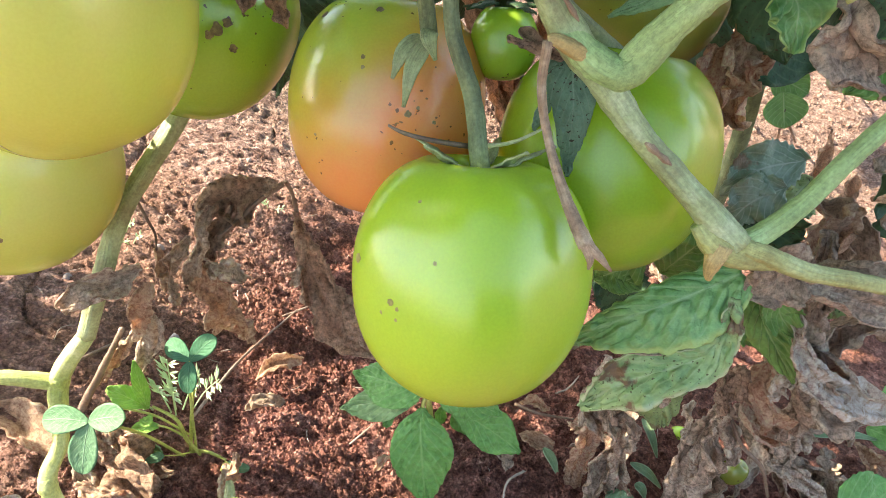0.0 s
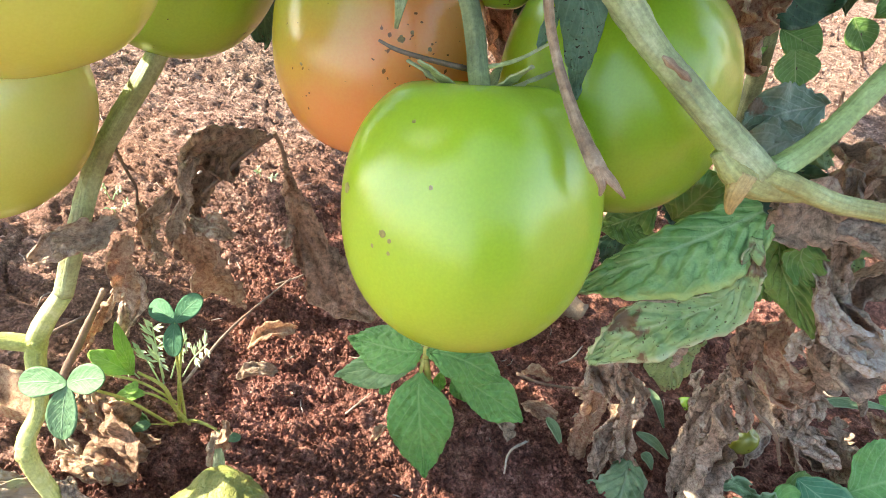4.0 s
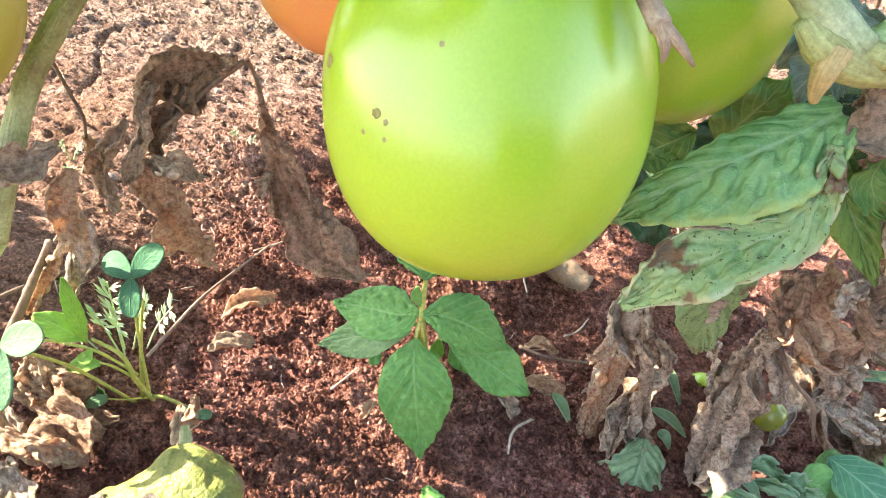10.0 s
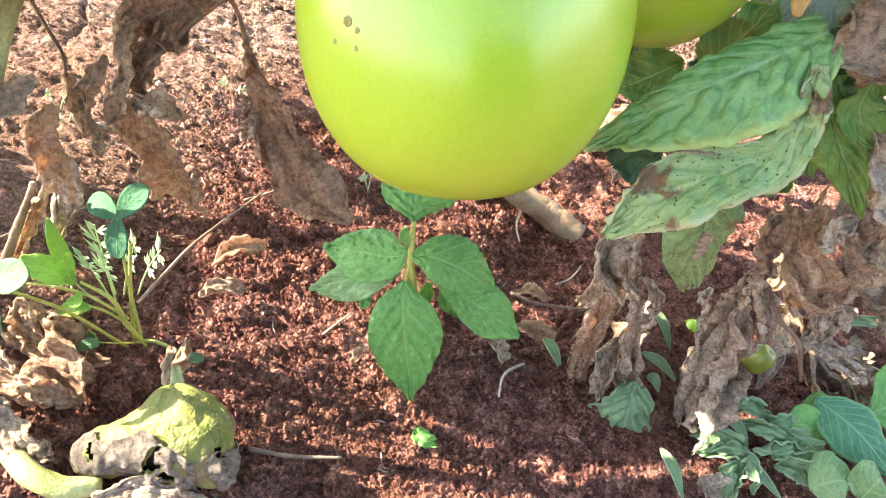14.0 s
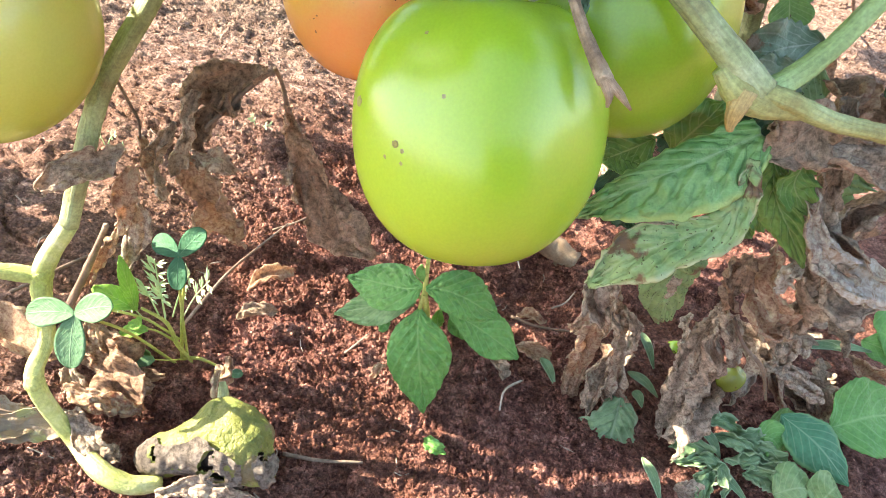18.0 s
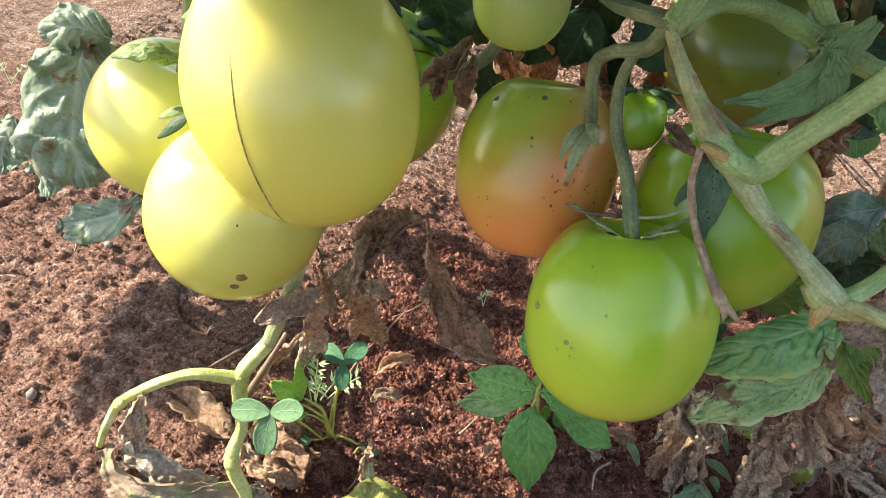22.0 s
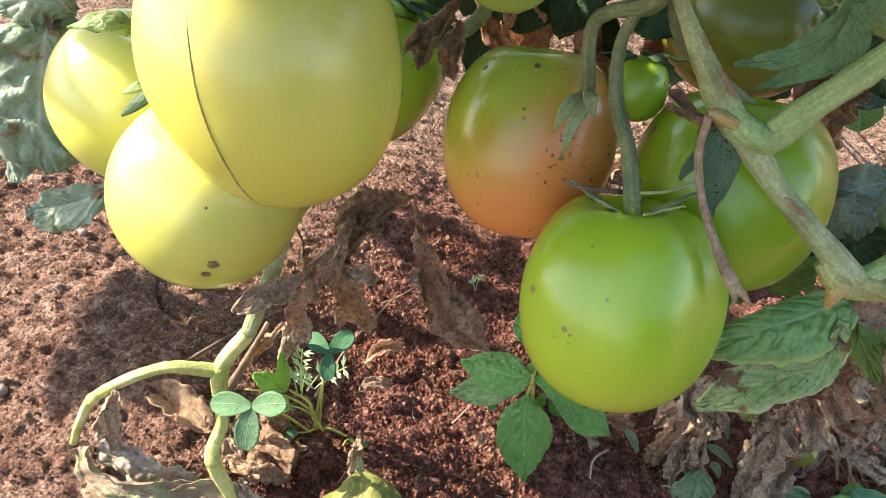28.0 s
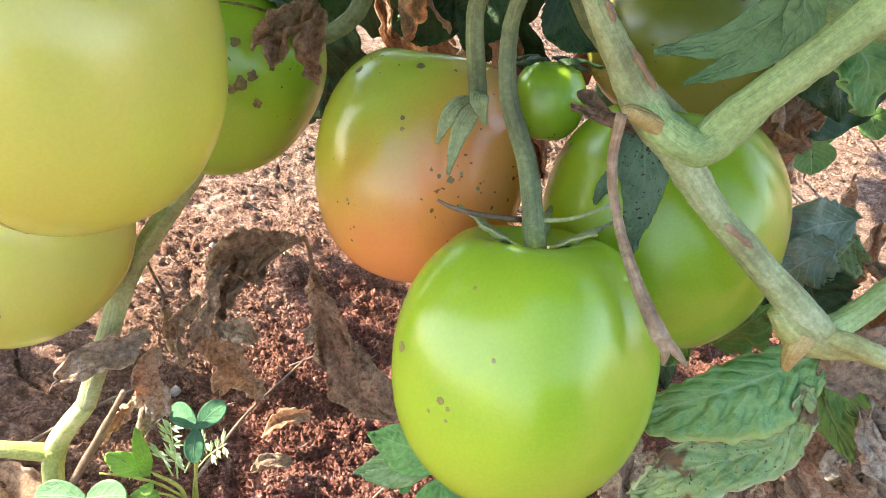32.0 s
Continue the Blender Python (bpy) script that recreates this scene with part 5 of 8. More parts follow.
blade("withered_leaf", vine, LEAF_DYING, [(-0.1420, 0.1610, 0.0477), (-0.1312, 0.1660, 0.0447), (-0.1181, 0.1690, 0.0417), (-0.1075, 0.1710, 0.0359)], [0.0021, 0.0058, 0.0064, 0.0022], [0.0021, 0.0063, 0.0069, 0.0022], (0.0, -0.6, 0.8), cup=(0.5, 0.5), roll=(0.4, 0.5), edge=0.55, wrinkle=0.001, wsize=0.007, rag=0.32, bend=0.5, pleat=0.4, wave=0.22, seed=505)
blade("withered_leaf", vine, LEAF_DYING, [(-0.1827, 0.1800, 0.0547), (-0.1746, 0.1700, 0.0513), (-0.1599, 0.1640, 0.0486), (-0.1402, 0.1630, 0.0472), (-0.1197, 0.1700, 0.0418)], [0.0042, 0.0078, 0.0088, 0.0083, 0.0027], [0.0042, 0.0084, 0.0088, 0.0078, 0.0027], [(-0.3, -0.75, 0.5), (0, -0.6, 0.8)], label='half-dead leaf still partly yellow-green', cup=(0.5, 0.5), roll=(0.9, 1.2), edge=0.55, wrinkle=0.002, wsize=0.007, rag=0.32, bend=0.5, pleat=0.6, wave=0.22, seed=94)
blade("withered_leaf", vine, DRY_TAN, [(-0.1568, 0.1860, 0.0908), (-0.1640, 0.1830, 0.0746), (-0.1656, 0.1800, 0.0527)], [0.0025, 0.0072, 0.0027], [0.0025, 0.0077, 0.0027], (0.2, -0.85, 0.4), cup=(0.5, 0.5), roll=(1.4, 1.6), edge=0.55, wrinkle=0.0022, wsize=0.008, rag=0.32, bend=0.5, pleat=1.0, wave=0.22, seed=95)

# ---- leaves of the plant ----
blade("leaf", plant, LEAF_VEINED, [(0.1023, 0.1780, 0.1797), (0.0924, 0.1755, 0.1751), (0.0823, 0.1740, 0.1698), (0.0710, 0.1750, 0.1615), (0.0591, 0.1780, 0.1485)], [0.0067, 0.0133, 0.0135, 0.0096, 0.0006], [0.0058, 0.0074, 0.0076, 0.0060, 0.0006], [(0.1, -0.55, 0.85), (0.0, -0.6, 0.8)], label='large puckered green leaf with a pale rolled edge', cup=(-0.1, -0.45), roll=(-0.4, -1.7), edge=0.78, bulge=0.1, nu=100, nv=55, wave=0.08, seed=31, veins=7, slant=2.2, teeth=0.06, nteeth=9, blister=0.0016, bsize=0.0042)
blade("leaf", plant, LEAF_CURLED, [(0.1000, 0.1720, 0.1756), (0.0989, 0.1690, 0.1664), (0.0952, 0.1670, 0.1578), (0.0861, 0.1660, 0.1521), (0.0746, 0.1660, 0.1452), (0.0659, 0.1680, 0.1313)], [0.0013, 0.0050, 0.0083, 0.0089, 0.0089, 0.0011], [0.0011, 0.0025, 0.0047, 0.0075, 0.0082, 0.0011], [(-0.4, -0.6, 0.7), (0.0, -0.5, 0.85), (0.05, -0.5, 0.85)], label='curled green leaf with browned rib and torn edge', cup=(0.55, 0.8), roll=(-1.3, 1.6), edge=0.62, bulge=0.12, nu=100, nv=55, wave=0.14, rag=0.16, seed=32, veins=7, slant=2.2, teeth=0.06, nteeth=9, blister=0.0016, bsize=0.0042)
blade("leaf", plant, DRY_TAN, [(0.0932, 0.1720, 0.1549), (0.0861, 0.1700, 0.1556), (0.0796, 0.1690, 0.1560), (0.0737, 0.1690, 0.1553)], [0.0004, 0.0011, 0.0010, 0.0004], [0.0004, 0.0008, 0.0011, 0.0004], (0, -0.5, 0.85), label='browned torn rib of the leaf', cup=(0.6, 0.6), wrinkle=0.0008, seed=33, nu=40, nv=15)
blade("leaf", plant, LEAF_SICK, [(0.1028, 0.1960, 0.1271), (0.1035, 0.1940, 0.1165), (0.1058, 0.1960, 0.1011), (0.1107, 0.2000, 0.0786)], [0.0061, 0.0110, 0.0127, 0.0037], [0.0061, 0.0094, 0.0117, 0.0037], (0.05, -0.85, 0.5), label='drooping green leaf speckled with blight', cup=(-0.3, -0.3), roll=(-0.6, 0.5), bulge=0.12, wave=0.1, seed=34, veins=7, slant=2.2, teeth=0.06, nteeth=9, blister=0.0006)
blade("leaf", plant, LEAF, [(0.1197, 0.1950, 0.1598), (0.1228, 0.1920, 0.1492), (0.1314, 0.1900, 0.1370), (0.1437, 0.1900, 0.1198)], [0.0027, 0.0061, 0.0058, 0.0008], [0.0035, 0.0069, 0.0064, 0.0008], [(0.4, -0.8, 0.3), (-0.3, -0.85, 0.4)], cup=(0.6, -0.6), roll=(1.2, -1.0), bulge=0.12, wave=0.2, seed=35, veins=7, slant=2.2, teeth=0.06, nteeth=9, blister=0.0006)
blade("leaf", plant, LEAF, [(0.0759, 0.2150, 0.1455), (0.0825, 0.2120, 0.1442), (0.0902, 0.2100, 0.1423)], [0.0015, 0.0076, 0.0015], [0.0015, 0.0060, 0.0015], (0, -0.6, 0.8), bulge=0.1, seed=36, veins=7, slant=2.2, teeth=0.06, nteeth=9, blister=0.0006)
leaf("leaf", plant, LEAF, [(0.1274, 0.1920, 0.1616), (0.1264, 0.1900, 0.1537), (0.1346, 0.1880, 0.1440)], 0.0065, (-0.1, -0.9, 0.2), nu=40, nv=21, cup=1.0, pucker=0.14, wave=0.3, teeth=0.15, seed=12)
leaf("leaf", plant, LEAF, [(0.1214, 0.2050, 0.1437), (0.1261, 0.2030, 0.1345), (0.1319, 0.2020, 0.1238)], 0.007, (0.1, -0.9, 0.3), nu=40, nv=21, cup=0.6, pucker=0.14, wave=0.2, teeth=0.15, seed=13)
leaf("leaf", plant, LEAF, [(0.0926, 0.2050, 0.1540), (0.0975, 0.2030, 0.1641), (0.1026, 0.2020, 0.1746)], 0.009, (0.1, -0.8, 0.5), nu=40, nv=21, cup=0.4, pucker=0.14, wave=0.2, teeth=0.15, seed=14)
leaf("leaf", plant, LEAF, [(0.0906, 0.2150, 0.1505), (0.0806, 0.2130, 0.1460), (0.0739, 0.2120, 0.1430)], 0.008, (0.1, -0.8, 0.5), nu=40, nv=21, cup=0.4, pucker=0.14, wave=0.2, teeth=0.15, seed=15)
withered("withered_leaf", plant, DRY_GREY, [(0.1410, 0.2000, 0.1406), (0.1536, 0.1950, 0.1238), (0.1794, 0.1930, 0.1019)], 0.014, (0.1, -0.9, 0.4), 27)
withered("withered_leaf", plant, DRY_TAN, [(0.1130, 0.1900, 0.1674), (0.1324, 0.1880, 0.1636), (0.1599, 0.1860, 0.1577)], 0.011, (0, -0.7, 0.7), 28)

blade("withered_leaf", plant, DRY_BROWN, [(0.0877, 0.2000, 0.1024), (0.0882, 0.2050, 0.0836), (0.0919, 0.2140, 0.0548), (0.0956, 0.2240, 0.0163), (0.0988, 0.2360, -0.0438)], [0.0033, 0.0076, 0.0100, 0.0098, 0.0031], [0.0033, 0.0079, 0.0114, 0.0115, 0.0038], [(-0.5, -0.8, 0.4), (-0.2, -0.7, 0.6)], label='crumpled brown dead leaf hanging to the soil', cup=(0.5, 0.5), roll=(1.8, 1.2), edge=0.55, wrinkle=0.0032, wsize=0.008, rag=0.32, bend=0.5, pleat=1.6, wave=0.22, seed=51)
blade("withered_leaf", plant, DRY_TAN, [(0.0898, 0.2040, 0.0873), (0.1003, 0.2120, 0.0591), (0.1097, 0.2200, 0.0222), (0.1172, 0.2260, -0.0146), (0.1243, 0.2300, -0.0469)], [0.0024, 0.0083, 0.0099, 0.0117, 0.0045], [0.0024, 0.0077, 0.0094, 0.0104, 0.0045], [(0.5, -0.8, 0.3), (0.1, -0.75, 0.6)], cup=(0.8, 0.6), roll=(1.5, 1.7), edge=0.55, wrinkle=0.0032, wsize=0.008, rag=0.32, bend=0.5, pleat=1.6, wave=0.22, seed=52)
blade("withered_leaf", plant, DRY_BROWN, [(0.0879, 0.2120, 0.0705), (0.0863, 0.2160, 0.0538), (0.0831, 0.2200, 0.0458)], [0.0021, 0.0045, 0.0016], [0.0021, 0.0062, 0.0016], (-0.2, -0.7, 0.6), cup=(0.5, 0.5), roll=(1.4, 1.6), edge=0.55, wrinkle=0.0032, wsize=0.008, rag=0.32, bend=0.5, pleat=1.6, wave=0.22, seed=53)
blade("withered_leaf", plant, DRY_GREY, [(0.0965, 0.2060, 0.0774), (0.1034, 0.2060, 0.0677), (0.1075, 0.2080, 0.0516), (0.1067, 0.2100, 0.0424)], [0.0021, 0.0049, 0.0044, 0.0015], [0.0021, 0.0043, 0.0044, 0.0015], (0.4, -0.8, 0.4), cup=(1.0, 1.0), roll=(1.4, 1.6), edge=0.55, wrinkle=0.0032, wsize=0.008, rag=0.32, bend=0.5, pleat=1.6, wave=0.22, seed=54)
blade("withered_leaf", plant, DRY_GREY, [(0.1490, 0.2260, 0.0606), (0.1456, 0.2240, 0.0417), (0.1431, 0.2220, 0.0208), (0.1438, 0.2200, -0.0090), (0.1459, 0.2160, -0.0495)], [0.0034, 0.0109, 0.0139, 0.0116, 0.0038], [0.0034, 0.0078, 0.0107, 0.0121, 0.0044], [(-0.5, -0.8, 0.4), (-0.2, -0.7, 0.6)], label='large grey-brown crumpled dead leaf', cup=(0.5, 0.5), roll=(1.6, 1.6), edge=0.55, wrinkle=0.0032, wsize=0.008, rag=0.32, bend=0.5, pleat=1.6, wave=0.22, seed=55, nu=80)
blade("withered_leaf", plant, DRY_GREY, [(0.1446, 0.2200, 0.0639), (0.1431, 0.2140, 0.0487), (0.1475, 0.2120, 0.0307), (0.1493, 0.2120, 0.0076), (0.1464, 0.2120, -0.0164)], [0.0033, 0.0087, 0.0103, 0.0128, 0.0054], [0.0033, 0.0093, 0.0138, 0.0167, 0.0046], [(0.5, -0.8, 0.3), (0.2, -0.7, 0.6)], label='folded grey dead leaf catching the light', cup=(0.3, 0.7), roll=(1.0, 1.8), edge=0.55, wrinkle=0.0032, wsize=0.008, rag=0.32, bend=0.5, pleat=1.6, wave=0.22, seed=56)
blade("withered_leaf", plant, DRY_TAN, [(0.1426, 0.2180, 0.0675), (0.1478, 0.2140, 0.0585), (0.1539, 0.2120, 0.0450), (0.1561, 0.2120, 0.0339)], [0.0028, 0.0073, 0.0071, 0.0017], [0.0028, 0.0067, 0.0063, 0.0017], (0.4, -0.85, 0.3), cup=(0.8, 0.8), roll=(1.4, 1.6), edge=0.55, wrinkle=0.0032, wsize=0.008, rag=0.32, bend=0.5, pleat=1.6, wave=0.22, seed=57)
blade("withered_leaf", plant, DRY_BROWN, [(0.1512, 0.2160, 0.0058), (0.1561, 0.2160, -0.0157), (0.1667, 0.2180, -0.0482)], [0.0045, 0.0082, 0.0038], [0.0045, 0.0088, 0.0038], (0.1, -0.8, 0.5), cup=(0.5, 0.5), roll=(1.4, 1.6), edge=0.55, wrinkle=0.0032, wsize=0.008, rag=0.32, bend=0.5, pleat=1.6, wave=0.22, seed=58)
blade("withered_leaf", plant, DRY_TAN, [(0.1791, 0.2140, 0.0804), (0.1719, 0.2120, 0.0738), (0.1698, 0.2120, 0.0602), (0.1742, 0.2140, 0.0415)], [0.0027, 0.0098, 0.0122, 0.0035], [0.0027, 0.0092, 0.0111, 0.0040], (-0.2, -0.75, 0.6), cup=(0.5, 0.5), roll=(1.4, 1.6), edge=0.55, wrinkle=0.0032, wsize=0.008, rag=0.32, bend=0.5, pleat=1.6, wave=0.22, seed=59)
blade("withered_leaf", plant, DRY_GREY, [(0.1728, 0.2120, 0.0352), (0.1828, 0.2100, 0.0311), (0.1939, 0.2100, 0.0220), (0.2091, 0.2120, 0.0097)], [0.0031, 0.0084, 0.0093, 0.0027], [0.0031, 0.0078, 0.0087, 0.0027], (0.1, -0.6, 0.75), cup=(0.5, 0.5), roll=(1.4, 1.6), edge=0.55, wrinkle=0.0032, wsize=0.008, rag=0.32, bend=0.5, pleat=1.6, wave=0.22, seed=60)
blade("withered_leaf", plant, DRY_GREY, [(0.1785, 0.2140, 0.0534), (0.1809, 0.2140, 0.0364), (0.1746, 0.2140, 0.0252)], [0.0029, 0.0072, 0.0024], [0.0029, 0.0078, 0.0024], (-0.2, -0.7, 0.6), cup=(0.9, 0.9), roll=(1.4, 1.6), edge=0.55, wrinkle=0.0032, wsize=0.008, rag=0.32, bend=0.5, pleat=1.6, wave=0.22, seed=61)
blade("withered_leaf", plant, DRY_DARK, [(0.1347, 0.2050, 0.1100), (0.1335, 0.2040, 0.1015), (0.1348, 0.2050, 0.0881), (0.1394, 0.2080, 0.0769)], [0.0038, 0.0105, 0.0089, 0.0021], [0.0038, 0.0092, 0.0085, 0.0021], (-0.1, -0.85, 0.4), cup=(0.5, 0.5), roll=(1.4, 1.6), edge=0.55, wrinkle=0.0032, wsize=0.008, rag=0.32, bend=0.5, pleat=1.6, wave=0.22, seed=62)
blade("withered_leaf", plant, DRY_PALE, [(0.1565, 0.2050, 0.1063), (0.1506, 0.2030, 0.1020), (0.1511, 0.2030, 0.0934)], [0.0023, 0.0072, 0.0024], [0.0023, 0.0066, 0.0024], (0.1, -0.8, 0.5), cup=(0.5, 0.5), roll=(1.4, 1.6), edge=0.55, wrinkle=0.0032, wsize=0.008, rag=0.32, bend=0.5, pleat=1.6, wave=0.22, seed=63)
blade("withered_leaf", plant, DRY_GREY, [(0.1362, 0.2000, 0.1776), (0.1402, 0.1960, 0.1549), (0.1471, 0.1940, 0.1303), (0.1671, 0.1960, 0.0975)], [0.0033, 0.0099, 0.0123, 0.0033], [0.0033, 0.0088, 0.0105, 0.0033], (-0.3, -0.85, 0.3), label='long grey dead leaf hanging beside the stem', cup=(0.5, 0.5), roll=(1.4, 1.6), edge=0.55, wrinkle=0.0032, wsize=0.008, rag=0.32, bend=0.5, pleat=1.6, wave=0.22, seed=64)
blade("withered_leaf", plant, DRY_GREY, [(0.1810, 0.2360, 0.0384), (0.1896, 0.2320, 0.0320), (0.2018, 0.2300, 0.0227)], [0.0057, 0.0167, 0.0043], [0.0057, 0.0143, 0.0043], (0.1, -0.7, 0.6), cup=(0.5, 0.5), roll=(1.4, 1.6), edge=0.55, wrinkle=0.0032, wsize=0.008, rag=0.32, bend=0.5, pleat=1.6, wave=0.22, seed=65)
stem([(0.1474, 0.2140, 0.0647), (0.1557, 0.2100, 0.0509), (0.1676, 0.2080, 0.0386), (0.1805, 0.2100, 0.0117)], [0.0008, 0.0008, 0.0010, 0.0007], STEM_DRY, "dry_stalk", n=18, seg=7)
leaf("withered_leaf", plant, DRY_TAN, [(0.1161, 0.1800, 0.1899), (0.1110, 0.1770, 0.1821), (0.1074, 0.1750, 0.1783), (0.1027, 0.1740, 0.1748)], 0.0115, (0.1, -0.8, 0.5), label="broad pale brown dead leaf", nu=60, nv=34, peak=0.45, tip=0.7, cup=0.5, wave=0.12, teeth=0.08, crumple=0.0015, cscale=70, crease=0.001, pleat=0.05, seed=431)
blade("withered_leaf", plant, DRY_PALE, [(0.1313, 0.1900, 0.1541), (0.1375, 0.1860, 0.1393), (0.1497, 0.1840, 0.1252), (0.1668, 0.1830, 0.1169), (0.1843, 0.1840, 0.1114)], [0.0021, 0.0053, 0.0082, 0.0092, 0.0033], [0.0021, 0.0057, 0.0091, 0.0088, 0.0028], [(-0.4, -0.8, 0.4), (0.0, -0.7, 0.7)], label='large pale folded dead leaf', cup=(0.5, 0.5), roll=(1.4, 1.6), edge=0.55, wrinkle=0.0026, wsize=0.008, rag=0.32, bend=0.5, pleat=0.9, wave=0.22, seed=201)
blade("withered_leaf", plant, DRY_TAN, [(0.1028, 0.1780, 0.1820), (0.1182, 0.1780, 0.1773), (0.1372, 0.1790, 0.1705), (0.1605, 0.1810, 0.1607)], [0.0015, 0.0058, 0.0072, 0.0041], [0.0015, 0.0051, 0.0060, 0.0037], (0.0, -0.75, 0.65), label='tan dead leaf lying along the stem', cup=(0.5, 0.5), roll=(1.4, 1.6), edge=0.55, wrinkle=0.0026, wsize=0.008, rag=0.32, bend=0.5, pleat=0.8, wave=0.22, seed=202)
blade("withered_leaf", plant, DRY_PALE, [(0.1111, 0.1900, 0.2436), (0.1101, 0.1890, 0.2374), (0.1116, 0.1900, 0.2287)], [0.0023, 0.0074, 0.0021], [0.0023, 0.0067, 0.0021], (0.0, -0.85, 0.5), label='grey shrivelled leaf close by', cup=(0.5, 0.5), roll=(1.4, 1.6), edge=0.55, wrinkle=0.0026, wsize=0.008, rag=0.32, bend=0.5, pleat=1.3, wave=0.22, seed=203)
blade("withered_leaf", vine, DRY_BROWN, [(-0.1233, 0.2060, 0.0389), (-0.1150, 0.2020, 0.0330), (-0.1046, 0.2000, 0.0293), (-0.0867, 0.1990, 0.0313)], [0.0024, 0.0081, 0.0085, 0.0020], [0.0024, 0.0073, 0.0077, 0.0020], (0.1, -0.6, 0.8), label='curled brown dead leaf on the soil', cup=(0.5, 0.5), roll=(1.4, 1.6), edge=0.55, wrinkle=0.0026, wsize=0.008, rag=0.32, bend=0.5, pleat=1.3, wave=0.22, seed=204)
blade("withered_leaf", vine, DRY_TAN, [(-0.1253, 0.1900, 0.0310), (-0.1176, 0.1870, 0.0198), (-0.1084, 0.1860, 0.0168), (-0.0961, 0.1870, 0.0194)], [0.0024, 0.0088, 0.0089, 0.0020], [0.0024, 0.0080, 0.0081, 0.0020], (0.1, -0.6, 0.8), label='curled tan dead leaf on the soil', cup=(0.5, 0.5), roll=(1.4, 1.6), edge=0.55, wrinkle=0.0026, wsize=0.008, rag=0.32, bend=0.5, pleat=1.3, wave=0.22, seed=205)
blade("withered_leaf", vine, DRY_BROWN, [(-0.1164, 0.2100, 0.0515), (-0.1151, 0.2060, 0.0425), (-0.1088, 0.2020, 0.0365)], [0.0020, 0.0072, 0.0024], [0.0020, 0.0080, 0.0024], (0.3, -0.8, 0.5), cup=(0.5, 0.5), roll=(1.4, 1.6), edge=0.55, wrinkle=0.0026, wsize=0.008, rag=0.32, bend=0.5, pleat=1.3, wave=0.22, seed=206)
# bluish sepals over the green fruit
blade("sepal", plant, SEPAL, [(0.0469, 0.1860, 0.2373), (0.0476, 0.1820, 0.2332), (0.0484, 0.1790, 0.2264), (0.0489, 0.1780, 0.2182), (0.0499, 0.1780, 0.2083)], [0.0043, 0.0058, 0.0051, 0.0032, 0.0004], [0.0050, 0.0068, 0.0048, 0.0029, 0.0004], (-0.05, -0.85, 0.5), label='broad fuzzy blue-green sepal', seed=31, cup=(-0.3, -0.3), blister=0.0007, bsize=0.0018, bulge=0.05, nu=50, nv=31, rag=0.08)
blade("sepal", plant, SEPAL, [(0.0516, 0.1820, 0.2361), (0.0543, 0.1800, 0.2332), (0.0577, 0.1790, 0.2295)], [0.0017, 0.0025, 0.0004], [0.0017, 0.0022, 0.0004], (0.1, -0.85, 0.5), seed=32, cup=(-0.3, -0.3), blister=0.0007, bsize=0.0018, bulge=0.05, nu=50, nv=31, rag=0.08)
blade("sepal", plant, SEPAL, [(0.0445, 0.1870, 0.2247), (0.0427, 0.1860, 0.2206), (0.0415, 0.1860, 0.2156)], [0.0011, 0.0016, 0.0004], [0.0011, 0.0016, 0.0004], (-0.3, -0.85, 0.4), seed=33, cup=(-0.3, -0.3), blister=0.0007, bsize=0.0018, bulge=0.05, nu=50, nv=31, rag=0.08)
blade("dry_sepal", plant, DRY_DARK, [(0.0332, 0.1900, 0.2370), (0.0369, 0.1870, 0.2370), (0.0411, 0.1840, 0.2366), (0.0455, 0.1830, 0.2360)], [0.0005, 0.0020, 0.0023, 0.0007], [0.0005, 0.0018, 0.0020, 0.0007], (0.0, -0.8, 0.6), label='shrivelled brown sepal', cup=(0.5, 0.5), roll=(1.4, 1.6), edge=0.55, wrinkle=0.0014, wsize=0.004, rag=0.32, bend=0.5, pleat=1.3, wave=0.22, seed=34, nu=36, nv=21)
leaf("sepal", plant, LEAF_SICK, [(-0.1279, 0.2430, 0.2233), (-0.1378, 0.2360, 0.2299), (-0.1507, 0.2340, 0.2275)], 0.0042, (0.0, -0.5, 0.85), nu=30, nv=15, peak=0.4, cup=-0.6, pucker=0.14, wave=0.15, seed=37)
leaf("sepal", plant, LEAF_SICK, [(-0.1260, 0.2320, 0.2101), (-0.1314, 0.2290, 0.2096), (-0.1365, 0.2280, 0.2073)], 0.0018, (0.0, -0.5, 0.85), nu=18, nv=9, peak=0.4, cup=-0.6, seed=38)
leaf("sepal", plant, LEAF_DARK_SHADED, [(-0.1268, 0.2320, 0.2069), (-0.1329, 0.2290, 0.2034), (-0.1392, 0.2280, 0.1981)], 0.0024, (0.0, -0.5, 0.85), nu=18, nv=9, peak=0.4, cup=-0.6, seed=39)
leaf("sepal", plant, LEAF, [(-0.0924, 0.2000, 0.2663), (-0.0985, 0.1960, 0.2656), (-0.1041, 0.1950, 0.2624)], 0.0020, (0.0, -0.5, 0.85), nu=18, nv=9, peak=0.4, cup=-0.6, seed=40)
leaf("sepal", plant, DRY_DARK, [(0.0372, 0.2050, 0.2328), (0.0400, 0.2000, 0.2321), (0.0443, 0.1970, 0.2300)], 0.0020, (0.1, -0.8, 0.6), nu=18, nv=11, peak=0.3, cup=0.8, crumple=0.001, seed=34)
stem([(0.0272, 0.1860, 0.2103), (0.0356, 0.1800, 0.2157), (0.0434, 0.1780, 0.2218)], [0.0006, 0.0005, 0.0003], STEM_SCAR, "sepal", n=10, seg=6)
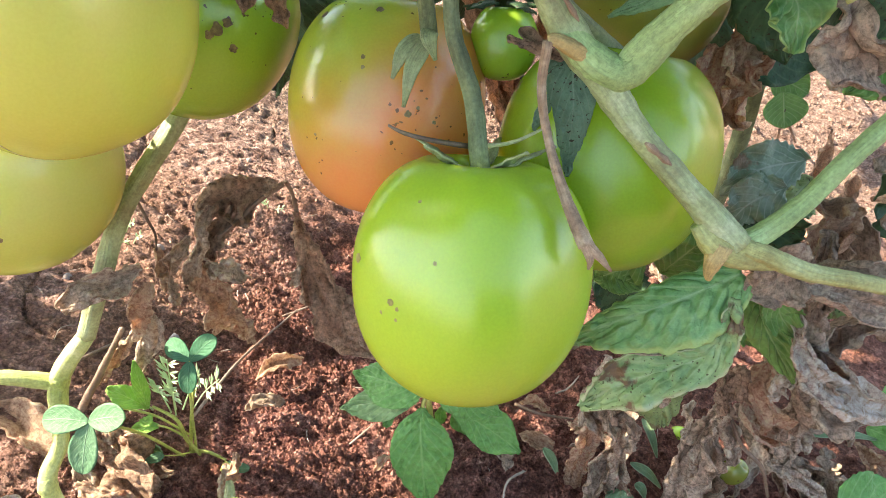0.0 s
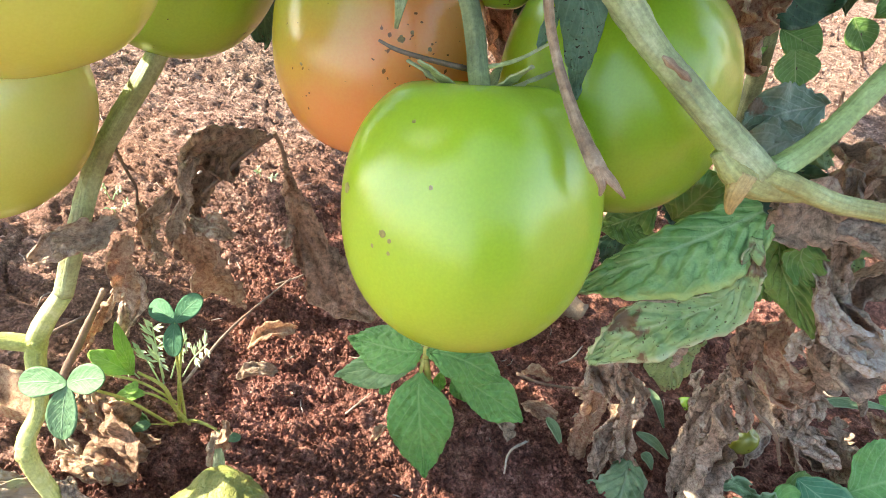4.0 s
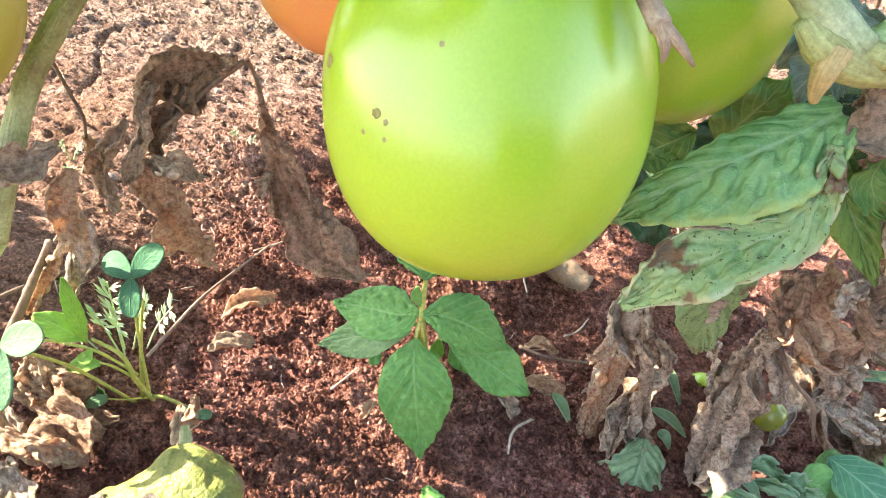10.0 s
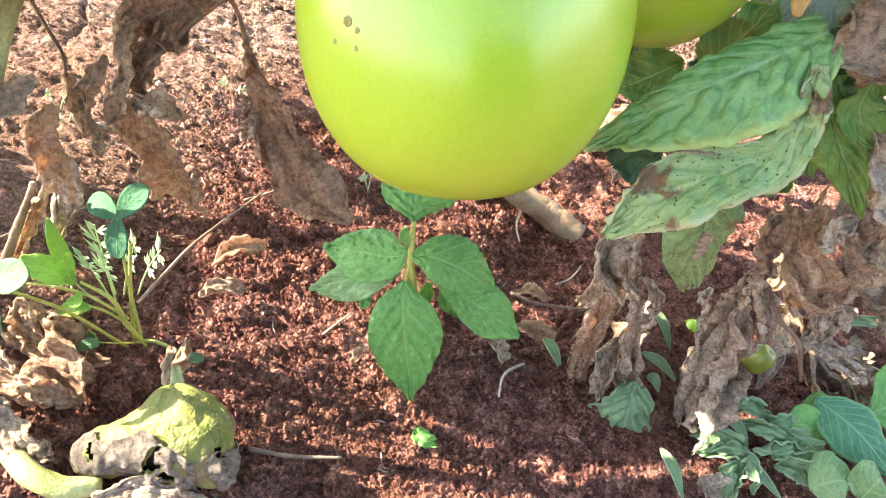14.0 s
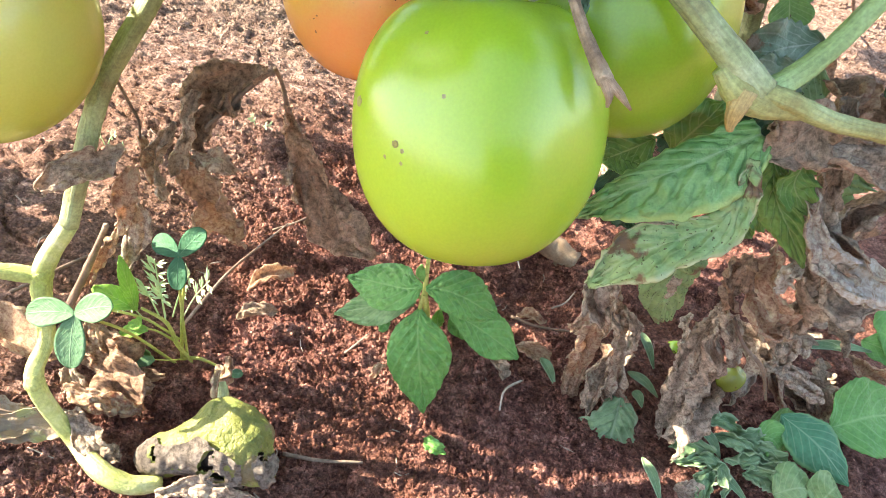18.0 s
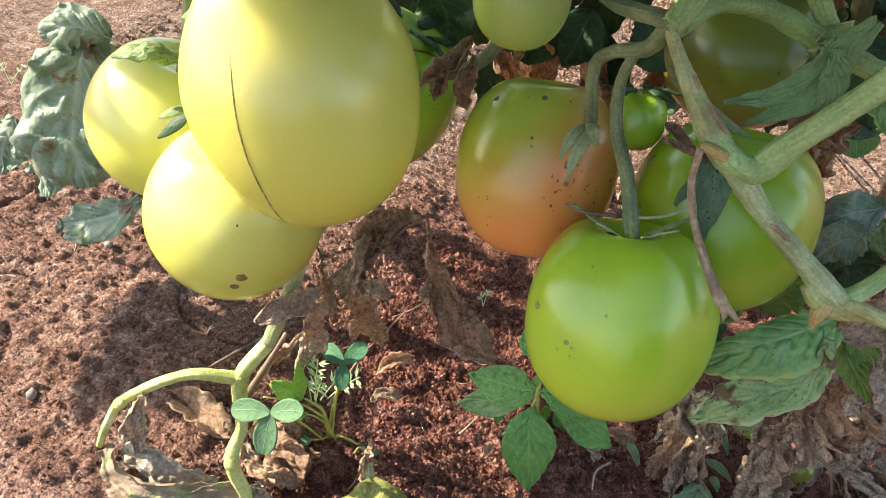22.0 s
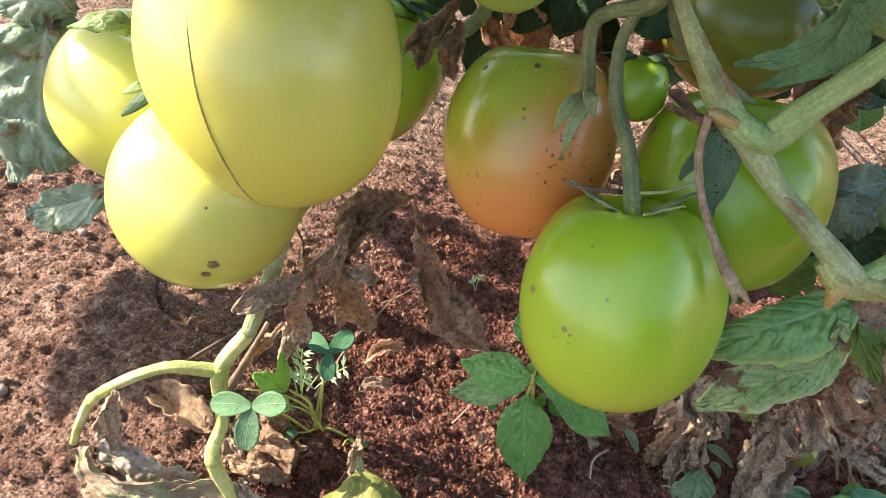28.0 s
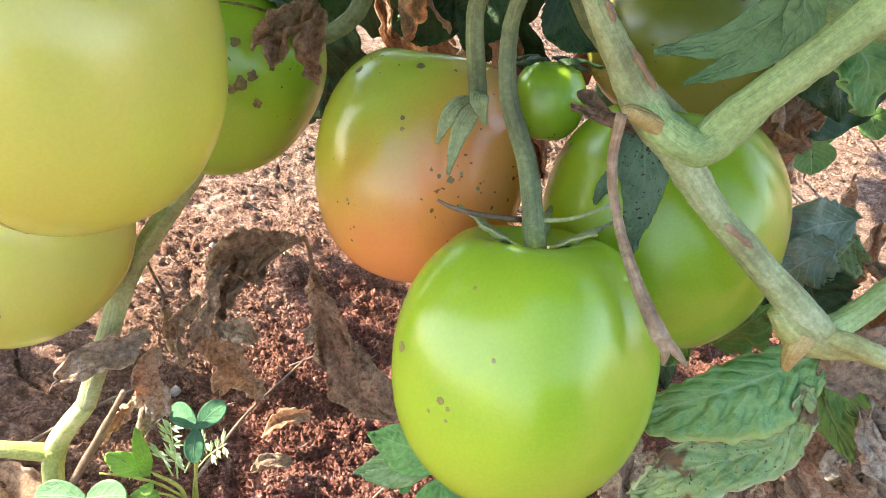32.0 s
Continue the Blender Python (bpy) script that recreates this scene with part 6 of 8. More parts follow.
stem([(0.0263, 0.1860, 0.2102), (0.0169, 0.1800, 0.2152), (0.0103, 0.1780, 0.2181), (0.0067, 0.1780, 0.2200)], [0.0007, 0.0006, 0.0005, 0.0003], STEM_DRY, "sepal", n=12, seg=6)

# upper stalks and leaf tissue beside the main stem
stem([(0.0312, 0.2000, 0.2665), (0.0463, 0.2150, 0.2680), (0.0629, 0.2180, 0.2643), (0.0855, 0.2150, 0.2547), (0.1012, 0.2120, 0.2499), (0.1261, 0.2150, 0.2470)], [0.0034, 0.0034, 0.0032, 0.0036, 0.003, 0.003])
stem([(0.0709, 0.2200, 0.2748), (0.0791, 0.2180, 0.2627), (0.0867, 0.2150, 0.2538)], [0.003, 0.0028, 0.003])
blade("leaf", plant, LEAF_SOFT, [(0.0830, 0.2000, 0.2714), (0.0773, 0.1970, 0.2646), (0.0704, 0.1950, 0.2569), (0.0613, 0.1940, 0.2509), (0.0483, 0.1940, 0.2478)], [0.0021, 0.0046, 0.0056, 0.0035, 0.0005], [0.0021, 0.0052, 0.0047, 0.0029, 0.0005], (0.0, -0.8, 0.55), label='pale green lobed leaf behind the branch', cup=(-0.2, 0.5), roll=(-0.8, 0.8), bulge=0.08, wave=0.15, seed=71, veins=7, slant=2.2, teeth=0.06, nteeth=9, blister=0.0006)
blade("leaf", plant, LEAF_SOFT, [(0.0770, 0.1950, 0.2598), (0.0713, 0.1930, 0.2529), (0.0650, 0.1920, 0.2478), (0.0552, 0.1920, 0.2424)], [0.0018, 0.0038, 0.0029, 0.0003], [0.0018, 0.0034, 0.0025, 0.0003], (0.0, -0.8, 0.55), cup=(0.3, 0.4), roll=(0.6, 0.8), bulge=0.08, wave=0.15, seed=72, veins=7, slant=2.2, teeth=0.06, nteeth=9, blister=0.0006)
blade("leaf", plant, LEAF_SOFT, [(0.0738, 0.1960, 0.2649), (0.0746, 0.1930, 0.2566), (0.0733, 0.1910, 0.2479)], [0.0015, 0.0046, 0.0006], [0.0015, 0.0040, 0.0006], (0.0, -0.85, 0.5), cup=(0.3, 0.3), roll=(0.5, 0.6), bulge=0.08, wave=0.1, seed=73, veins=7, slant=2.2, teeth=0.06, nteeth=9, blister=0.0006)
for k, (a, b, c, w, m) in enumerate((((0.1161, 0.2250, 0.2683), (0.1291, 0.2220, 0.2570), (0.1464, 0.2200, 0.2469), 0.016, LEAF), ((0.1095, 0.2350, 0.2391), (0.1173, 0.2320, 0.2321), (0.1194, 0.2300, 0.2192), 0.010, LEAF_VEINED), ((0.1357, 0.2150, 0.2317), (0.1363, 0.2130, 0.2238), (0.1288, 0.2120, 0.2167), 0.010, LEAF), ((0.0837, 0.2120, 0.2608), (0.0779, 0.2080, 0.2528), (0.0699, 0.2060, 0.2474), 0.007, LEAF_CURLED), ((0.0795, 0.2060, 0.2577), (0.0741, 0.2030, 0.2493), (0.0652, 0.2020, 0.2412), 0.005, LEAF_CURLED), ((0.0777, 0.2130, 0.2637), (0.0808, 0.2100, 0.2597), (0.0840, 0.2090, 0.2546), 0.006, LEAF_CURLED), ((0.1496, 0.2000, 0.2169), (0.1472, 0.1980, 0.2083), (0.1503, 0.1970, 0.1963), 0.009, LEAF_SICK))):
    leaf("leaf", plant, m, [a, b, c], w, (0.1 - 0.1 * (k % 3), -0.8, 0.5), nu=36, nv=21, cup=0.6, pucker=0.16, wave=0.22, teeth=0.2, nteeth=6, seed=520 + k)
for k, (a, b, c, w) in enumerate((((-0.0243, 0.2360, 0.2413), (-0.0320, 0.2260, 0.2336), (-0.0352, 0.2220, 0.2239), 0.0055), ((-0.0231, 0.2320, 0.2393), (-0.0262, 0.2260, 0.2319), (-0.0246, 0.2240, 0.2224), 0.005), ((-0.0251, 0.2360, 0.2392), (-0.0350, 0.2280, 0.2344), (-0.0412, 0.2240, 0.2299), 0.004))):
    withered("dry_sepal", plant, DRY_RUST, [a, b, c], w, (-0.2, -0.9, 0.3), 540 + k, "shrivelled brown sepal", 1.0, 0.004, nu=30, nv=18)
# behind: foliage with its shade put into a dark green, and dead leaves
withered("withered_leaf", plant, DRY_BROWN, [(0.1256, 0.2900, 0.2065), (0.1283, 0.2850, 0.1862), (0.1393, 0.2800, 0.1649)], 0.018, (-0.3, -0.9, 0.2), 41, "", 1.2)
withered("withered_leaf", plant, DRY_BROWN, [(0.1248, 0.3100, 0.1836), (0.1253, 0.3000, 0.1736), (0.1368, 0.2900, 0.1644)], 0.014, (0.2, -0.9, 0.2), 42, "", 1.2)
withered("withered_leaf", plant, DRY_BROWN, [(0.1345, 0.2700, 0.2048), (0.1220, 0.2680, 0.1971), (0.1190, 0.2650, 0.1816)], 0.012, (0.1, -0.9, 0.3), 43, "", 1.2)
leaf("leaf", plant, LEAF_DARK_SHADED, [(0.1388, 0.2700, 0.2330), (0.1305, 0.2650, 0.2200), (0.1366, 0.2620, 0.2008)], 0.017, (0.1, -0.9, 0.3), nu=30, nv=15, cup=-0.5, pucker=0.08, wave=0.1, teeth=0.2, seed=44)
leaf("leaf", plant, LEAF_DARK_SHADED, [(0.1505, 0.2400, 0.2521), (0.1506, 0.2380, 0.2378), (0.1451, 0.2360, 0.2197)], 0.016, (0.1, -0.9, 0.3), nu=30, nv=15, cup=-0.5, pucker=0.08, wave=0.1, teeth=0.2, seed=45)
leaf("leaf", plant, LEAF_DARK_SHADED, [(-0.0423, 0.2900, 0.2380), (-0.0347, 0.2850, 0.2242), (-0.0363, 0.2800, 0.2092)], 0.014, (-0.2, -0.9, 0.3), nu=30, nv=15, cup=0.6, pucker=0.08, wave=0.1, teeth=0.2, seed=46)
leaf("leaf", plant, LEAF_DARK_SHADED, [(-0.0015, 0.3000, 0.2215), (0.0047, 0.2950, 0.2141), (0.0125, 0.2900, 0.2106)], 0.013, (-0.2, -0.9, 0.3), nu=30, nv=15, cup=0.6, pucker=0.08, wave=0.1, teeth=0.2, seed=47)
leaf("leaf", plant, LEAF_DARK_SHADED, [(0.0246, 0.3000, 0.2267), (0.0199, 0.2950, 0.2149), (0.0149, 0.2900, 0.2048)], 0.012, (-0.2, -0.9, 0.3), nu=30, nv=15, cup=0.6, pucker=0.08, wave=0.1, teeth=0.2, seed=48)
leaf("leaf", plant, LEAF_DARK_SHADED, [(0.0434, 0.2900, 0.2308), (0.0504, 0.2850, 0.2185), (0.0583, 0.2800, 0.2114)], 0.012, (0.2, -0.9, 0.3), nu=30, nv=15, cup=0.6, pucker=0.08, wave=0.1, teeth=0.2, seed=49)
leaf("leaf", plant, LEAF_DARK_SHADED, [(0.0694, 0.3300, 0.2150), (0.1018, 0.3400, 0.2012), (0.1436, 0.3500, 0.1989)], 0.022, (0.0, -0.9, 0.3), nu=30, nv=15, cup=0.6, pucker=0.08, wave=0.1, seed=50)
leaf("leaf", plant, LEAF_DARK_SHADED, [(0.1349, 0.3000, 0.1932), (0.1543, 0.3000, 0.1888), (0.1747, 0.3000, 0.1931)], 0.014, (0.0, -0.9, 0.3), nu=30, nv=15, cup=0.6, pucker=0.08, wave=0.1, seed=51)
leaf("leaf", plant, LEAF_BLUE, [(0.1574, 0.2600, 0.1643), (0.1383, 0.2550, 0.1619), (0.1264, 0.2520, 0.1518)], 0.010, (0.0, -0.8, 0.6), nu=30, nv=15, cup=0.5, pucker=0.12, wave=0.2, teeth=0.3, seed=52)
leaf("leaf", plant, LEAF_BLUE, [(0.1485, 0.2500, 0.1583), (0.1364, 0.2470, 0.1532), (0.1296, 0.2450, 0.1441)], 0.010, (0.0, -0.8, 0.6), nu=30, nv=15, cup=0.5, pucker=0.12, wave=0.2, teeth=0.3, seed=53)
withered("withered_leaf", plant, DRY_GREY, [(0.1035, 0.1860, 0.2508), (0.1065, 0.1840, 0.2394), (0.1184, 0.1830, 0.2271)], 0.011, (0.1, -0.9, 0.3), 54, "", 0.8)
stem([(0.0970, 0.1760, 0.2548), (0.1002, 0.1750, 0.2586), (0.1014, 0.1740, 0.2649), (0.0989, 0.1740, 0.2709), (0.0935, 0.1750, 0.2767), (0.0885, 0.1770, 0.2804)], [0.0011, 0.0012, 0.0013, 0.0014, 0.0014, 0.0014], STEM_PALE, "leaf_stalk", label="hooked pale leaf stalk")
for k, (a, b, c, w, m) in enumerate((((0.1649, 0.2350, 0.1839), (0.1799, 0.2300, 0.1675), (0.1973, 0.2280, 0.1437), 0.016, DRY_GREY), ((0.1534, 0.2400, 0.1570), (0.1651, 0.2350, 0.1487), (0.1827, 0.2320, 0.1351), 0.015, DRY_GREY), ((0.1827, 0.2100, 0.1324), (0.1640, 0.2050, 0.1365), (0.1544, 0.2000, 0.1189), 0.012, DRY_TAN), ((0.1593, 0.2000, 0.1193), (0.1670, 0.1950, 0.1020), (0.1874, 0.1930, 0.1064), 0.012, DRY_GREY), ((0.1517, 0.2150, 0.1045), (0.1505, 0.2100, 0.0803), (0.1626, 0.2080, 0.0603), 0.012, DRY_BROWN), ((0.1647, 0.2000, 0.1524), (0.1849, 0.2000, 0.1437), (0.2086, 0.2000, 0.1310), 0.013, DRY_TAN), ((0.2090, 0.2578, -0.0276), (0.2324, 0.2521, -0.0362), (0.2688, 0.2569, -0.0475), 0.013, DRY_GREY), ((0.2742, 0.2787, -0.0401), (0.2934, 0.2620, -0.0467), (0.3172, 0.2554, -0.0546), 0.013, DRY_BROWN), ((0.2082, 0.2521, -0.0170), (0.2366, 0.2501, -0.0317), (0.2565, 0.2424, -0.0394), 0.014, DRY_GREY), ((0.1572, 0.2150, 0.1143), (0.1647, 0.2120, 0.0887), (0.1792, 0.2100, 0.0692), 0.014, DRY_GREY), ((0.1655, 0.2250, 0.0584), (0.2089, 0.2672, -0.0183), (0.2080, 0.2289, -0.0251), 0.012, DRY_BROWN), ((0.1623, 0.2300, 0.1692), (0.1588, 0.2280, 0.1555), (0.1533, 0.2260, 0.1405), 0.011, DRY_BROWN), ((0.1060, 0.2050, 0.1120), (0.1050, 0.2030, 0.1025), (0.1031, 0.2020, 0.0963), 0.007, DRY_GREY), ((0.0923, 0.2050, 0.1002), (0.0874, 0.2030, 0.0899), (0.0870, 0.2020, 0.0751), 0.012, DRY_TAN))):
    withered("withered_leaf", plant, m, [a, b, c], w, (0.1 - 0.2 * (k % 3), -0.85, 0.4), 60 + k, "", 1.2 + 0.3 * (k % 3))

for k, (a, b, c, w, m) in enumerate((((0.1174, 0.2940, 0.0072), (0.1115, 0.2719, -0.0098), (0.0985, 0.2500, -0.0173), 0.014, DRY_TAN), ((0.1280, 0.2662, -0.0027), (0.1151, 0.2367, -0.0077), (0.1033, 0.2181, -0.0158), 0.016, DRY_TAN), ((0.1695, 0.2812, -0.0121), (0.1564, 0.2584, -0.0178), (0.1440, 0.2379, -0.0217), 0.010, DRY_TAN), ((0.1722, 0.2559, -0.0056), (0.1561, 0.2292, -0.0134), (0.1383, 0.2076, -0.0161), 0.016, DRY_GREY), ((0.1940, 0.2787, -0.0065), (0.1954, 0.2572, -0.0150), (0.1815, 0.2347, -0.0207), 0.014, DRY_GREY), ((0.2357, 0.2872, -0.0146), (0.2186, 0.2613, -0.0195), (0.2261, 0.2415, -0.0293), 0.016, DRY_GREY), ((0.2460, 0.2659, -0.0246), (0.2346, 0.2463, -0.0311), (0.2517, 0.2383, -0.0383), 0.014, DRY_TAN), ((0.2501, 0.3062, -0.0085), (0.2561, 0.2827, -0.0176), (0.2582, 0.2602, -0.0261), 0.018, DRY_GREY), ((0.2192, 0.3063, 0.0068), (0.2115, 0.2933, -0.0008), (0.1989, 0.2757, -0.0072), 0.013, DRY_BROWN), ((0.1562, 0.2297, -0.0054), (0.1442, 0.2129, -0.0067), (0.1385, 0.1975, -0.0173), 0.012, DRY_GREY), ((0.1155, 0.2489, 0.0012), (0.1201, 0.2325, -0.0104), (0.1253, 0.2233, -0.0187), 0.012, DRY_BROWN))):
    withered("withered_leaf", plant, m, [a, b, c], w, (0.2 - 0.2 * (k % 3), -0.75, 0.55), 120 + k, "", 1.5 + 0.4 * (k % 3), 0.009)

# gap-filling leaves, most in the green darkened to stand for shade
for k, (a, b, c, w, m) in enumerate((((0.1390, 0.2700, 0.1290), (0.1453, 0.2650, 0.1235), (0.1516, 0.2600, 0.1134), 0.014, LEAF_DARK_SHADED), ((0.1487, 0.2600, 0.1387), (0.1554, 0.2550, 0.1276), (0.1627, 0.2500, 0.1112), 0.014, LEAF_DARK_SHADED), ((0.1337, 0.2800, 0.1190), (0.1325, 0.2750, 0.1056), (0.1322, 0.2700, 0.0887), 0.016, LEAF_DARK_SHADED), ((0.1347, 0.2400, 0.1079), (0.1422, 0.2370, 0.1011), (0.1517, 0.2350, 0.0906), 0.012, LEAF), ((0.1007, 0.2700, 0.1002), (0.1053, 0.2650, 0.0861), (0.1142, 0.2620, 0.0665), 0.013, LEAF_DARK_SHADED), ((0.1694, 0.2700, 0.1494), (0.1618, 0.2650, 0.1424), (0.1542, 0.2600, 0.1353), 0.010, LEAF_SICK), ((0.1820, 0.2400, 0.1309), (0.1758, 0.2350, 0.1215), (0.1768, 0.2320, 0.1073), 0.012, LEAF_SICK))):
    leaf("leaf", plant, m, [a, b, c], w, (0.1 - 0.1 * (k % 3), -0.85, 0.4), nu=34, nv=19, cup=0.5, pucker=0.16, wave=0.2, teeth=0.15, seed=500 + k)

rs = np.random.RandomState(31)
# filler behind the fruit: green leaves coloured as if shaded, dead ones between
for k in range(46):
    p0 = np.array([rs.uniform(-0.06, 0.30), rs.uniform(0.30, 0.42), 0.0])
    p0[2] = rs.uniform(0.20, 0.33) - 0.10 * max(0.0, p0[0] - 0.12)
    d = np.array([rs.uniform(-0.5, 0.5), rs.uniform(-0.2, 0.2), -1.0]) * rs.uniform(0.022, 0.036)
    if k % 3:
        leaf("leaf", plant, LEAF_DARK_SHADED, [(p0 - d).tolist(), (p0 + np.array([0, -0.006, 0])).tolist(), (p0 + d).tolist()], rs.uniform(0.012, 0.018), (rs.uniform(-0.3, 0.3), -0.9, 0.3), nu=28, nv=15, cup=0.5, pucker=0.14, wave=0.2, teeth=0.2, nteeth=7, seed=600 + k)
    else:
        withered("withered_leaf", plant, DRY_BROWN, [(p0 - d).tolist(), (p0 + np.array([0, -0.006, 0])).tolist(), (p0 + d * 1.2).tolist()], rs.uniform(0.010, 0.014), (rs.uniform(-0.3, 0.3), -0.9, 0.3), 600 + k, "", 1.4, nu=40, nv=24)
for k in range(64):
    if k < 24:
        p0 = np.array([rs.uniform(-0.06, 0.10), rs.uniform(0.32, 0.40), 0.0])
        p0[2] = rs.uniform(0.13, 0.24)
    else:
        p0 = np.array([rs.uniform(0.10, 0.36), rs.uniform(0.36, 0.46), 0.0])
        p0[2] = rs.uniform(0.04, 0.24) - 0.15 * max(0.0, p0[0] - 0.2)
        if 0.16 < p0[0] < 0.27 and p0[2] < 0.15:
            p0[2] += 0.12
    d = np.array([rs.uniform(-0.5, 0.5), rs.uniform(-0.2, 0.2), -1.0]) * rs.uniform(0.022, 0.036)
    if k % 2:
        leaf("leaf", plant, LEAF_DARK_SHADED, [(p0 - d).tolist(), (p0 + np.array([0, -0.006, 0])).tolist(), (p0 + d).tolist()], rs.uniform(0.012, 0.018), (rs.uniform(-0.3, 0.3), -0.9, 0.3), nu=28, nv=15, cup=0.5, pucker=0.14, wave=0.2, teeth=0.2, nteeth=7, seed=1100 + k)
    else:
        withered("withered_leaf", plant, DRY_RUST, [(p0 - d).tolist(), (p0 + np.array([0, -0.006, 0])).tolist(), (p0 + d * 1.2).tolist()], rs.uniform(0.010, 0.014), (rs.uniform(-0.3, 0.3), -0.9, 0.3), 1100 + k, "", 1.4, nu=36, nv=22)
# leaves added above the view over the far soil, to shade it
for k in range(40):
    p0 = np.array([-0.12 + 0.085 * (k % 8) + rs.uniform(-0.02, 0.02), 0.58 + 0.085 * (k // 8) + rs.uniform(-0.02, 0.02), rs.uniform(0.42, 0.5)])
    a = rs.uniform(0, 6.28)
    d = np.array([math.cos(a), math.sin(a), rs.uniform(-0.1, 0.1)]) * 0.06
    leaf("leaf", plant, LEAF, [(p0 - d).tolist(), (p0 + np.array([0, 0, 0.01])).tolist(), (p0 + d).tolist()], rs.uniform(0.035, 0.045), (0.1, -0.1, 1), nu=20, nv=11, cup=-0.4, wave=0.1, teeth=0.3, nteeth=7, seed=700 + k)

# upper foliage out of view, added to shade the fruit and soil
rs = np.random.RandomState(77)
for k in range(63):
    i, j = k % 9, k // 9
    x, y, z = -0.150 + 0.050 * i + rs.uniform(-0.008, 0.008), 0.185 + 0.055 * j + rs.uniform(-0.01, 0.01), rs.uniform(0.395, 0.445)
    a = rs.uniform(0, 6.28)
    if i == 0:
        a = 1.57 + rs.uniform(-0.3, 0.3)
    ln = rs.uniform(0.075, 0.11)
    d = np.array([math.cos(a), math.sin(a), rs.uniform(-0.2, 0.1)])
    p0 = np.array([x, y, z])
    leaf("leaf", plant, LEAF, [(p0 - d * ln / 2).tolist(), (p0 + np.array([0, 0, 0.008])).tolist(), (p0 + d * ln / 2).tolist()], rs.uniform(0.022, 0.03), (0.1, -0.1, 1), nu=22, nv=11, cup=-0.5, pucker=0.06, wave=0.1, teeth=0.3, nteeth=7, seed=100 + k)
for k in range(34):
    if k < 18:
        x, y, z = -0.125 + 0.036 * (k % 6) + rs.uniform(-0.008, 0.008), 0.205 + 0.05 * (k // 6) + rs.uniform(-0.01, 0.01), rs.uniform(0.375, 0.385)
    else:
        x, y, z = -0.225 + 0.030 * ((k - 18) % 3) + rs.uniform(-0.008, 0.008), 0.37 + 0.045 * ((k - 18) // 3) + rs.uniform(-0.01, 0.01), rs.uniform(0.40, 0.44)
    a = rs.uniform(0, 6.28)
    d = np.array([math.cos(a), math.sin(a), rs.uniform(-0.1, 0.1)])
    p0 = np.array([x, y, z])
    leaf("leaf", plant, LEAF, [(p0 - d * 0.038).tolist(), (p0 + np.array([0, 0, 0.006])).tolist(), (p0 + d * 0.038).tolist()], rs.uniform(0.018, 0.025), (0.1, -0.1, 1), nu=22, nv=11, cup=-0.4, pucker=0.06, wave=0.1, teeth=0.3, nteeth=7, seed=400 + k)
for k in range(84):
    x, y = -0.080 + 0.022 * (k % 12) + rs.uniform(-0.005, 0.005), 0.160 + 0.024 * (k // 12) + rs.uniform(-0.004, 0.004)
    if y > 0.215:
        x -= 0.10
    elif y > 0.178:
        x += 0.008
    z = rs.uniform(0.300, 0.330)
    a = rs.uniform(0, 6.28)
    if k % 12 == 0:
        a = 1.57 + rs.uniform(-0.3, 0.3)
    d = np.array([math.cos(a), math.sin(a), rs.uniform(-0.1, 0.1)])
    p0 = np.array([x, y, z])
    leaf("leaf", plant, LEAF, [(p0 - d * 0.024).tolist(), (p0 + np.array([0, 0, 0.004])).tolist(), (p0 + d * 0.024).tolist()], rs.uniform(0.012, 0.017), (0.1, -0.1, 1), nu=20, nv=11, cup=-0.4, pucker=0.06, wave=0.1, teeth=0.3, nteeth=7, seed=900 + k)
for k in range(35):
    p0 = np.array([-0.195 + 0.024 * (k % 7) + rs.uniform(-0.004, 0.004), 0.112 + 0.0120 * (k // 7), rs.uniform(0.322, 0.345)])
    d = np.array([1.0, rs.uniform(-0.25, 0.25), rs.uniform(-0.1, 0.1)])
    leaf("leaf", plant, LEAF, [(p0 - d * 0.022).tolist(), (p0 + np.array([0, 0, 0.003])).tolist(), (p0 + d * 0.022).tolist()], rs.uniform(0.009, 0.012), (0.1, -0.1, 1), nu=20, nv=11, cup=-0.3, pucker=0.06, wave=0.1, teeth=0.3, nteeth=7, seed=960 + k)
# more unseen leaves off to the left, placed to dapple the soil
for k in range(36):
    if k % 6 < 3 and k < 15:
        continue
    p0 = np.array([-0.44 + 0.036 * (k % 6) + rs.uniform(-0.008, 0.008), 0.34 + 0.030 * (k // 6) + rs.uniform(-0.006, 0.006), rs.uniform(0.31, 0.345)])
    a = rs.uniform(0, 6.28)
    d = np.array([math.cos(a), math.sin(a), rs.uniform(-0.1, 0.1)])
    leaf("leaf", plant, LEAF, [(p0 - d * 0.024).tolist(), (p0 + np.array([0, 0, 0.004])).tolist(), (p0 + d * 0.024).tolist()], rs.uniform(0.012, 0.016), (0.1, -0.1, 1), nu=20, nv=11, cup=-0.4, pucker=0.06, wave=0.1, teeth=0.3, nteeth=7, seed=1000 + k)
# single unseen leaves set on the sun's path to keep fruits shaded
leaf("leaf", plant, LEAF, [(-0.112, 0.2050, 0.330), (-0.108, 0.2160, 0.331), (-0.104, 0.2290, 0.330)], 0.0150, (0, 0, 1), nu=24, nv=9, peak=0.5, tip=0.5, cup=-0.1, seed=1062)
leaf("leaf", plant, LEAF, [(-0.5959, 0.2574, 0.6824), (-0.5639, 0.2574, 0.6834), (-0.5189, 0.2584, 0.6824)], 0.0060, (0, 0, 1), nu=24, nv=9, peak=0.5, tip=0.5, cup=-0.1, seed=1060)
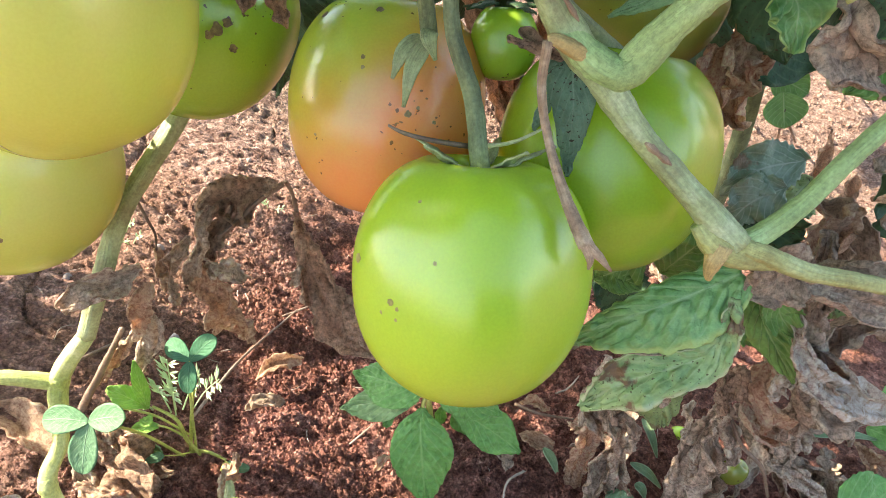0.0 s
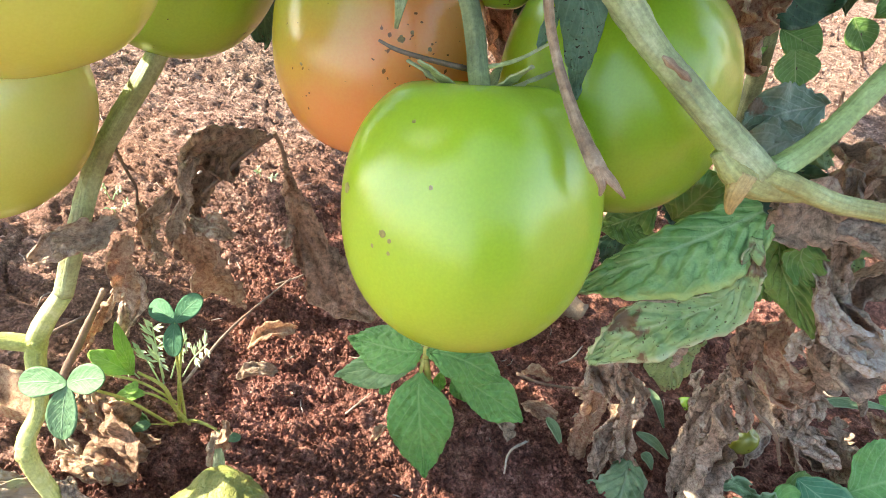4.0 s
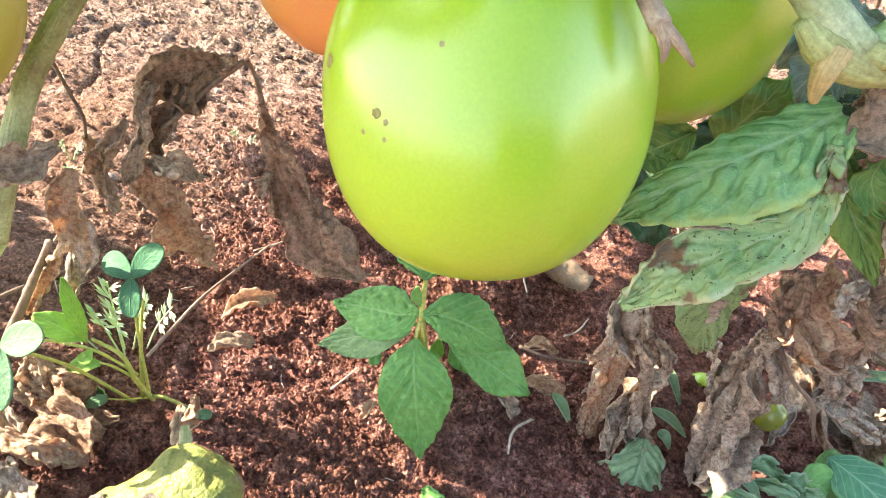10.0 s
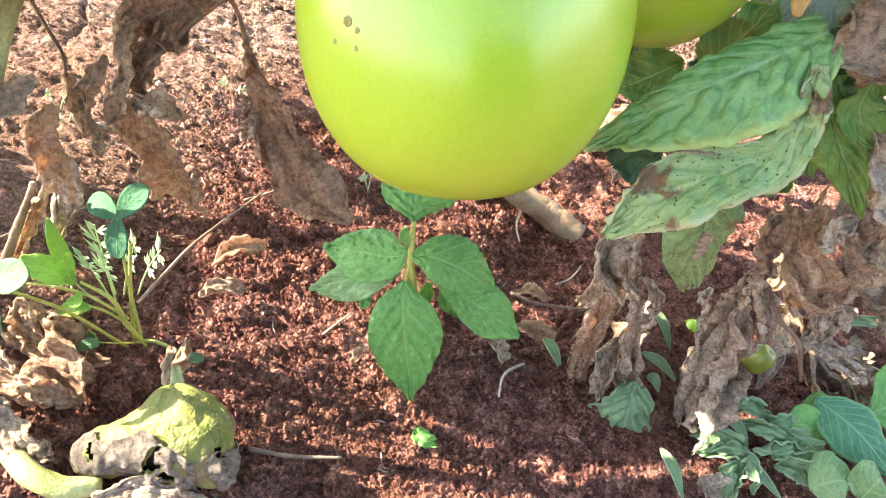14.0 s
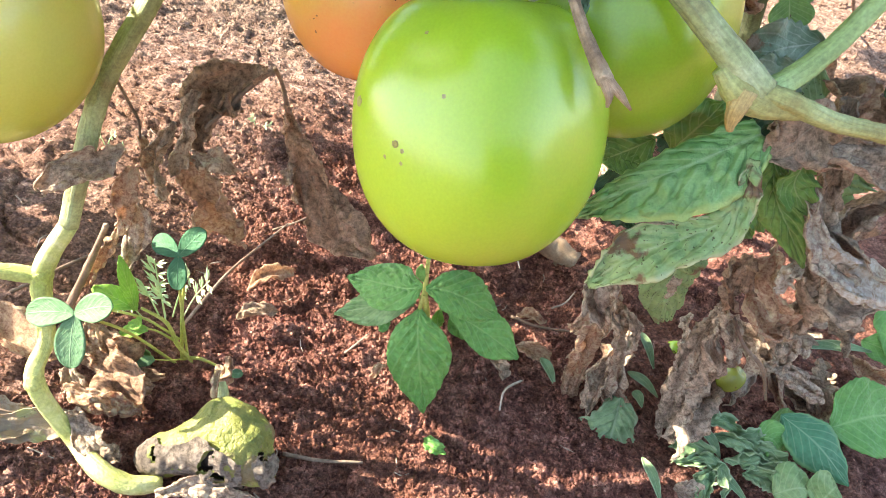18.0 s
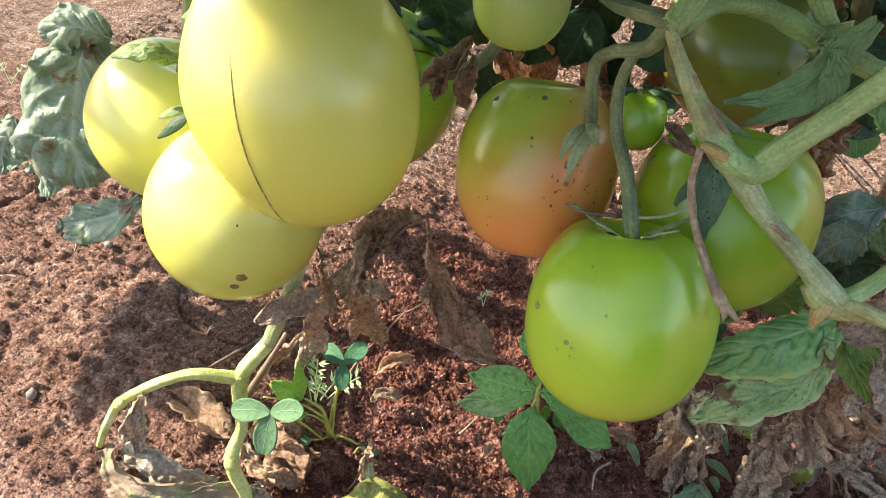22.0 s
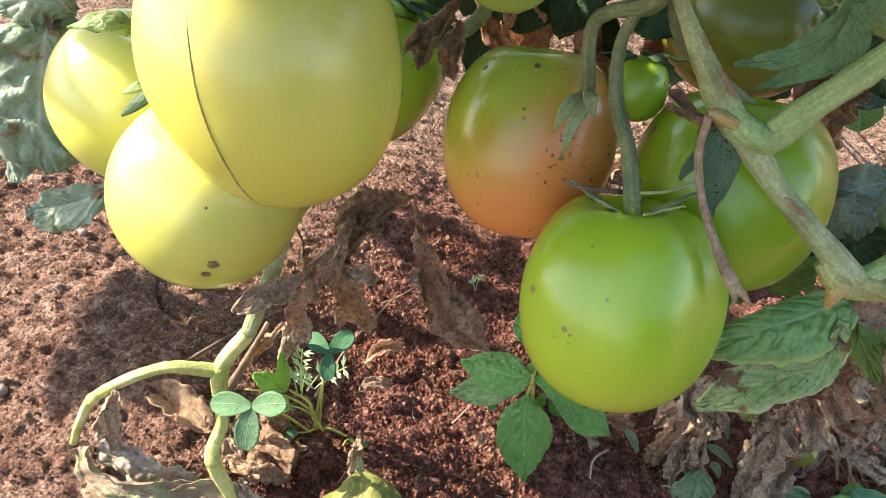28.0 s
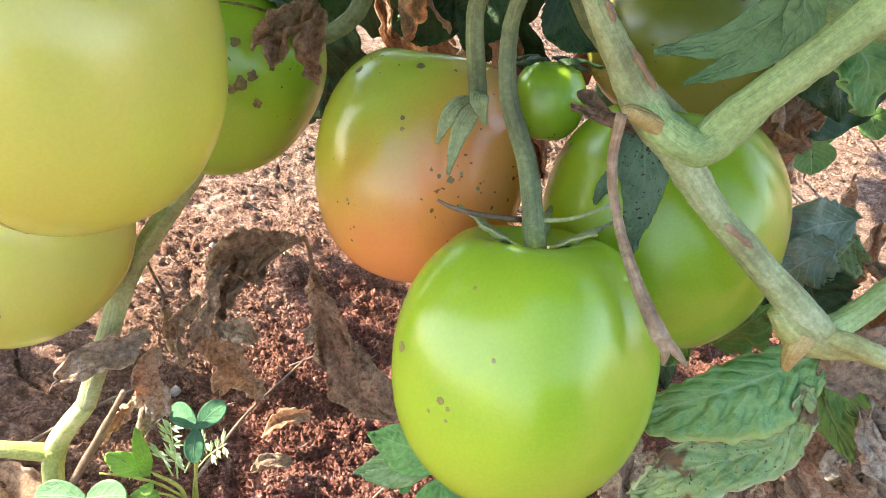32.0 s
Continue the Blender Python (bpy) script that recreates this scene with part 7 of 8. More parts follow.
leaf("leaf", plant, LEAF, [(-0.138, 0.228, 0.330), (-0.127, 0.243, 0.331), (-0.116, 0.262, 0.330)], 0.011, (0, 0, 1), nu=24, nv=9, peak=0.5, tip=0.5, cup=-0.1, seed=1061)
blade("leaf", plant, LEAF, [(-0.640, 0.300, 0.745), (-0.616, 0.288, 0.750), (-0.588, 0.276, 0.745)], [0.004, 0.016, 0.003], [0.004, 0.016, 0.003], (0.1, -0.1, 1), teeth=0.2, seed=81, nu=30, nv=17)
# two more added leaf groups out of view, casting shade over the soil
for k in range(9):
    p0 = np.array([-0.545 + 0.034 * (k % 3) + rs.uniform(-0.01, 0.01), 0.290 + 0.030 * (k // 3) + rs.uniform(-0.008, 0.008), rs.uniform(0.33, 0.35)])
    a = rs.uniform(0, 6.28)
    d = np.array([math.cos(a), math.sin(a), rs.uniform(-0.1, 0.1)]) * 0.027
    blade("leaf", plant, LEAF, [(p0 - d).tolist(), (p0 + np.array([0, 0, 0.004])).tolist(), (p0 + d).tolist()], [0.004, 0.018, 0.003], [0.004, 0.018, 0.003], (0.1, -0.1, 1), teeth=0.2, nteeth=7, cup=(-0.3, -0.3), seed=1450 + k, nu=20, nv=11)
for k in range(20):
    p0 = np.array([-0.405 + 0.036 * (k % 5) + rs.uniform(-0.008, 0.008), 0.315 + 0.036 * (k // 5) + rs.uniform(-0.008, 0.008), rs.uniform(0.375, 0.395)])
    a = rs.uniform(0, 6.28)
    d = np.array([math.cos(a), math.sin(a), rs.uniform(-0.1, 0.1)]) * 0.028
    blade("leaf", plant, LEAF, [(p0 - d).tolist(), (p0 + np.array([0, 0, 0.004])).tolist(), (p0 + d).tolist()], [0.004, 0.021, 0.003], [0.004, 0.021, 0.003], (0.1, -0.1, 1), teeth=0.2, nteeth=7, cup=(-0.3, -0.3), seed=1400 + k, nu=20, nv=11)
# small leaf added to stop a sun spot on the green fruit
blade("leaf", plant, LEAF, [(-0.0408, 0.2071, 0.2759), (-0.0308, 0.2111, 0.2759), (-0.0208, 0.2151, 0.2759)], [0.002, 0.008, 0.002], [0.002, 0.008, 0.002], (-0.3, 0.1, 1), teeth=0.2, nteeth=5, cup=(-0.2, -0.2), seed=1500, nu=16, nv=9)
# added branch out of view, linking the outer shading leaves to the plant
stem([(0.095, 0.315, 0.37), (-0.06, 0.36, 0.36), (-0.25, 0.43, 0.345), (-0.45, 0.46, 0.33)], [0.004, 0.0035, 0.003, 0.002], STEM_DARK)
stem([(0.22, 0.44, -0.07), (0.21, 0.42, 0.10), (0.16, 0.37, 0.25), (0.095, 0.315, 0.37), (0.06, 0.32, 0.45)], [0.006, 0.0055, 0.005, 0.004, 0.003], STEM_DARK, label="main stem rising from the soil")
stem([(0.115, 0.333, 0.335), (0.0369, 0.2000, 0.2837)], [0.0045, 0.0036])

# ---- the weed seedling ----
seedling = root("weed_seedling", (0.024, 0.230, soil_at(0.024, 0.230)), "young broad-leaved weed seedling growing in the soil", "weed")
SC = (0.0197, 0.2225, 0.0622)
stem([(0.024, 0.230, soil_at(0.024, 0.230) - 0.004), (0.0225, 0.226, 0.03), SC], [0.0017, 0.0015, 0.0013], STEM_WEED, parent=seedling)
blade("leaf", seedling, WEED, [(0.0178, 0.2215, 0.0536), (0.0175, 0.2160, 0.0448), (0.0187, 0.2105, 0.0315), (0.0202, 0.2075, 0.0156), (0.0217, 0.2045, 0.0011)], [0.0008, 0.0108, 0.0144, 0.0092, 0.0005], [0.0008, 0.0108, 0.0140, 0.0092, 0.0005], (0, -0.7, 0.72), veins=6, slant=2.0, bulge=0.07, teeth=0.07, nteeth=13, blister=0.0011, nu=64, nv=39, seed=1, cup=(-0.15, -0.12))
blade("leaf", seedling, WEED, [(0.0188, 0.2240, 0.0653), (0.0121, 0.2260, 0.0612), (0.0026, 0.2310, 0.0580), (-0.0058, 0.2370, 0.0536), (-0.0144, 0.2430, 0.0487)], [0.0008, 0.0086, 0.0113, 0.0077, 0.0004], [0.0008, 0.0090, 0.0104, 0.0073, 0.0004], (-0.1, -0.55, 0.83), veins=6, slant=2.0, bulge=0.07, teeth=0.07, nteeth=13, blister=0.0011, nu=64, nv=39, seed=2, cup=(-0.1, -0.3))
# left leaf in a paler green, its sunlight put into the colour
blade("leaf", seedling, WEED_PALE_LIT, [(0.0163, 0.2240, 0.0554), (0.0100, 0.2260, 0.0520), (0.0014, 0.2290, 0.0468), (-0.0087, 0.2310, 0.0409), (-0.0200, 0.2330, 0.0346)], [0.0006, 0.0046, 0.0086, 0.0074, 0.0004], [0.0006, 0.0042, 0.0073, 0.0061, 0.0004], (-0.1, -0.6, 0.8), veins=6, slant=2.0, bulge=0.07, teeth=0.07, nteeth=13, blister=0.0011, nu=64, nv=39, seed=3, cup=(-0.1, -0.2))
blade("leaf", seedling, WEED, [(0.0202, 0.2220, 0.0663), (0.0271, 0.2210, 0.0670), (0.0355, 0.2220, 0.0619), (0.0432, 0.2230, 0.0551), (0.0532, 0.2250, 0.0453)], [0.0008, 0.0075, 0.0113, 0.0095, 0.0006], [0.0008, 0.0075, 0.0089, 0.0075, 0.0006], (0.1, -0.6, 0.8), veins=6, slant=2.0, bulge=0.07, teeth=0.07, nteeth=13, blister=0.0011, nu=64, nv=39, seed=4, cup=(-0.2, -0.2))
blade("leaf", seedling, WEED, [(0.0278, 0.2250, 0.0538), (0.0369, 0.2260, 0.0435), (0.0451, 0.2260, 0.0365), (0.0547, 0.2250, 0.0283), (0.0646, 0.2240, 0.0182)], [0.0006, 0.0056, 0.0092, 0.0099, 0.0009], [0.0006, 0.0052, 0.0088, 0.0090, 0.0009], (0.12, -0.6, 0.8), veins=6, slant=2.0, bulge=0.07, teeth=0.07, nteeth=13, blister=0.0011, nu=64, nv=39, seed=5, cup=(-0.15, -0.15))
blade("leaf", seedling, WEED, [(0.0206, 0.2290, 0.0769), (0.0208, 0.2320, 0.0822), (0.0218, 0.2370, 0.0870), (0.0228, 0.2430, 0.0910), (0.0238, 0.2500, 0.0943)], [0.0008, 0.0110, 0.0129, 0.0095, 0.0006], [0.0008, 0.0118, 0.0141, 0.0099, 0.0006], (0, -0.55, 0.83), veins=6, slant=2.0, bulge=0.07, teeth=0.07, nteeth=13, blister=0.0011, nu=64, nv=39, seed=6, cup=(-0.2, -0.2))
blade("leaf", seedling, WEED, [(0.0325, 0.2280, 0.0443), (0.0353, 0.2270, 0.0373), (0.0386, 0.2260, 0.0286)], [0.0013, 0.0053, 0.0009], [0.0013, 0.0048, 0.0009], (0.1, -0.7, 0.7), veins=6, slant=2.0, bulge=0.07, teeth=0.07, nteeth=13, blister=0.0011, nu=30, nv=21, seed=7)
blade("leaf", seedling, WEED, [(0.0187, 0.2220, 0.0699), (0.0176, 0.2210, 0.0764), (0.0179, 0.2200, 0.0827)], [0.0006, 0.0021, 0.0004], [0.0006, 0.0019, 0.0004], (-0.1, -0.7, 0.7), veins=6, slant=2.0, bulge=0.07, teeth=0.0, nteeth=13, blister=0.0011, nu=24, nv=15, seed=8)
blade("leaf", seedling, WEED_BRIGHT, [(0.0271, 0.2280, 0.0457), (0.0262, 0.2270, 0.0403), (0.0271, 0.2260, 0.0354)], [0.0009, 0.0030, 0.0007], [0.0009, 0.0026, 0.0007], (0, -0.7, 0.7), veins=6, slant=2.0, bulge=0.07, teeth=0.07, nteeth=13, blister=0.0011, nu=24, nv=15, seed=9)
blade("leaf", seedling, WEED, [(0.0046, 0.2260, 0.0389), (0.0027, 0.2250, 0.0367), (0.0014, 0.2240, 0.0338)], [0.0009, 0.0022, 0.0007], [0.0009, 0.0026, 0.0007], (0, -0.7, 0.7), veins=6, slant=2.0, bulge=0.07, teeth=0.07, nteeth=13, blister=0.0011, nu=20, nv=13, seed=10)
stem([(0.0197, 0.2225, 0.0622), (0.0200, 0.2250, 0.0712), (0.0206, 0.2290, 0.0769)], [0.0012, 0.0010, 0.0008], STEM_WEED, "petiole", seedling, n=10, seg=8)
stem([(0.0193, 0.2225, 0.0622), (0.0184, 0.2220, 0.0567), (0.0179, 0.2215, 0.0530)], [0.0012, 0.0010, 0.0008], STEM_WEED, "petiole", seedling, n=8, seg=8)
stem([(0.0189, 0.2235, 0.0594), (0.0122, 0.2250, 0.0557), (0.0068, 0.2270, 0.0514)], [0.0008, 0.0007, 0.0006], STEM_WEED, "petiole", seedling, n=8, seg=7)


# ---- clover sprouts ----
def clover(base, centre, tips, label, mat=None):
    ob = root("clover_sprout", base, label, "weed", "clover sprouts")
    stem([base, tuple(0.5 * (a + b) + (0.006 if i == 2 else 0) for i, (a, b) in enumerate(zip(base, centre))), centre], [0.0007, 0.0006, 0.0005], STEM_WEED, parent=ob, n=16, seg=7)
    for k, t in enumerate(tips):
        m = tuple(0.5 * (a + b) + (0.001 if i == 2 else 0) for i, (a, b) in enumerate(zip(centre, t)))
        leaf("leaflet", ob, mat or CLOVER, [centre, m, t], 0.25 * float(np.linalg.norm(np.array(t) - np.array(centre))), (0, -0.6, 0.8), nu=24, nv=13, peak=0.6, tip=0.55, cup=0.3, seed=k)


WB = (-0.0883, 0.2189, soil_at(-0.0883, 0.2189))
clover((-0.0900, 0.2160, WB[2]), (-0.1004, 0.1835, 0.0893), ((-0.1191, 0.1860, 0.0853), (-0.0841, 0.1800, 0.0980), (-0.1036, 0.1730, 0.0720)), "pale green three-leaved clover sprout beside the vine")
clover((-0.0860, 0.2200, WB[2]), (-0.0735, 0.2135, 0.0884), ((-0.0853, 0.2223, 0.0882), (-0.0627, 0.2174, 0.0983), (-0.0745, 0.2065, 0.0770)), "blue-green three-leaved clover sprout on a thin stalk", CLOVER_SHADED)
clover((-0.0722, 0.2106, 0.0149), (-0.0653, 0.2081, 0.0196), ((-0.0587, 0.2094, 0.0191), (-0.0659, 0.2032, 0.0181), (-0.0688, 0.2109, 0.0211)), "tiny clover seedling on the soil")


# ---- feathery weed ----
def frond(ob, a, b, n, ln, mat=None, seed=0):
    """A finely cut leaf: a rib with narrow paired lobes."""
    rs = np.random.RandomState(seed)
    path = spline([a, tuple(0.5 * (p + q) + (0.002 if i == 2 else 0) for i, (p, q) in enumerate(zip(a, b))), b], n * 2)
    tan = unit(np.gradient(path, axis=0))
    side = unit(np.cross(tan, (0.0, -0.5, 0.85)))
    vs, fs = tube(path.tolist(), [0.0004, 0.0003], n * 2, 5)
    vs, fs = vs.tolist(), list(fs)
    for i in range(n, n * 2, 2):
        for sgn in (-1, 1):
            l = ln * rs.uniform(0.6, 1.1) * (1 - 0.3 * i / (2 * n))
            d = unit(side[i] * sgn + tan[i] * 0.7)
            w = np.cross(d, (0.0, -0.5, 0.85)) * 0.00065
            for q, spread in ((1.0, 0.0), (0.7, 0.5), (0.7, -0.5)):
                e = path[i] + (d + w * 1500 * spread * 0.5) * l * q + np.array([0, 0, rs.uniform(-0.2, 0.3) * l])
                m = path[i] * 0.4 + e * 0.6
                k = len(vs)
                up = np.array([0, -0.0001, 0.00025])
                vs += [path[i].tolist(), (m + w).tolist(), e.tolist(), (m - w).tolist(), (m + up).tolist()]
                fs += [(k, k + 1, k + 4), (k + 1, k + 2, k + 4), (k + 2, k + 3, k + 4), (k + 3, k, k + 4), (k, k + 3, k + 2, k + 1)]
    part("frond", np.array(vs), fs, mat or FEATHER, ob, uvs=np.full((len(vs), 2), 0.3), smooth=False)


weed = root("feathery_weed", WB, "small weed with finely cut pale leaves and yellow stems", "weed")
for k, (a, b) in enumerate((((-0.0968, 0.2329, 0.0283), (-0.0897, 0.2260, 0.0731)), ((-0.0939, 0.2335, 0.0277), (-0.0753, 0.2220, 0.0694)), ((-0.0915, 0.2388, 0.0218), (-0.0697, 0.2260, 0.0614)), ((-0.0983, 0.2310, 0.0288), (-0.0941, 0.2190, 0.0663)), ((-0.0959, 0.2299, 0.0284), (-0.0875, 0.2200, 0.0641)), ((-0.1063, 0.2307, 0.0305), (-0.1036, 0.2170, 0.0582)))):
    frond(weed, a, b, 6, 0.0105, seed=k)
blade("leaf", weed, WEED_BRIGHT, [(-0.0986, 0.2140, 0.0565), (-0.1020, 0.2135, 0.0613), (-0.1059, 0.2130, 0.0659), (-0.1107, 0.2130, 0.0693)], [0.0012, 0.0042, 0.0046, 0.0009], [0.0012, 0.0046, 0.0042, 0.0009], (0.1, -0.6, 0.8), seed=401, cup=(0.25, 0.25), teeth=0.18, nteeth=8, bulge=0.08, blister=0.0004, nu=40, nv=23)
blade("leaf", weed, WEED_BRIGHT, [(-0.0979, 0.2140, 0.0551), (-0.0959, 0.2120, 0.0688), (-0.0951, 0.2115, 0.0799), (-0.0946, 0.2120, 0.0889)], [0.0010, 0.0028, 0.0025, 0.0005], [0.0010, 0.0030, 0.0025, 0.0005], (0.3, -0.8, 0.5), seed=402, cup=(0.25, 0.25), teeth=0.18, nteeth=8, bulge=0.08, blister=0.0004, nu=40, nv=23)
blade("leaf", weed, WEED_BRIGHT, [(-0.0950, 0.2130, 0.0441), (-0.0993, 0.2125, 0.0445), (-0.1035, 0.2120, 0.0431), (-0.1088, 0.2120, 0.0397)], [0.0008, 0.0028, 0.0026, 0.0006], [0.0008, 0.0026, 0.0028, 0.0006], (0.0, -0.6, 0.8), seed=403, cup=(0.25, 0.25), teeth=0.18, nteeth=8, bulge=0.08, blister=0.0004, nu=40, nv=23)
blade("leaf", weed, WEED_BRIGHT, [(-0.0969, 0.2140, 0.0506), (-0.0996, 0.2130, 0.0471), (-0.1024, 0.2130, 0.0476)], [0.0008, 0.0024, 0.0006], [0.0008, 0.0024, 0.0006], (0.2, -0.7, 0.7), seed=404, cup=(0.25, 0.25), teeth=0.18, nteeth=8, bulge=0.08, blister=0.0004, nu=40, nv=23)
blade("leaf", weed, CLOVER, [(-0.0925, 0.2050, 0.0341), (-0.0947, 0.2030, 0.0357), (-0.0997, 0.2010, 0.0346)], [0.0006, 0.0022, 0.0006], [0.0006, 0.0022, 0.0006], (0.0, -0.6, 0.8), seed=405, cup=(0.25, 0.25), teeth=0.0, nteeth=8, bulge=0.08, blister=0.0004, nu=40, nv=23)
stem([(-0.0802, 0.2185, 0.0067), (-0.0840, 0.2175, 0.0177), (-0.0869, 0.2165, 0.0302), (-0.0876, 0.2150, 0.0467), (-0.0954, 0.2145, 0.0561)], [0.00077, 0.00091, 0.00105, 0.00084, 0.00056], STEM_WEED, parent=weed, n=24, seg=9)
stem([(-0.0857, 0.2165, 0.0302), (-0.0917, 0.2140, 0.0414), (-0.0954, 0.2130, 0.0447)], [0.00063, 0.00049, 0.00042], STEM_WEED, parent=weed, n=12, seg=7)
stem([(-0.0854, 0.2165, 0.0336), (-0.0951, 0.2150, 0.0480), (-0.1069, 0.2145, 0.0536), (-0.1165, 0.2140, 0.0555)], [0.00056, 0.00056, 0.00056, 0.00042], STEM_WEED, parent=weed, n=16, seg=7)
stem([(-0.0877, 0.2175, 0.0175), (-0.0894, 0.2100, 0.0268), (-0.0925, 0.2050, 0.0341)], [0.00042, 0.00035, 0.00028], STEM_WEED, parent=weed, n=10, seg=6)
for a, b in ((WB, (-0.0775, 0.2220, 0.0679)), (WB, (-0.0709, 0.2150, 0.0163))):
    m = tuple(0.5 * (p + q) + (0.003 if i == 2 else 0) for i, (p, q) in enumerate(zip(a, b)))
    stem([a, m, b], [0.0009, 0.0008, 0.0006], STEM_WEED, parent=weed, n=14, seg=7)

for k, (a, b, c) in enumerate((((-0.4013, 0.5020, 0.0464), (-0.3939, 0.5179, 0.0563), (-0.4123, 0.5140, 0.0586)), ((-0.1679, 0.3620, 0.0224), (-0.1644, 0.3522, 0.0425), (-0.1562, 0.3563, 0.0385)), ((-0.1598, 0.3508, 0.0217), (-0.1507, 0.3493, 0.0350), (-0.1595, 0.3425, 0.0343)), ((-0.0919, 0.4129, 0.0029), (-0.0943, 0.4111, 0.0156), (-0.0808, 0.4069, 0.0130)), ((-0.0051, 0.3460, -0.0106), (-0.0081, 0.3478, -0.0020), (-0.0022, 0.3526, -0.0017)))):
    ob = root("weed_sprout", a, "tiny pale weed sprout on the bare soil", "weed", "tiny weed sprouts")
    frond(ob, a, b, 4, 0.005, seed=20 + k)
    frond(ob, a, c, 4, 0.005, seed=30 + k)

# ---- weeds and leaves low beside the plant ----
thicket = root("weed_clump", (0.2196, 0.2086, -0.0455), "clump of wilted green weeds on shaded soil", "weed")
for k, (a, b, w, m) in enumerate((((0.2007, 0.2178, -0.0129), (0.2282, 0.1872, -0.0253), 0.013, LEAF_TEAL), ((0.2250, 0.2133, -0.0168), (0.2684, 0.2247, -0.0199), 0.020, WEED), ((0.2995, 0.3050, -0.0160), (0.2888, 0.2560, -0.0305), 0.012, WEED), ((0.1876, 0.2091, -0.0198), (0.2002, 0.2046, -0.0237), 0.009, WEED), ((0.1874, 0.1805, -0.0224), (0.2068, 0.1825, -0.0211), 0.012, WEED_PALE_LIT), ((0.2095, 0.1776, -0.0262), (0.2173, 0.1835, -0.0181), 0.012, WEED_PALE_LIT), ((0.1986, 0.2187, -0.0226), (0.2185, 0.2121, -0.0356), 0.012, LEAF), ((0.2793, 0.2819, -0.0312), (0.2970, 0.2617, -0.0322), 0.010, WEED))):
    q = tuple(0.5 * (s + t) + (0.004 if i == 2 else 0) for i, (s, t) in enumerate(zip(a, b)))
    leaf("leaf", thicket, m, [a, q, b], w, (0.05, -0.5, 0.85), nu=34, nv=17, peak=0.45, cup=0.4 if k % 2 else -0.4, pucker=0.06, wave=0.06, teeth=0.06, seed=200 + k)
for k, (a, b, w) in enumerate((((0.1616, 0.2139, -0.0132), (0.1832, 0.2140, -0.0233), 0.006), ((0.1780, 0.2122, -0.0182), (0.1947, 0.2006, -0.0264), 0.007), ((0.1625, 0.2071, -0.0148), (0.1845, 0.1982, -0.0223), 0.006), ((0.1650, 0.1958, -0.0184), (0.1423, 0.2034, -0.0206), 0.007), ((0.1666, 0.1933, -0.0185), (0.1431, 0.1938, -0.0200), 0.006), ((0.1671, 0.1947, -0.0187), (0.2005, 0.1957, -0.0271), 0.007), ((0.1645, 0.1936, -0.0191), (0.1668, 0.1793, -0.0254), 0.005), ((0.1586, 0.1908, -0.0188), (0.1506, 0.1749, -0.0239), 0.007), ((0.1766, 0.1902, -0.0222), (0.1953, 0.1864, -0.0294), 0.007), ((0.1828, 0.2025, -0.0203), (0.2033, 0.1976, -0.0257), 0.006))):
    q = tuple(0.5 * (s + t) + (0.003 if i == 2 else 0) for i, (s, t) in enumerate(zip(a, b)))
    leaf("wilted_leaflet", thicket, LEAF_WILT, [a, q, b], w * 0.85, (0.05, -0.5, 0.85), nu=36, nv=21, peak=0.45, cup=0.6, pucker=0.1, wave=0.3, teeth=0.15, nteeth=7, crumple=0.002, cscale=120, pleat=0.3, twist=0.6, seed=230 + k)
for a, b in (((0.1406, 0.2704, -0.0156), (0.1473, 0.2522, -0.0255)), ((0.1265, 0.2388, -0.0102), (0.1445, 0.2328, -0.0234)), ((0.1283, 0.2297, -0.0149), (0.1338, 0.2246, -0.0206)), ((0.0820, 0.2452, -0.0095), (0.0904, 0.2360, -0.0205)), ((0.2353, 0.2699, -0.0231), (0.2641, 0.2708, -0.0279)), ((0.1580, 0.2094, -0.0142), (0.1676, 0.1985, -0.0231)), ((0.1594, 0.1959, -0.0233), (0.1778, 0.1789, -0.0295)), ((0.1257, 0.1932, -0.0144), (0.1318, 0.1741, -0.0201)), ((0.2339, 0.2713, -0.0230), (0.2833, 0.2732, -0.0311))):
    q = tuple(0.5 * (s + t) + (0.003 if i == 2 else 0) for i, (s, t) in enumerate(zip(a, b)))
    leaf("blade", thicket, LEAF_WILT, [a, q, b], 0.0022, (0.05, -0.5, 0.85), nu=18, nv=7, peak=0.4, cup=0.6, seed=3)
blade("leaf", plant, LEAF_WILT, [(0.1192, 0.2220, -0.0085), (0.1174, 0.2140, -0.0184), (0.1152, 0.2060, -0.0334), (0.1122, 0.2010, -0.0500)], [0.0051, 0.0126, 0.0128, 0.0062], [0.0051, 0.0141, 0.0165, 0.0062], (0.0, -0.65, 0.75), label='drooping torn grey-green leaf', cup=(-0.3, -0.4), roll=(-0.6, 0.8), bulge=0.12, blister=0.0012, bsize=0.004, rag=0.3, wave=0.2, seed=98)

small_fruits = ((fr, r) for fr, r in (((0.1769, 0.2330, -0.0050), 0.0062), ((0.1703, 0.2796, -0.0441), 0.0058)))
for k, (c, r) in enumerate(small_fruits):
    tomato(c, r, r * 1.25, T_OLIVE_SHADED if k != 1 else T_DARK, "small fallen green fruit among dead leaves", ridge=0.02, tilt=(20 * k, 30, 0), sepals=0, nu=24, nv=32, group="small fruits on the soil")

bgw = root("dock_seedling", (0.4387, 0.7419, -0.1177), "round-leaved weed with dark reddish stalks", "weed")
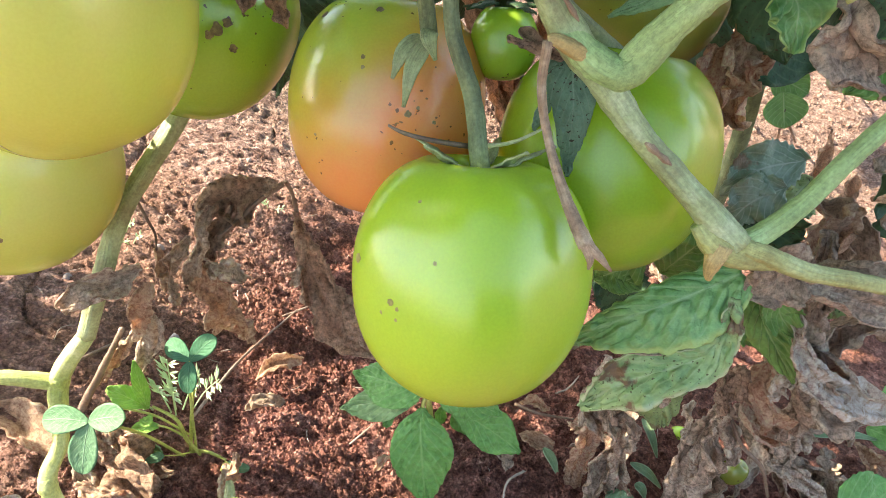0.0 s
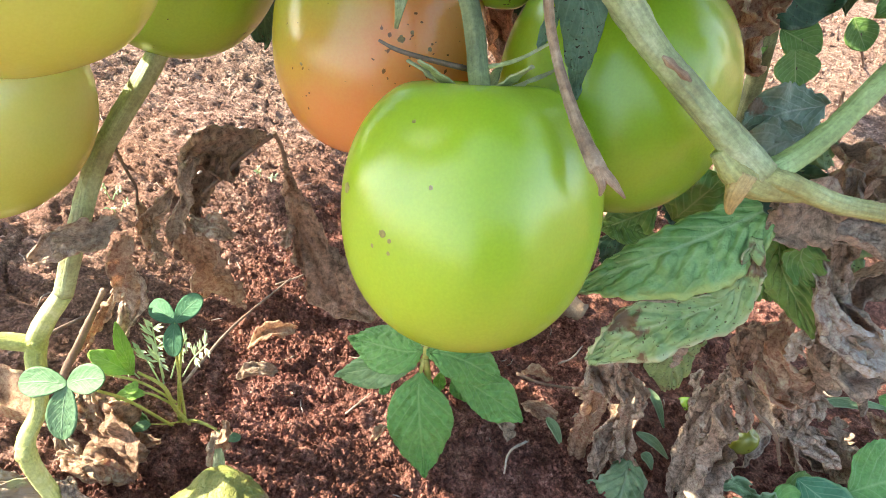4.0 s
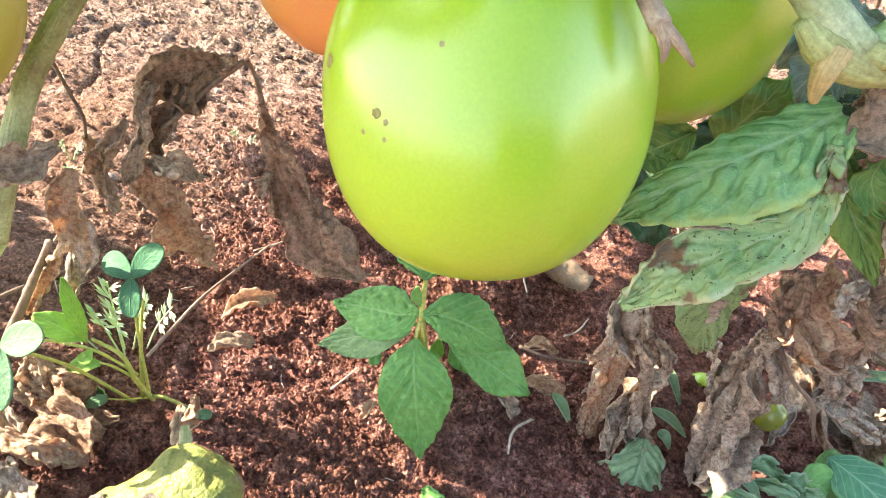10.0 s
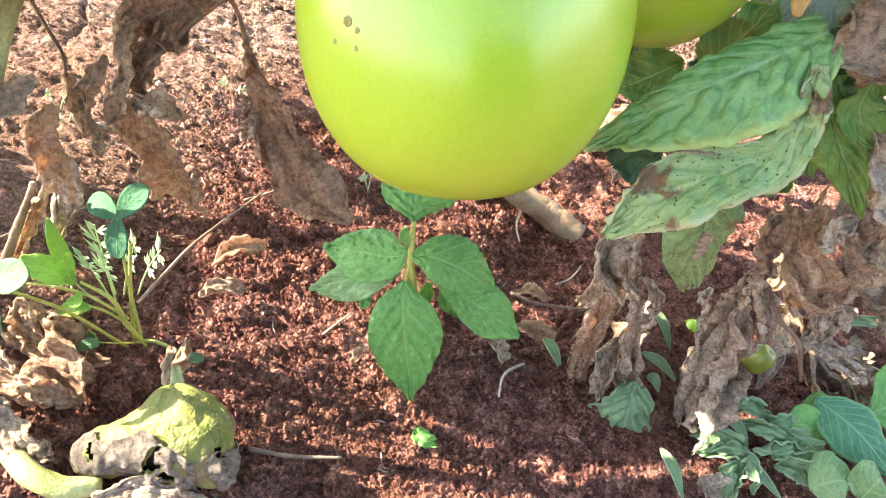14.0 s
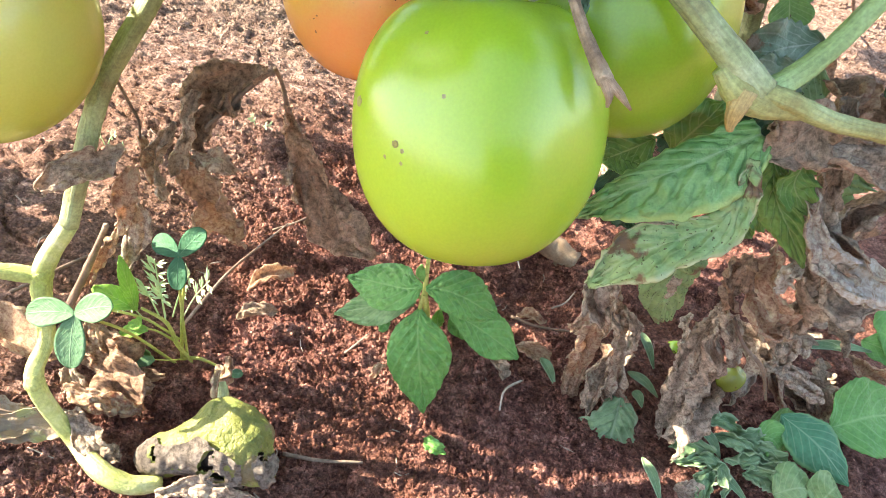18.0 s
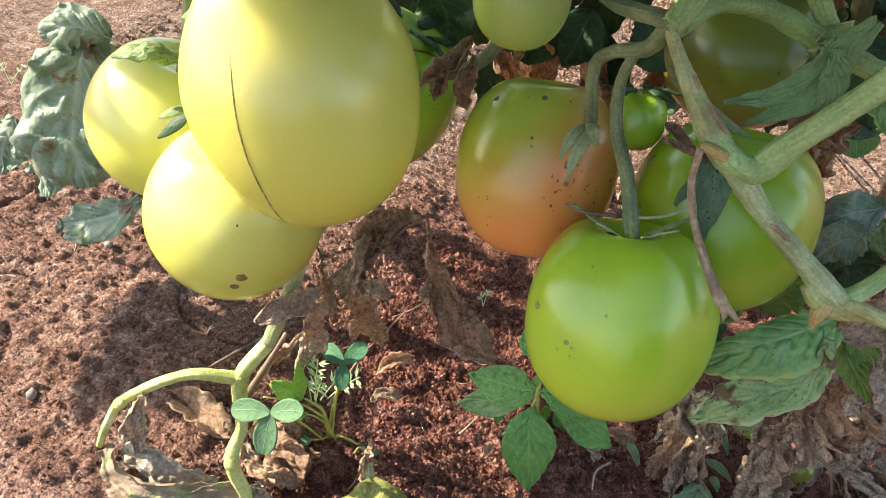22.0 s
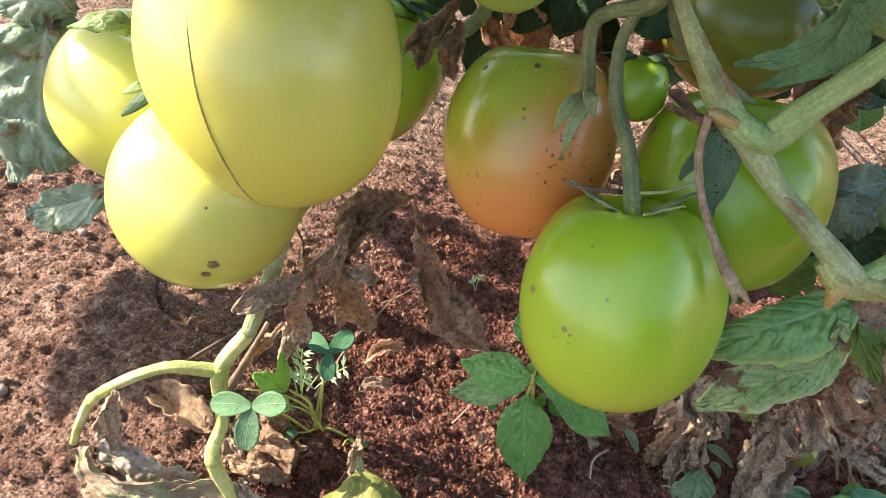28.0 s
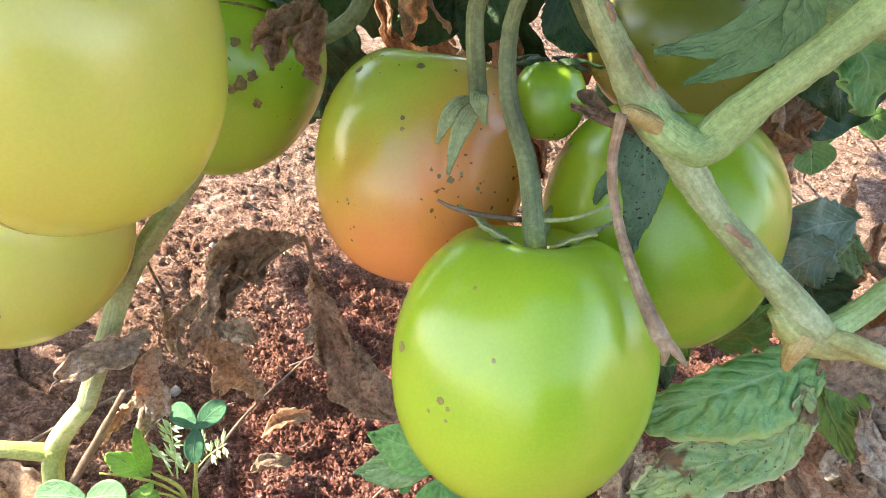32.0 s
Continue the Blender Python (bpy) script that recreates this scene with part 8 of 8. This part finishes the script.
for k, (t, w, b) in enumerate((((((0.2154, 0.4000, 0.1204)), ((0.2189, 0.3900, 0.1026))), 0.013, (0.4426, 0.7430, -0.1181)), (((0.2139, 0.4200, 0.1225), (0.2358, 0.4100, 0.1151)), 0.012, (0.4122, 0.7271, -0.1138)), (((0.1909, 0.4200, 0.1147), (0.2052, 0.4100, 0.1152)), 0.011, (0.4006, 0.7976, -0.1183)), (((0.2521, 0.4200, 0.1310), (0.2610, 0.4100, 0.1165)), 0.010, (0.6102, 0.9281, -0.1449)))):
    m = tuple(0.5 * (p + q) for p, q in zip(*t))
    leaf("leaf", bgw, LEAF, [t[0], m, t[1]], w, (0, -0.8, 0.5), nu=24, nv=13, peak=0.5, tip=0.7, cup=0.4, pucker=0.05, seed=k)
    stem([b, m], [0.0012, 0.0012], STEM_DRY, parent=bgw, n=8, seg=7)

curly = root("curled_leaf_shoot", (-0.2748, 0.3299, 0.0435), "puckered blue-green tomato leaf shoot standing on the soil", "leaf")
blade("leaf", curly, LEAF_BLUE, [(-0.2248, 0.3450, 0.1766), (-0.2293, 0.3350, 0.1639), (-0.2355, 0.3250, 0.1424), (-0.2361, 0.3150, 0.1238), (-0.2321, 0.3080, 0.1043)], [0.0136, 0.0284, 0.0375, 0.0313, 0.0098], [0.0110, 0.0229, 0.0327, 0.0343, 0.0107], [(0.3, -0.9, 0.25), (0.15, -0.85, 0.4)], label='broad puckered grey-green leaf', cup=(-0.3, -0.5), roll=(-0.25, -0.3), seed=301, veins=6, slant=2.2, blister=0.005, bsize=0.014, rag=0.07, wave=0.16, bulge=0.07, nu=80, nv=45)
blade("leaf", curly, LEAF_BLUE, [(-0.2132, 0.3450, 0.1756), (-0.2230, 0.3420, 0.1821), (-0.2334, 0.3400, 0.1832), (-0.2472, 0.3400, 0.1779)], [0.0045, 0.0135, 0.0152, 0.0036], [0.0045, 0.0116, 0.0133, 0.0036], (0.0, -0.8, 0.55), cup=(-0.5, -0.3), roll=(-0.25, -0.3), seed=302, veins=6, slant=2.2, blister=0.005, bsize=0.014, rag=0.07, wave=0.16, bulge=0.07, nu=80, nv=45)
blade("leaf", curly, LEAF_BLUE, [(-0.2643, 0.3250, 0.1244), (-0.2609, 0.3180, 0.1124), (-0.2591, 0.3100, 0.0947)], [0.0078, 0.0195, 0.0050], [0.0078, 0.0195, 0.0050], (-0.3, -0.85, 0.4), cup=(-0.3, -0.3), roll=(-0.25, -0.3), seed=303, veins=6, slant=2.2, blister=0.005, bsize=0.014, rag=0.07, wave=0.16, bulge=0.07, nu=80, nv=45)
blade("leaf", curly, LEAF_BLUE, [(-0.1995, 0.3000, 0.1050), (-0.2169, 0.2960, 0.0962), (-0.2335, 0.2940, 0.0914), (-0.2490, 0.2940, 0.0882)], [0.0039, 0.0116, 0.0126, 0.0029], [0.0039, 0.0105, 0.0116, 0.0029], (0.1, -0.75, 0.65), label='wilted pale leaf lying below', cup=(0.4, -0.5), roll=(-0.25, -0.3), seed=304, veins=6, slant=2.2, blister=0.005, bsize=0.014, rag=0.07, wave=0.16, bulge=0.07, nu=80, nv=45)
blade("leaf", curly, LEAF_BLUE, [(-0.2767, 0.3350, 0.1300), (-0.2875, 0.3300, 0.1138), (-0.2928, 0.3220, 0.0994)], [0.0050, 0.0150, 0.0040], [0.0050, 0.0170, 0.0040], (-0.2, -0.85, 0.4), cup=(-0.3, -0.3), seed=305, veins=6, slant=2.2, blister=0.005, bsize=0.014, rag=0.07, wave=0.16, bulge=0.07, nu=80, nv=45)

# ---- the rotting fruit ----
RC = (-0.0611, 0.1696, 0.0298)
rot = root("rotting_tomato", RC, "collapsed rotting tomato with torn grey skin on the soil", "tomato")

ROT_R, ROT_U, ROT_N = np.array((1.0, 0.0, 0.05)), np.array((0.0, 0.72, 0.69)), np.array((0.0, -0.69, 0.72))
ROT_LOBES = [((0.003, 0.000, -0.002), (0.0185, 0.0165, 0.0150)), ((-0.0005, 0.0095, -0.003), (0.0115, 0.0105, 0.0110)), ((-0.0245, -0.0035, 0.001), (0.0100, 0.0085, 0.0085)), ((-0.0130, 0.0010, 0.001), (0.0115, 0.0095, 0.0105)), ((0.0155, -0.0100, 0.000), (0.0075, 0.0070, 0.0080))]
# across, up, half width, half height, lean
ROT_HOLES = [(-0.0030, -0.0030, 0.0016, 0.0052, 0.45), (0.0010, -0.0085, 0.0030, 0.0022, -0.5), (-0.0225, -0.0005, 0.0009, 0.0036, -0.15), (0.0165, -0.0020, 0.0016, 0.0012, 0.3), (-0.0075, -0.0125, 0.0062, 0.0016, 0.1)]


def sunken_fruit():
    """A fallen fruit gone soft: a dome that sags into a low lobe, its lower face dried to torn grey skin over a hollow."""
    nu, nv = 150, 270
    u, a = np.meshgrid(np.linspace(0.01, 0.97, nu) * math.pi, np.linspace(0, 2 * math.pi, nv, endpoint=False), indexing="ij")
    way = np.stack([np.sin(u) * np.cos(a), np.sin(u) * np.sin(a), np.cos(u)], -1)
    reach = np.zeros(u.shape)
    for r in np.linspace(0.004, 0.045, 83):
        p = way * r / 0.92
        field = sum(np.exp(7 * (1 - np.linalg.norm((p - np.array(c)) / np.array(s), axis=-1))) for c, s in ROT_LOBES)
        reach = np.where(field > 1.0, r, reach)
    for k in range(8):
        reach[1:-1] = (reach[:-2] + 2 * reach[1:-1] + reach[2:]) / 4
        reach = (np.roll(reach, 1, 1) + 2 * reach + np.roll(reach, -1, 1)) / 4
    q = (way * reach[..., None]).reshape(-1, 3)
    warp = np.stack([noise3(q / 0.006 + k * 9, 5 + k) for k in range(3)], -1)
    fine = np.stack([noise3(q / 0.0022 + k * 9, 15 + k) for k in range(3)], -1)
    edge = q + warp * 0.0035
    grey = (edge[:, 2] > -0.006) & (edge[:, 1] < 0.0040 - 0.9 * np.clip(edge[:, 0] + 0.001, 0, 0.02)) & (edge[:, 0] < 0.0085)
    grey |= (edge[:, 2] > -0.006) & (np.hypot(edge[:, 0] - 0.0165, edge[:, 1] + 0.007) < 0.0045)
    gone = np.zeros(len(q), dtype=bool)
    ragged = q + fine * 0.0022
    for x, y, w, h, lean in ROT_HOLES:
        dx, dy = ragged[:, 0] - x, ragged[:, 1] - y
        gone |= (np.hypot((dx * math.cos(lean) - dy * math.sin(lean)) / w, (dx * math.sin(lean) + dy * math.cos(lean)) / h) < 1) & (q[:, 2] > 0)
    out = unit(q)
    skin = q + out * (0.0012 + 0.0010 * warp[:, :1] + 0.0009 * fine[:, :1]) + fine * 0.0006
    flesh = q + warp * 0.0009 + fine * 0.0003

    def lay(name, pts, keep, mat, label):
        f = [(i * nv + j, (i + 1) * nv + j, (i + 1) * nv + (j + 1) % nv, i * nv + (j + 1) % nv) for i in range(nu - 1) for j in range(nv)]
        f = [k for k in f if all(keep[m] for m in k)]
        pts = pts[:, :1] * ROT_R + pts[:, 1:2] * ROT_U + pts[:, 2:] * ROT_N + np.array((-0.0553, 0.1655, 0.0344))
        used = sorted({m for k in f for m in k})
        at = {m: i for i, m in enumerate(used)}
        part(name, pts[used], [tuple(at[m] for m in k) for k in f], mat, rot, label, np.full((len(used), 2), 0.3))

    lay("fruit", flesh, ~gone, ROTTEN, "mottled yellow-green collapsed flesh")
    lay("torn_skin", skin, grey & ~gone, SKIN, "papery grey torn skin")
    lay("hollow", q * 0.78, np.ones(len(q), dtype=bool), HOLE, "dark hollow inside")


HOLE = stem_mat("dark_rotten_hole", (0.012, 0.008, 0.006), (0.02, 0.013, 0.01), (0.035, 0.022, 0.016))
sunken_fruit()
stem([(-0.0597, 0.1830, 0.0342), (-0.0598, 0.1880, 0.0361), (-0.0611, 0.1920, 0.0382)], [0.0024, 0.0022, 0.0016], STEM_SCAR, "fruit_stalk", rot, n=12, seg=9, label="fuzzy olive stalk")
blade("withered_leaf", rot, DRY_BROWN, [(-0.0622, 0.1840, 0.0388), (-0.0622, 0.1890, 0.0431), (-0.0612, 0.1960, 0.0448)], [0.0010, 0.0021, 0.0008], [0.0010, 0.0021, 0.0008], (0.2, -0.8, 0.5), cup=(0.5, 0.5), roll=(1.4, 1.6), edge=0.55, wrinkle=0.0026, wsize=0.008, rag=0.32, bend=0.5, pleat=1.3, wave=0.22, seed=207, nu=30, nv=19)
withered("withered_leaf", rot, DRY_BROWN, [(-0.0670, 0.1896, 0.0275), (-0.0680, 0.1966, 0.0311), (-0.0670, 0.2069, 0.0341)], 0.005, (0.3, -0.8, 0.4), 330)


# ---- litter on the soil ----
def twig(pts, r, mat, label, name="twig"):
    v, f = tube(pts, [r, r * 0.9, r * 0.6], 18, 8, 0.15)
    ob = part(name, v, f, mat)
    tagged(ob, label, "twig", "litter on the soil")


twig([(-0.0363, 0.1750, 0.0130), (-0.0203, 0.1742, 0.0095), (-0.0035, 0.1760, 0.0057)], 0.0009, STEM_DRY, "dry grey twig lying on the soil")
twig([(-0.0906, 0.2350, 0.0209), (-0.0779, 0.2733, 0.0171), (-0.0567, 0.3187, 0.0089)], 0.0008, STEM_DRY, "long thin dry stalk lying on the soil")
twig([(0.0686, 0.2716, -0.0087), (0.0842, 0.2692, -0.0138), (0.1075, 0.2669, -0.0146)], 0.0009, STEM_DRY, "thin reddish dry stalk")
twig([(0.0728, 0.2354, -0.0157), (0.0626, 0.2264, -0.0118), (0.0591, 0.2143, -0.0111)], 0.0007, ROOT, "thin dry rootlet on the soil", "rootlet")
twig([(0.0849, 0.3577, -0.0281), (0.0791, 0.3362, -0.0241), (0.0795, 0.3226, -0.0241)], 0.0007, ROOT, "pale bent rootlet on the soil", "rootlet")
twig([(0.0957, 0.2917, -0.0241), (0.1041, 0.2970, -0.0253), (0.1121, 0.3077, -0.0268)], 0.0006, ROOT, "pale bent rootlet on the soil", "rootlet")
twig([(-0.0170, 0.2340, 0.0040), (-0.0127, 0.2390, 0.0037), (-0.0064, 0.2490, 0.0005)], 0.0005, ROOT, "thin dry rootlet on the soil", "rootlet")
twig([(-0.1607, 0.2328, 0.0413), (-0.1419, 0.2567, 0.0377), (-0.1203, 0.2851, 0.0290)], 0.0009, STEM_DRY, "thin dark dry stalk")
twig([(-0.1286, 0.2140, 0.0483), (-0.1144, 0.2200, 0.0721), (-0.1035, 0.2260, 0.0912)], 0.0018, STEM_DRY, "dry brown stalk leaning on the vine")
twig([(-0.0642, 0.3129, 0.0090), (-0.0532, 0.3234, 0.0058), (-0.0392, 0.3405, 0.0014)], 0.0006, STEM_DRY, "thin dry rootlet on the soil", "rootlet")
twig([(-0.2490, 0.2272, 0.0496), (-0.2415, 0.2301, 0.0492), (-0.2365, 0.2309, 0.0472)], 0.0006, ROOT, "pale straw on the soil", "rootlet")
twig([(-0.2914, 0.2847, 0.0517), (-0.2854, 0.2862, 0.0516), (-0.2783, 0.2871, 0.0495)], 0.0008, ROOT, "pale straw on the soil", "rootlet")
v, f = tube([(0.1167, 0.3433, -0.0386), (0.0955, 0.3520, -0.0249), (0.0682, 0.3589, -0.0116)], [0.0085, 0.0075, 0.006], 24, 14, 0.12)
tagged(part("dead_stump", v, f, WOOD), "old brown woody stem stub in the soil", "stump")
for k, (a, b, w, m, lab) in enumerate((((-0.0681, 0.2415, 0.0175), (-0.0521, 0.2521, 0.0133), 0.006, DRY_GREY, "grey shrivelled leaf scrap on the soil"), ((0.0724, 0.2762, -0.0139), (0.0892, 0.2743, -0.0153), 0.004, DRY_BROWN, "brown curled leaf scrap on the soil"), ((0.0700, 0.2531, -0.0115), (0.0891, 0.2498, -0.0173), 0.006, DRY_BROWN, "brown curled leaf scrap on the soil"), ((0.0600, 0.2440, -0.0106), (0.0619, 0.2326, -0.0121), 0.005, DRY_GREY, "grey shrivelled leaf scrap on the soil"), ((-0.0040, 0.2203, 0.0033), (0.0025, 0.2275, 0.0023), 0.003, DRY_BROWN, "brown leaf scrap on the soil"), ((0.1397, 0.1814, -0.0203), (0.1509, 0.1776, -0.0222), 0.007, DRY_GREY, "grey shrivelled leaf scrap on the soil"), ((-0.0683, 0.2625, 0.0159), (-0.0477, 0.2816, 0.0099), 0.006, DRY_BROWN, "brown leaf scrap on the soil"), ((-0.1045, 0.2110, 0.0277), (-0.0965, 0.2091, 0.0252), 0.005, WEED_PALE_LIT, "fallen pale leaflet on the soil"), ((0.0221, 0.1913, -0.0002), (0.0320, 0.1857, -0.0029), 0.005, WEED, "fallen green leaf scrap on the soil"), ((-0.1715, 0.2235, 0.0401), (-0.1307, 0.2037, 0.0337), 0.012, DRY_BROWN, "brown crumpled leaf scrap on the soil"), ((-0.1112, 0.1973, 0.0362), (-0.0924, 0.1853, 0.0272), 0.014, DRY_RUST, "rust-brown dead leaf on the soil"))):
    q = tuple(0.5 * (s + t) + (0.002 if i == 2 else 0) for i, (s, t) in enumerate(zip(a, b)))
    ob = withered("leaf_scrap", None, m, [a, q, b], w, (0, -0.5, 0.9), 340 + k, "", 1.0, 0.002, 120, nu=20, nv=12)
    tagged(ob, lab, "leaf", "leaf scraps on the soil")
rs = np.random.RandomState(9)
for k in range(26):
    x, y = rs.uniform(-0.25, 0.16), rs.uniform(0.15, 0.5)
    r = rs.uniform(0.0018, 0.0042)
    ob = part("pebble" if k % 3 == 0 else "clod", lump(rs, (x, y, soil_at(x, y) + r * 0.3), r), ICO, STONE if k % 3 == 0 else CRUMB)
    tagged(ob, "small grey pebble on the soil" if k % 3 == 0 else "small broken clod of red soil", "pebble" if k % 3 == 0 else "clod", "pebbles and clods")


def straw():
    """Broken bits of straw and rootlets over the soil."""
    rs = np.random.RandomState(41)
    vs, fs = [], []
    for k in range(150):
        x, y = rs.uniform(-0.30, 0.18), 0.15 + 0.55 * rs.rand()
        a, ln = rs.uniform(0, 6.28), rs.uniform(0.003, 0.010) * (1 + 1.2 * max(0.0, y - 0.3))
        pts = []
        for q in (-0.5, 0.0, 0.5):
            px, py = x + math.cos(a) * ln * q + rs.uniform(-0.1, 0.1) * ln, y + math.sin(a) * ln * q + rs.uniform(-0.1, 0.1) * ln
            pts.append((px, py, soil_at(px, py) + 0.0012 + rs.uniform(0, 0.0008)))
        v, f = tube(pts, [0.00022, 0.00028, 0.00018], 6, 5, 0.2)
        o = len(vs)
        vs += v.tolist()
        fs += [tuple(i + o for i in t) for t in f]
    tagged(part("straw_litter", np.array(vs), fs, ROOT), "broken bits of pale straw strewn on the soil", "straw", kind="stuff")


straw()

# dead leaves lying in the shade behind the plant, added to darken the soil
rs = np.random.RandomState(58)
for k in range(22):
    x, y = rs.uniform(0.08, 0.36), rs.uniform(0.40, 0.58)
    a = rs.uniform(0, 6.28)
    d = np.array([math.cos(a), math.sin(a), 0.0]) * rs.uniform(0.014, 0.024)
    p0 = np.array([x, y, soil_at(x, y) + 0.008])
    ob = withered("dead_leaf", None, (DRY_RUST, DRY_BROWN, DRY_TAN)[k % 3], [(p0 - d).tolist(), (p0 + np.array([0, 0, 0.008])).tolist(), (p0 + d).tolist()], rs.uniform(0.009, 0.014), (0.1, -0.3, 0.9), 1300 + k, "", 1.1, 0.005, nu=30, nv=18)
    tagged(ob, "curled brown dead leaf lying on the soil", "leaf", "dead leaves behind the plant")
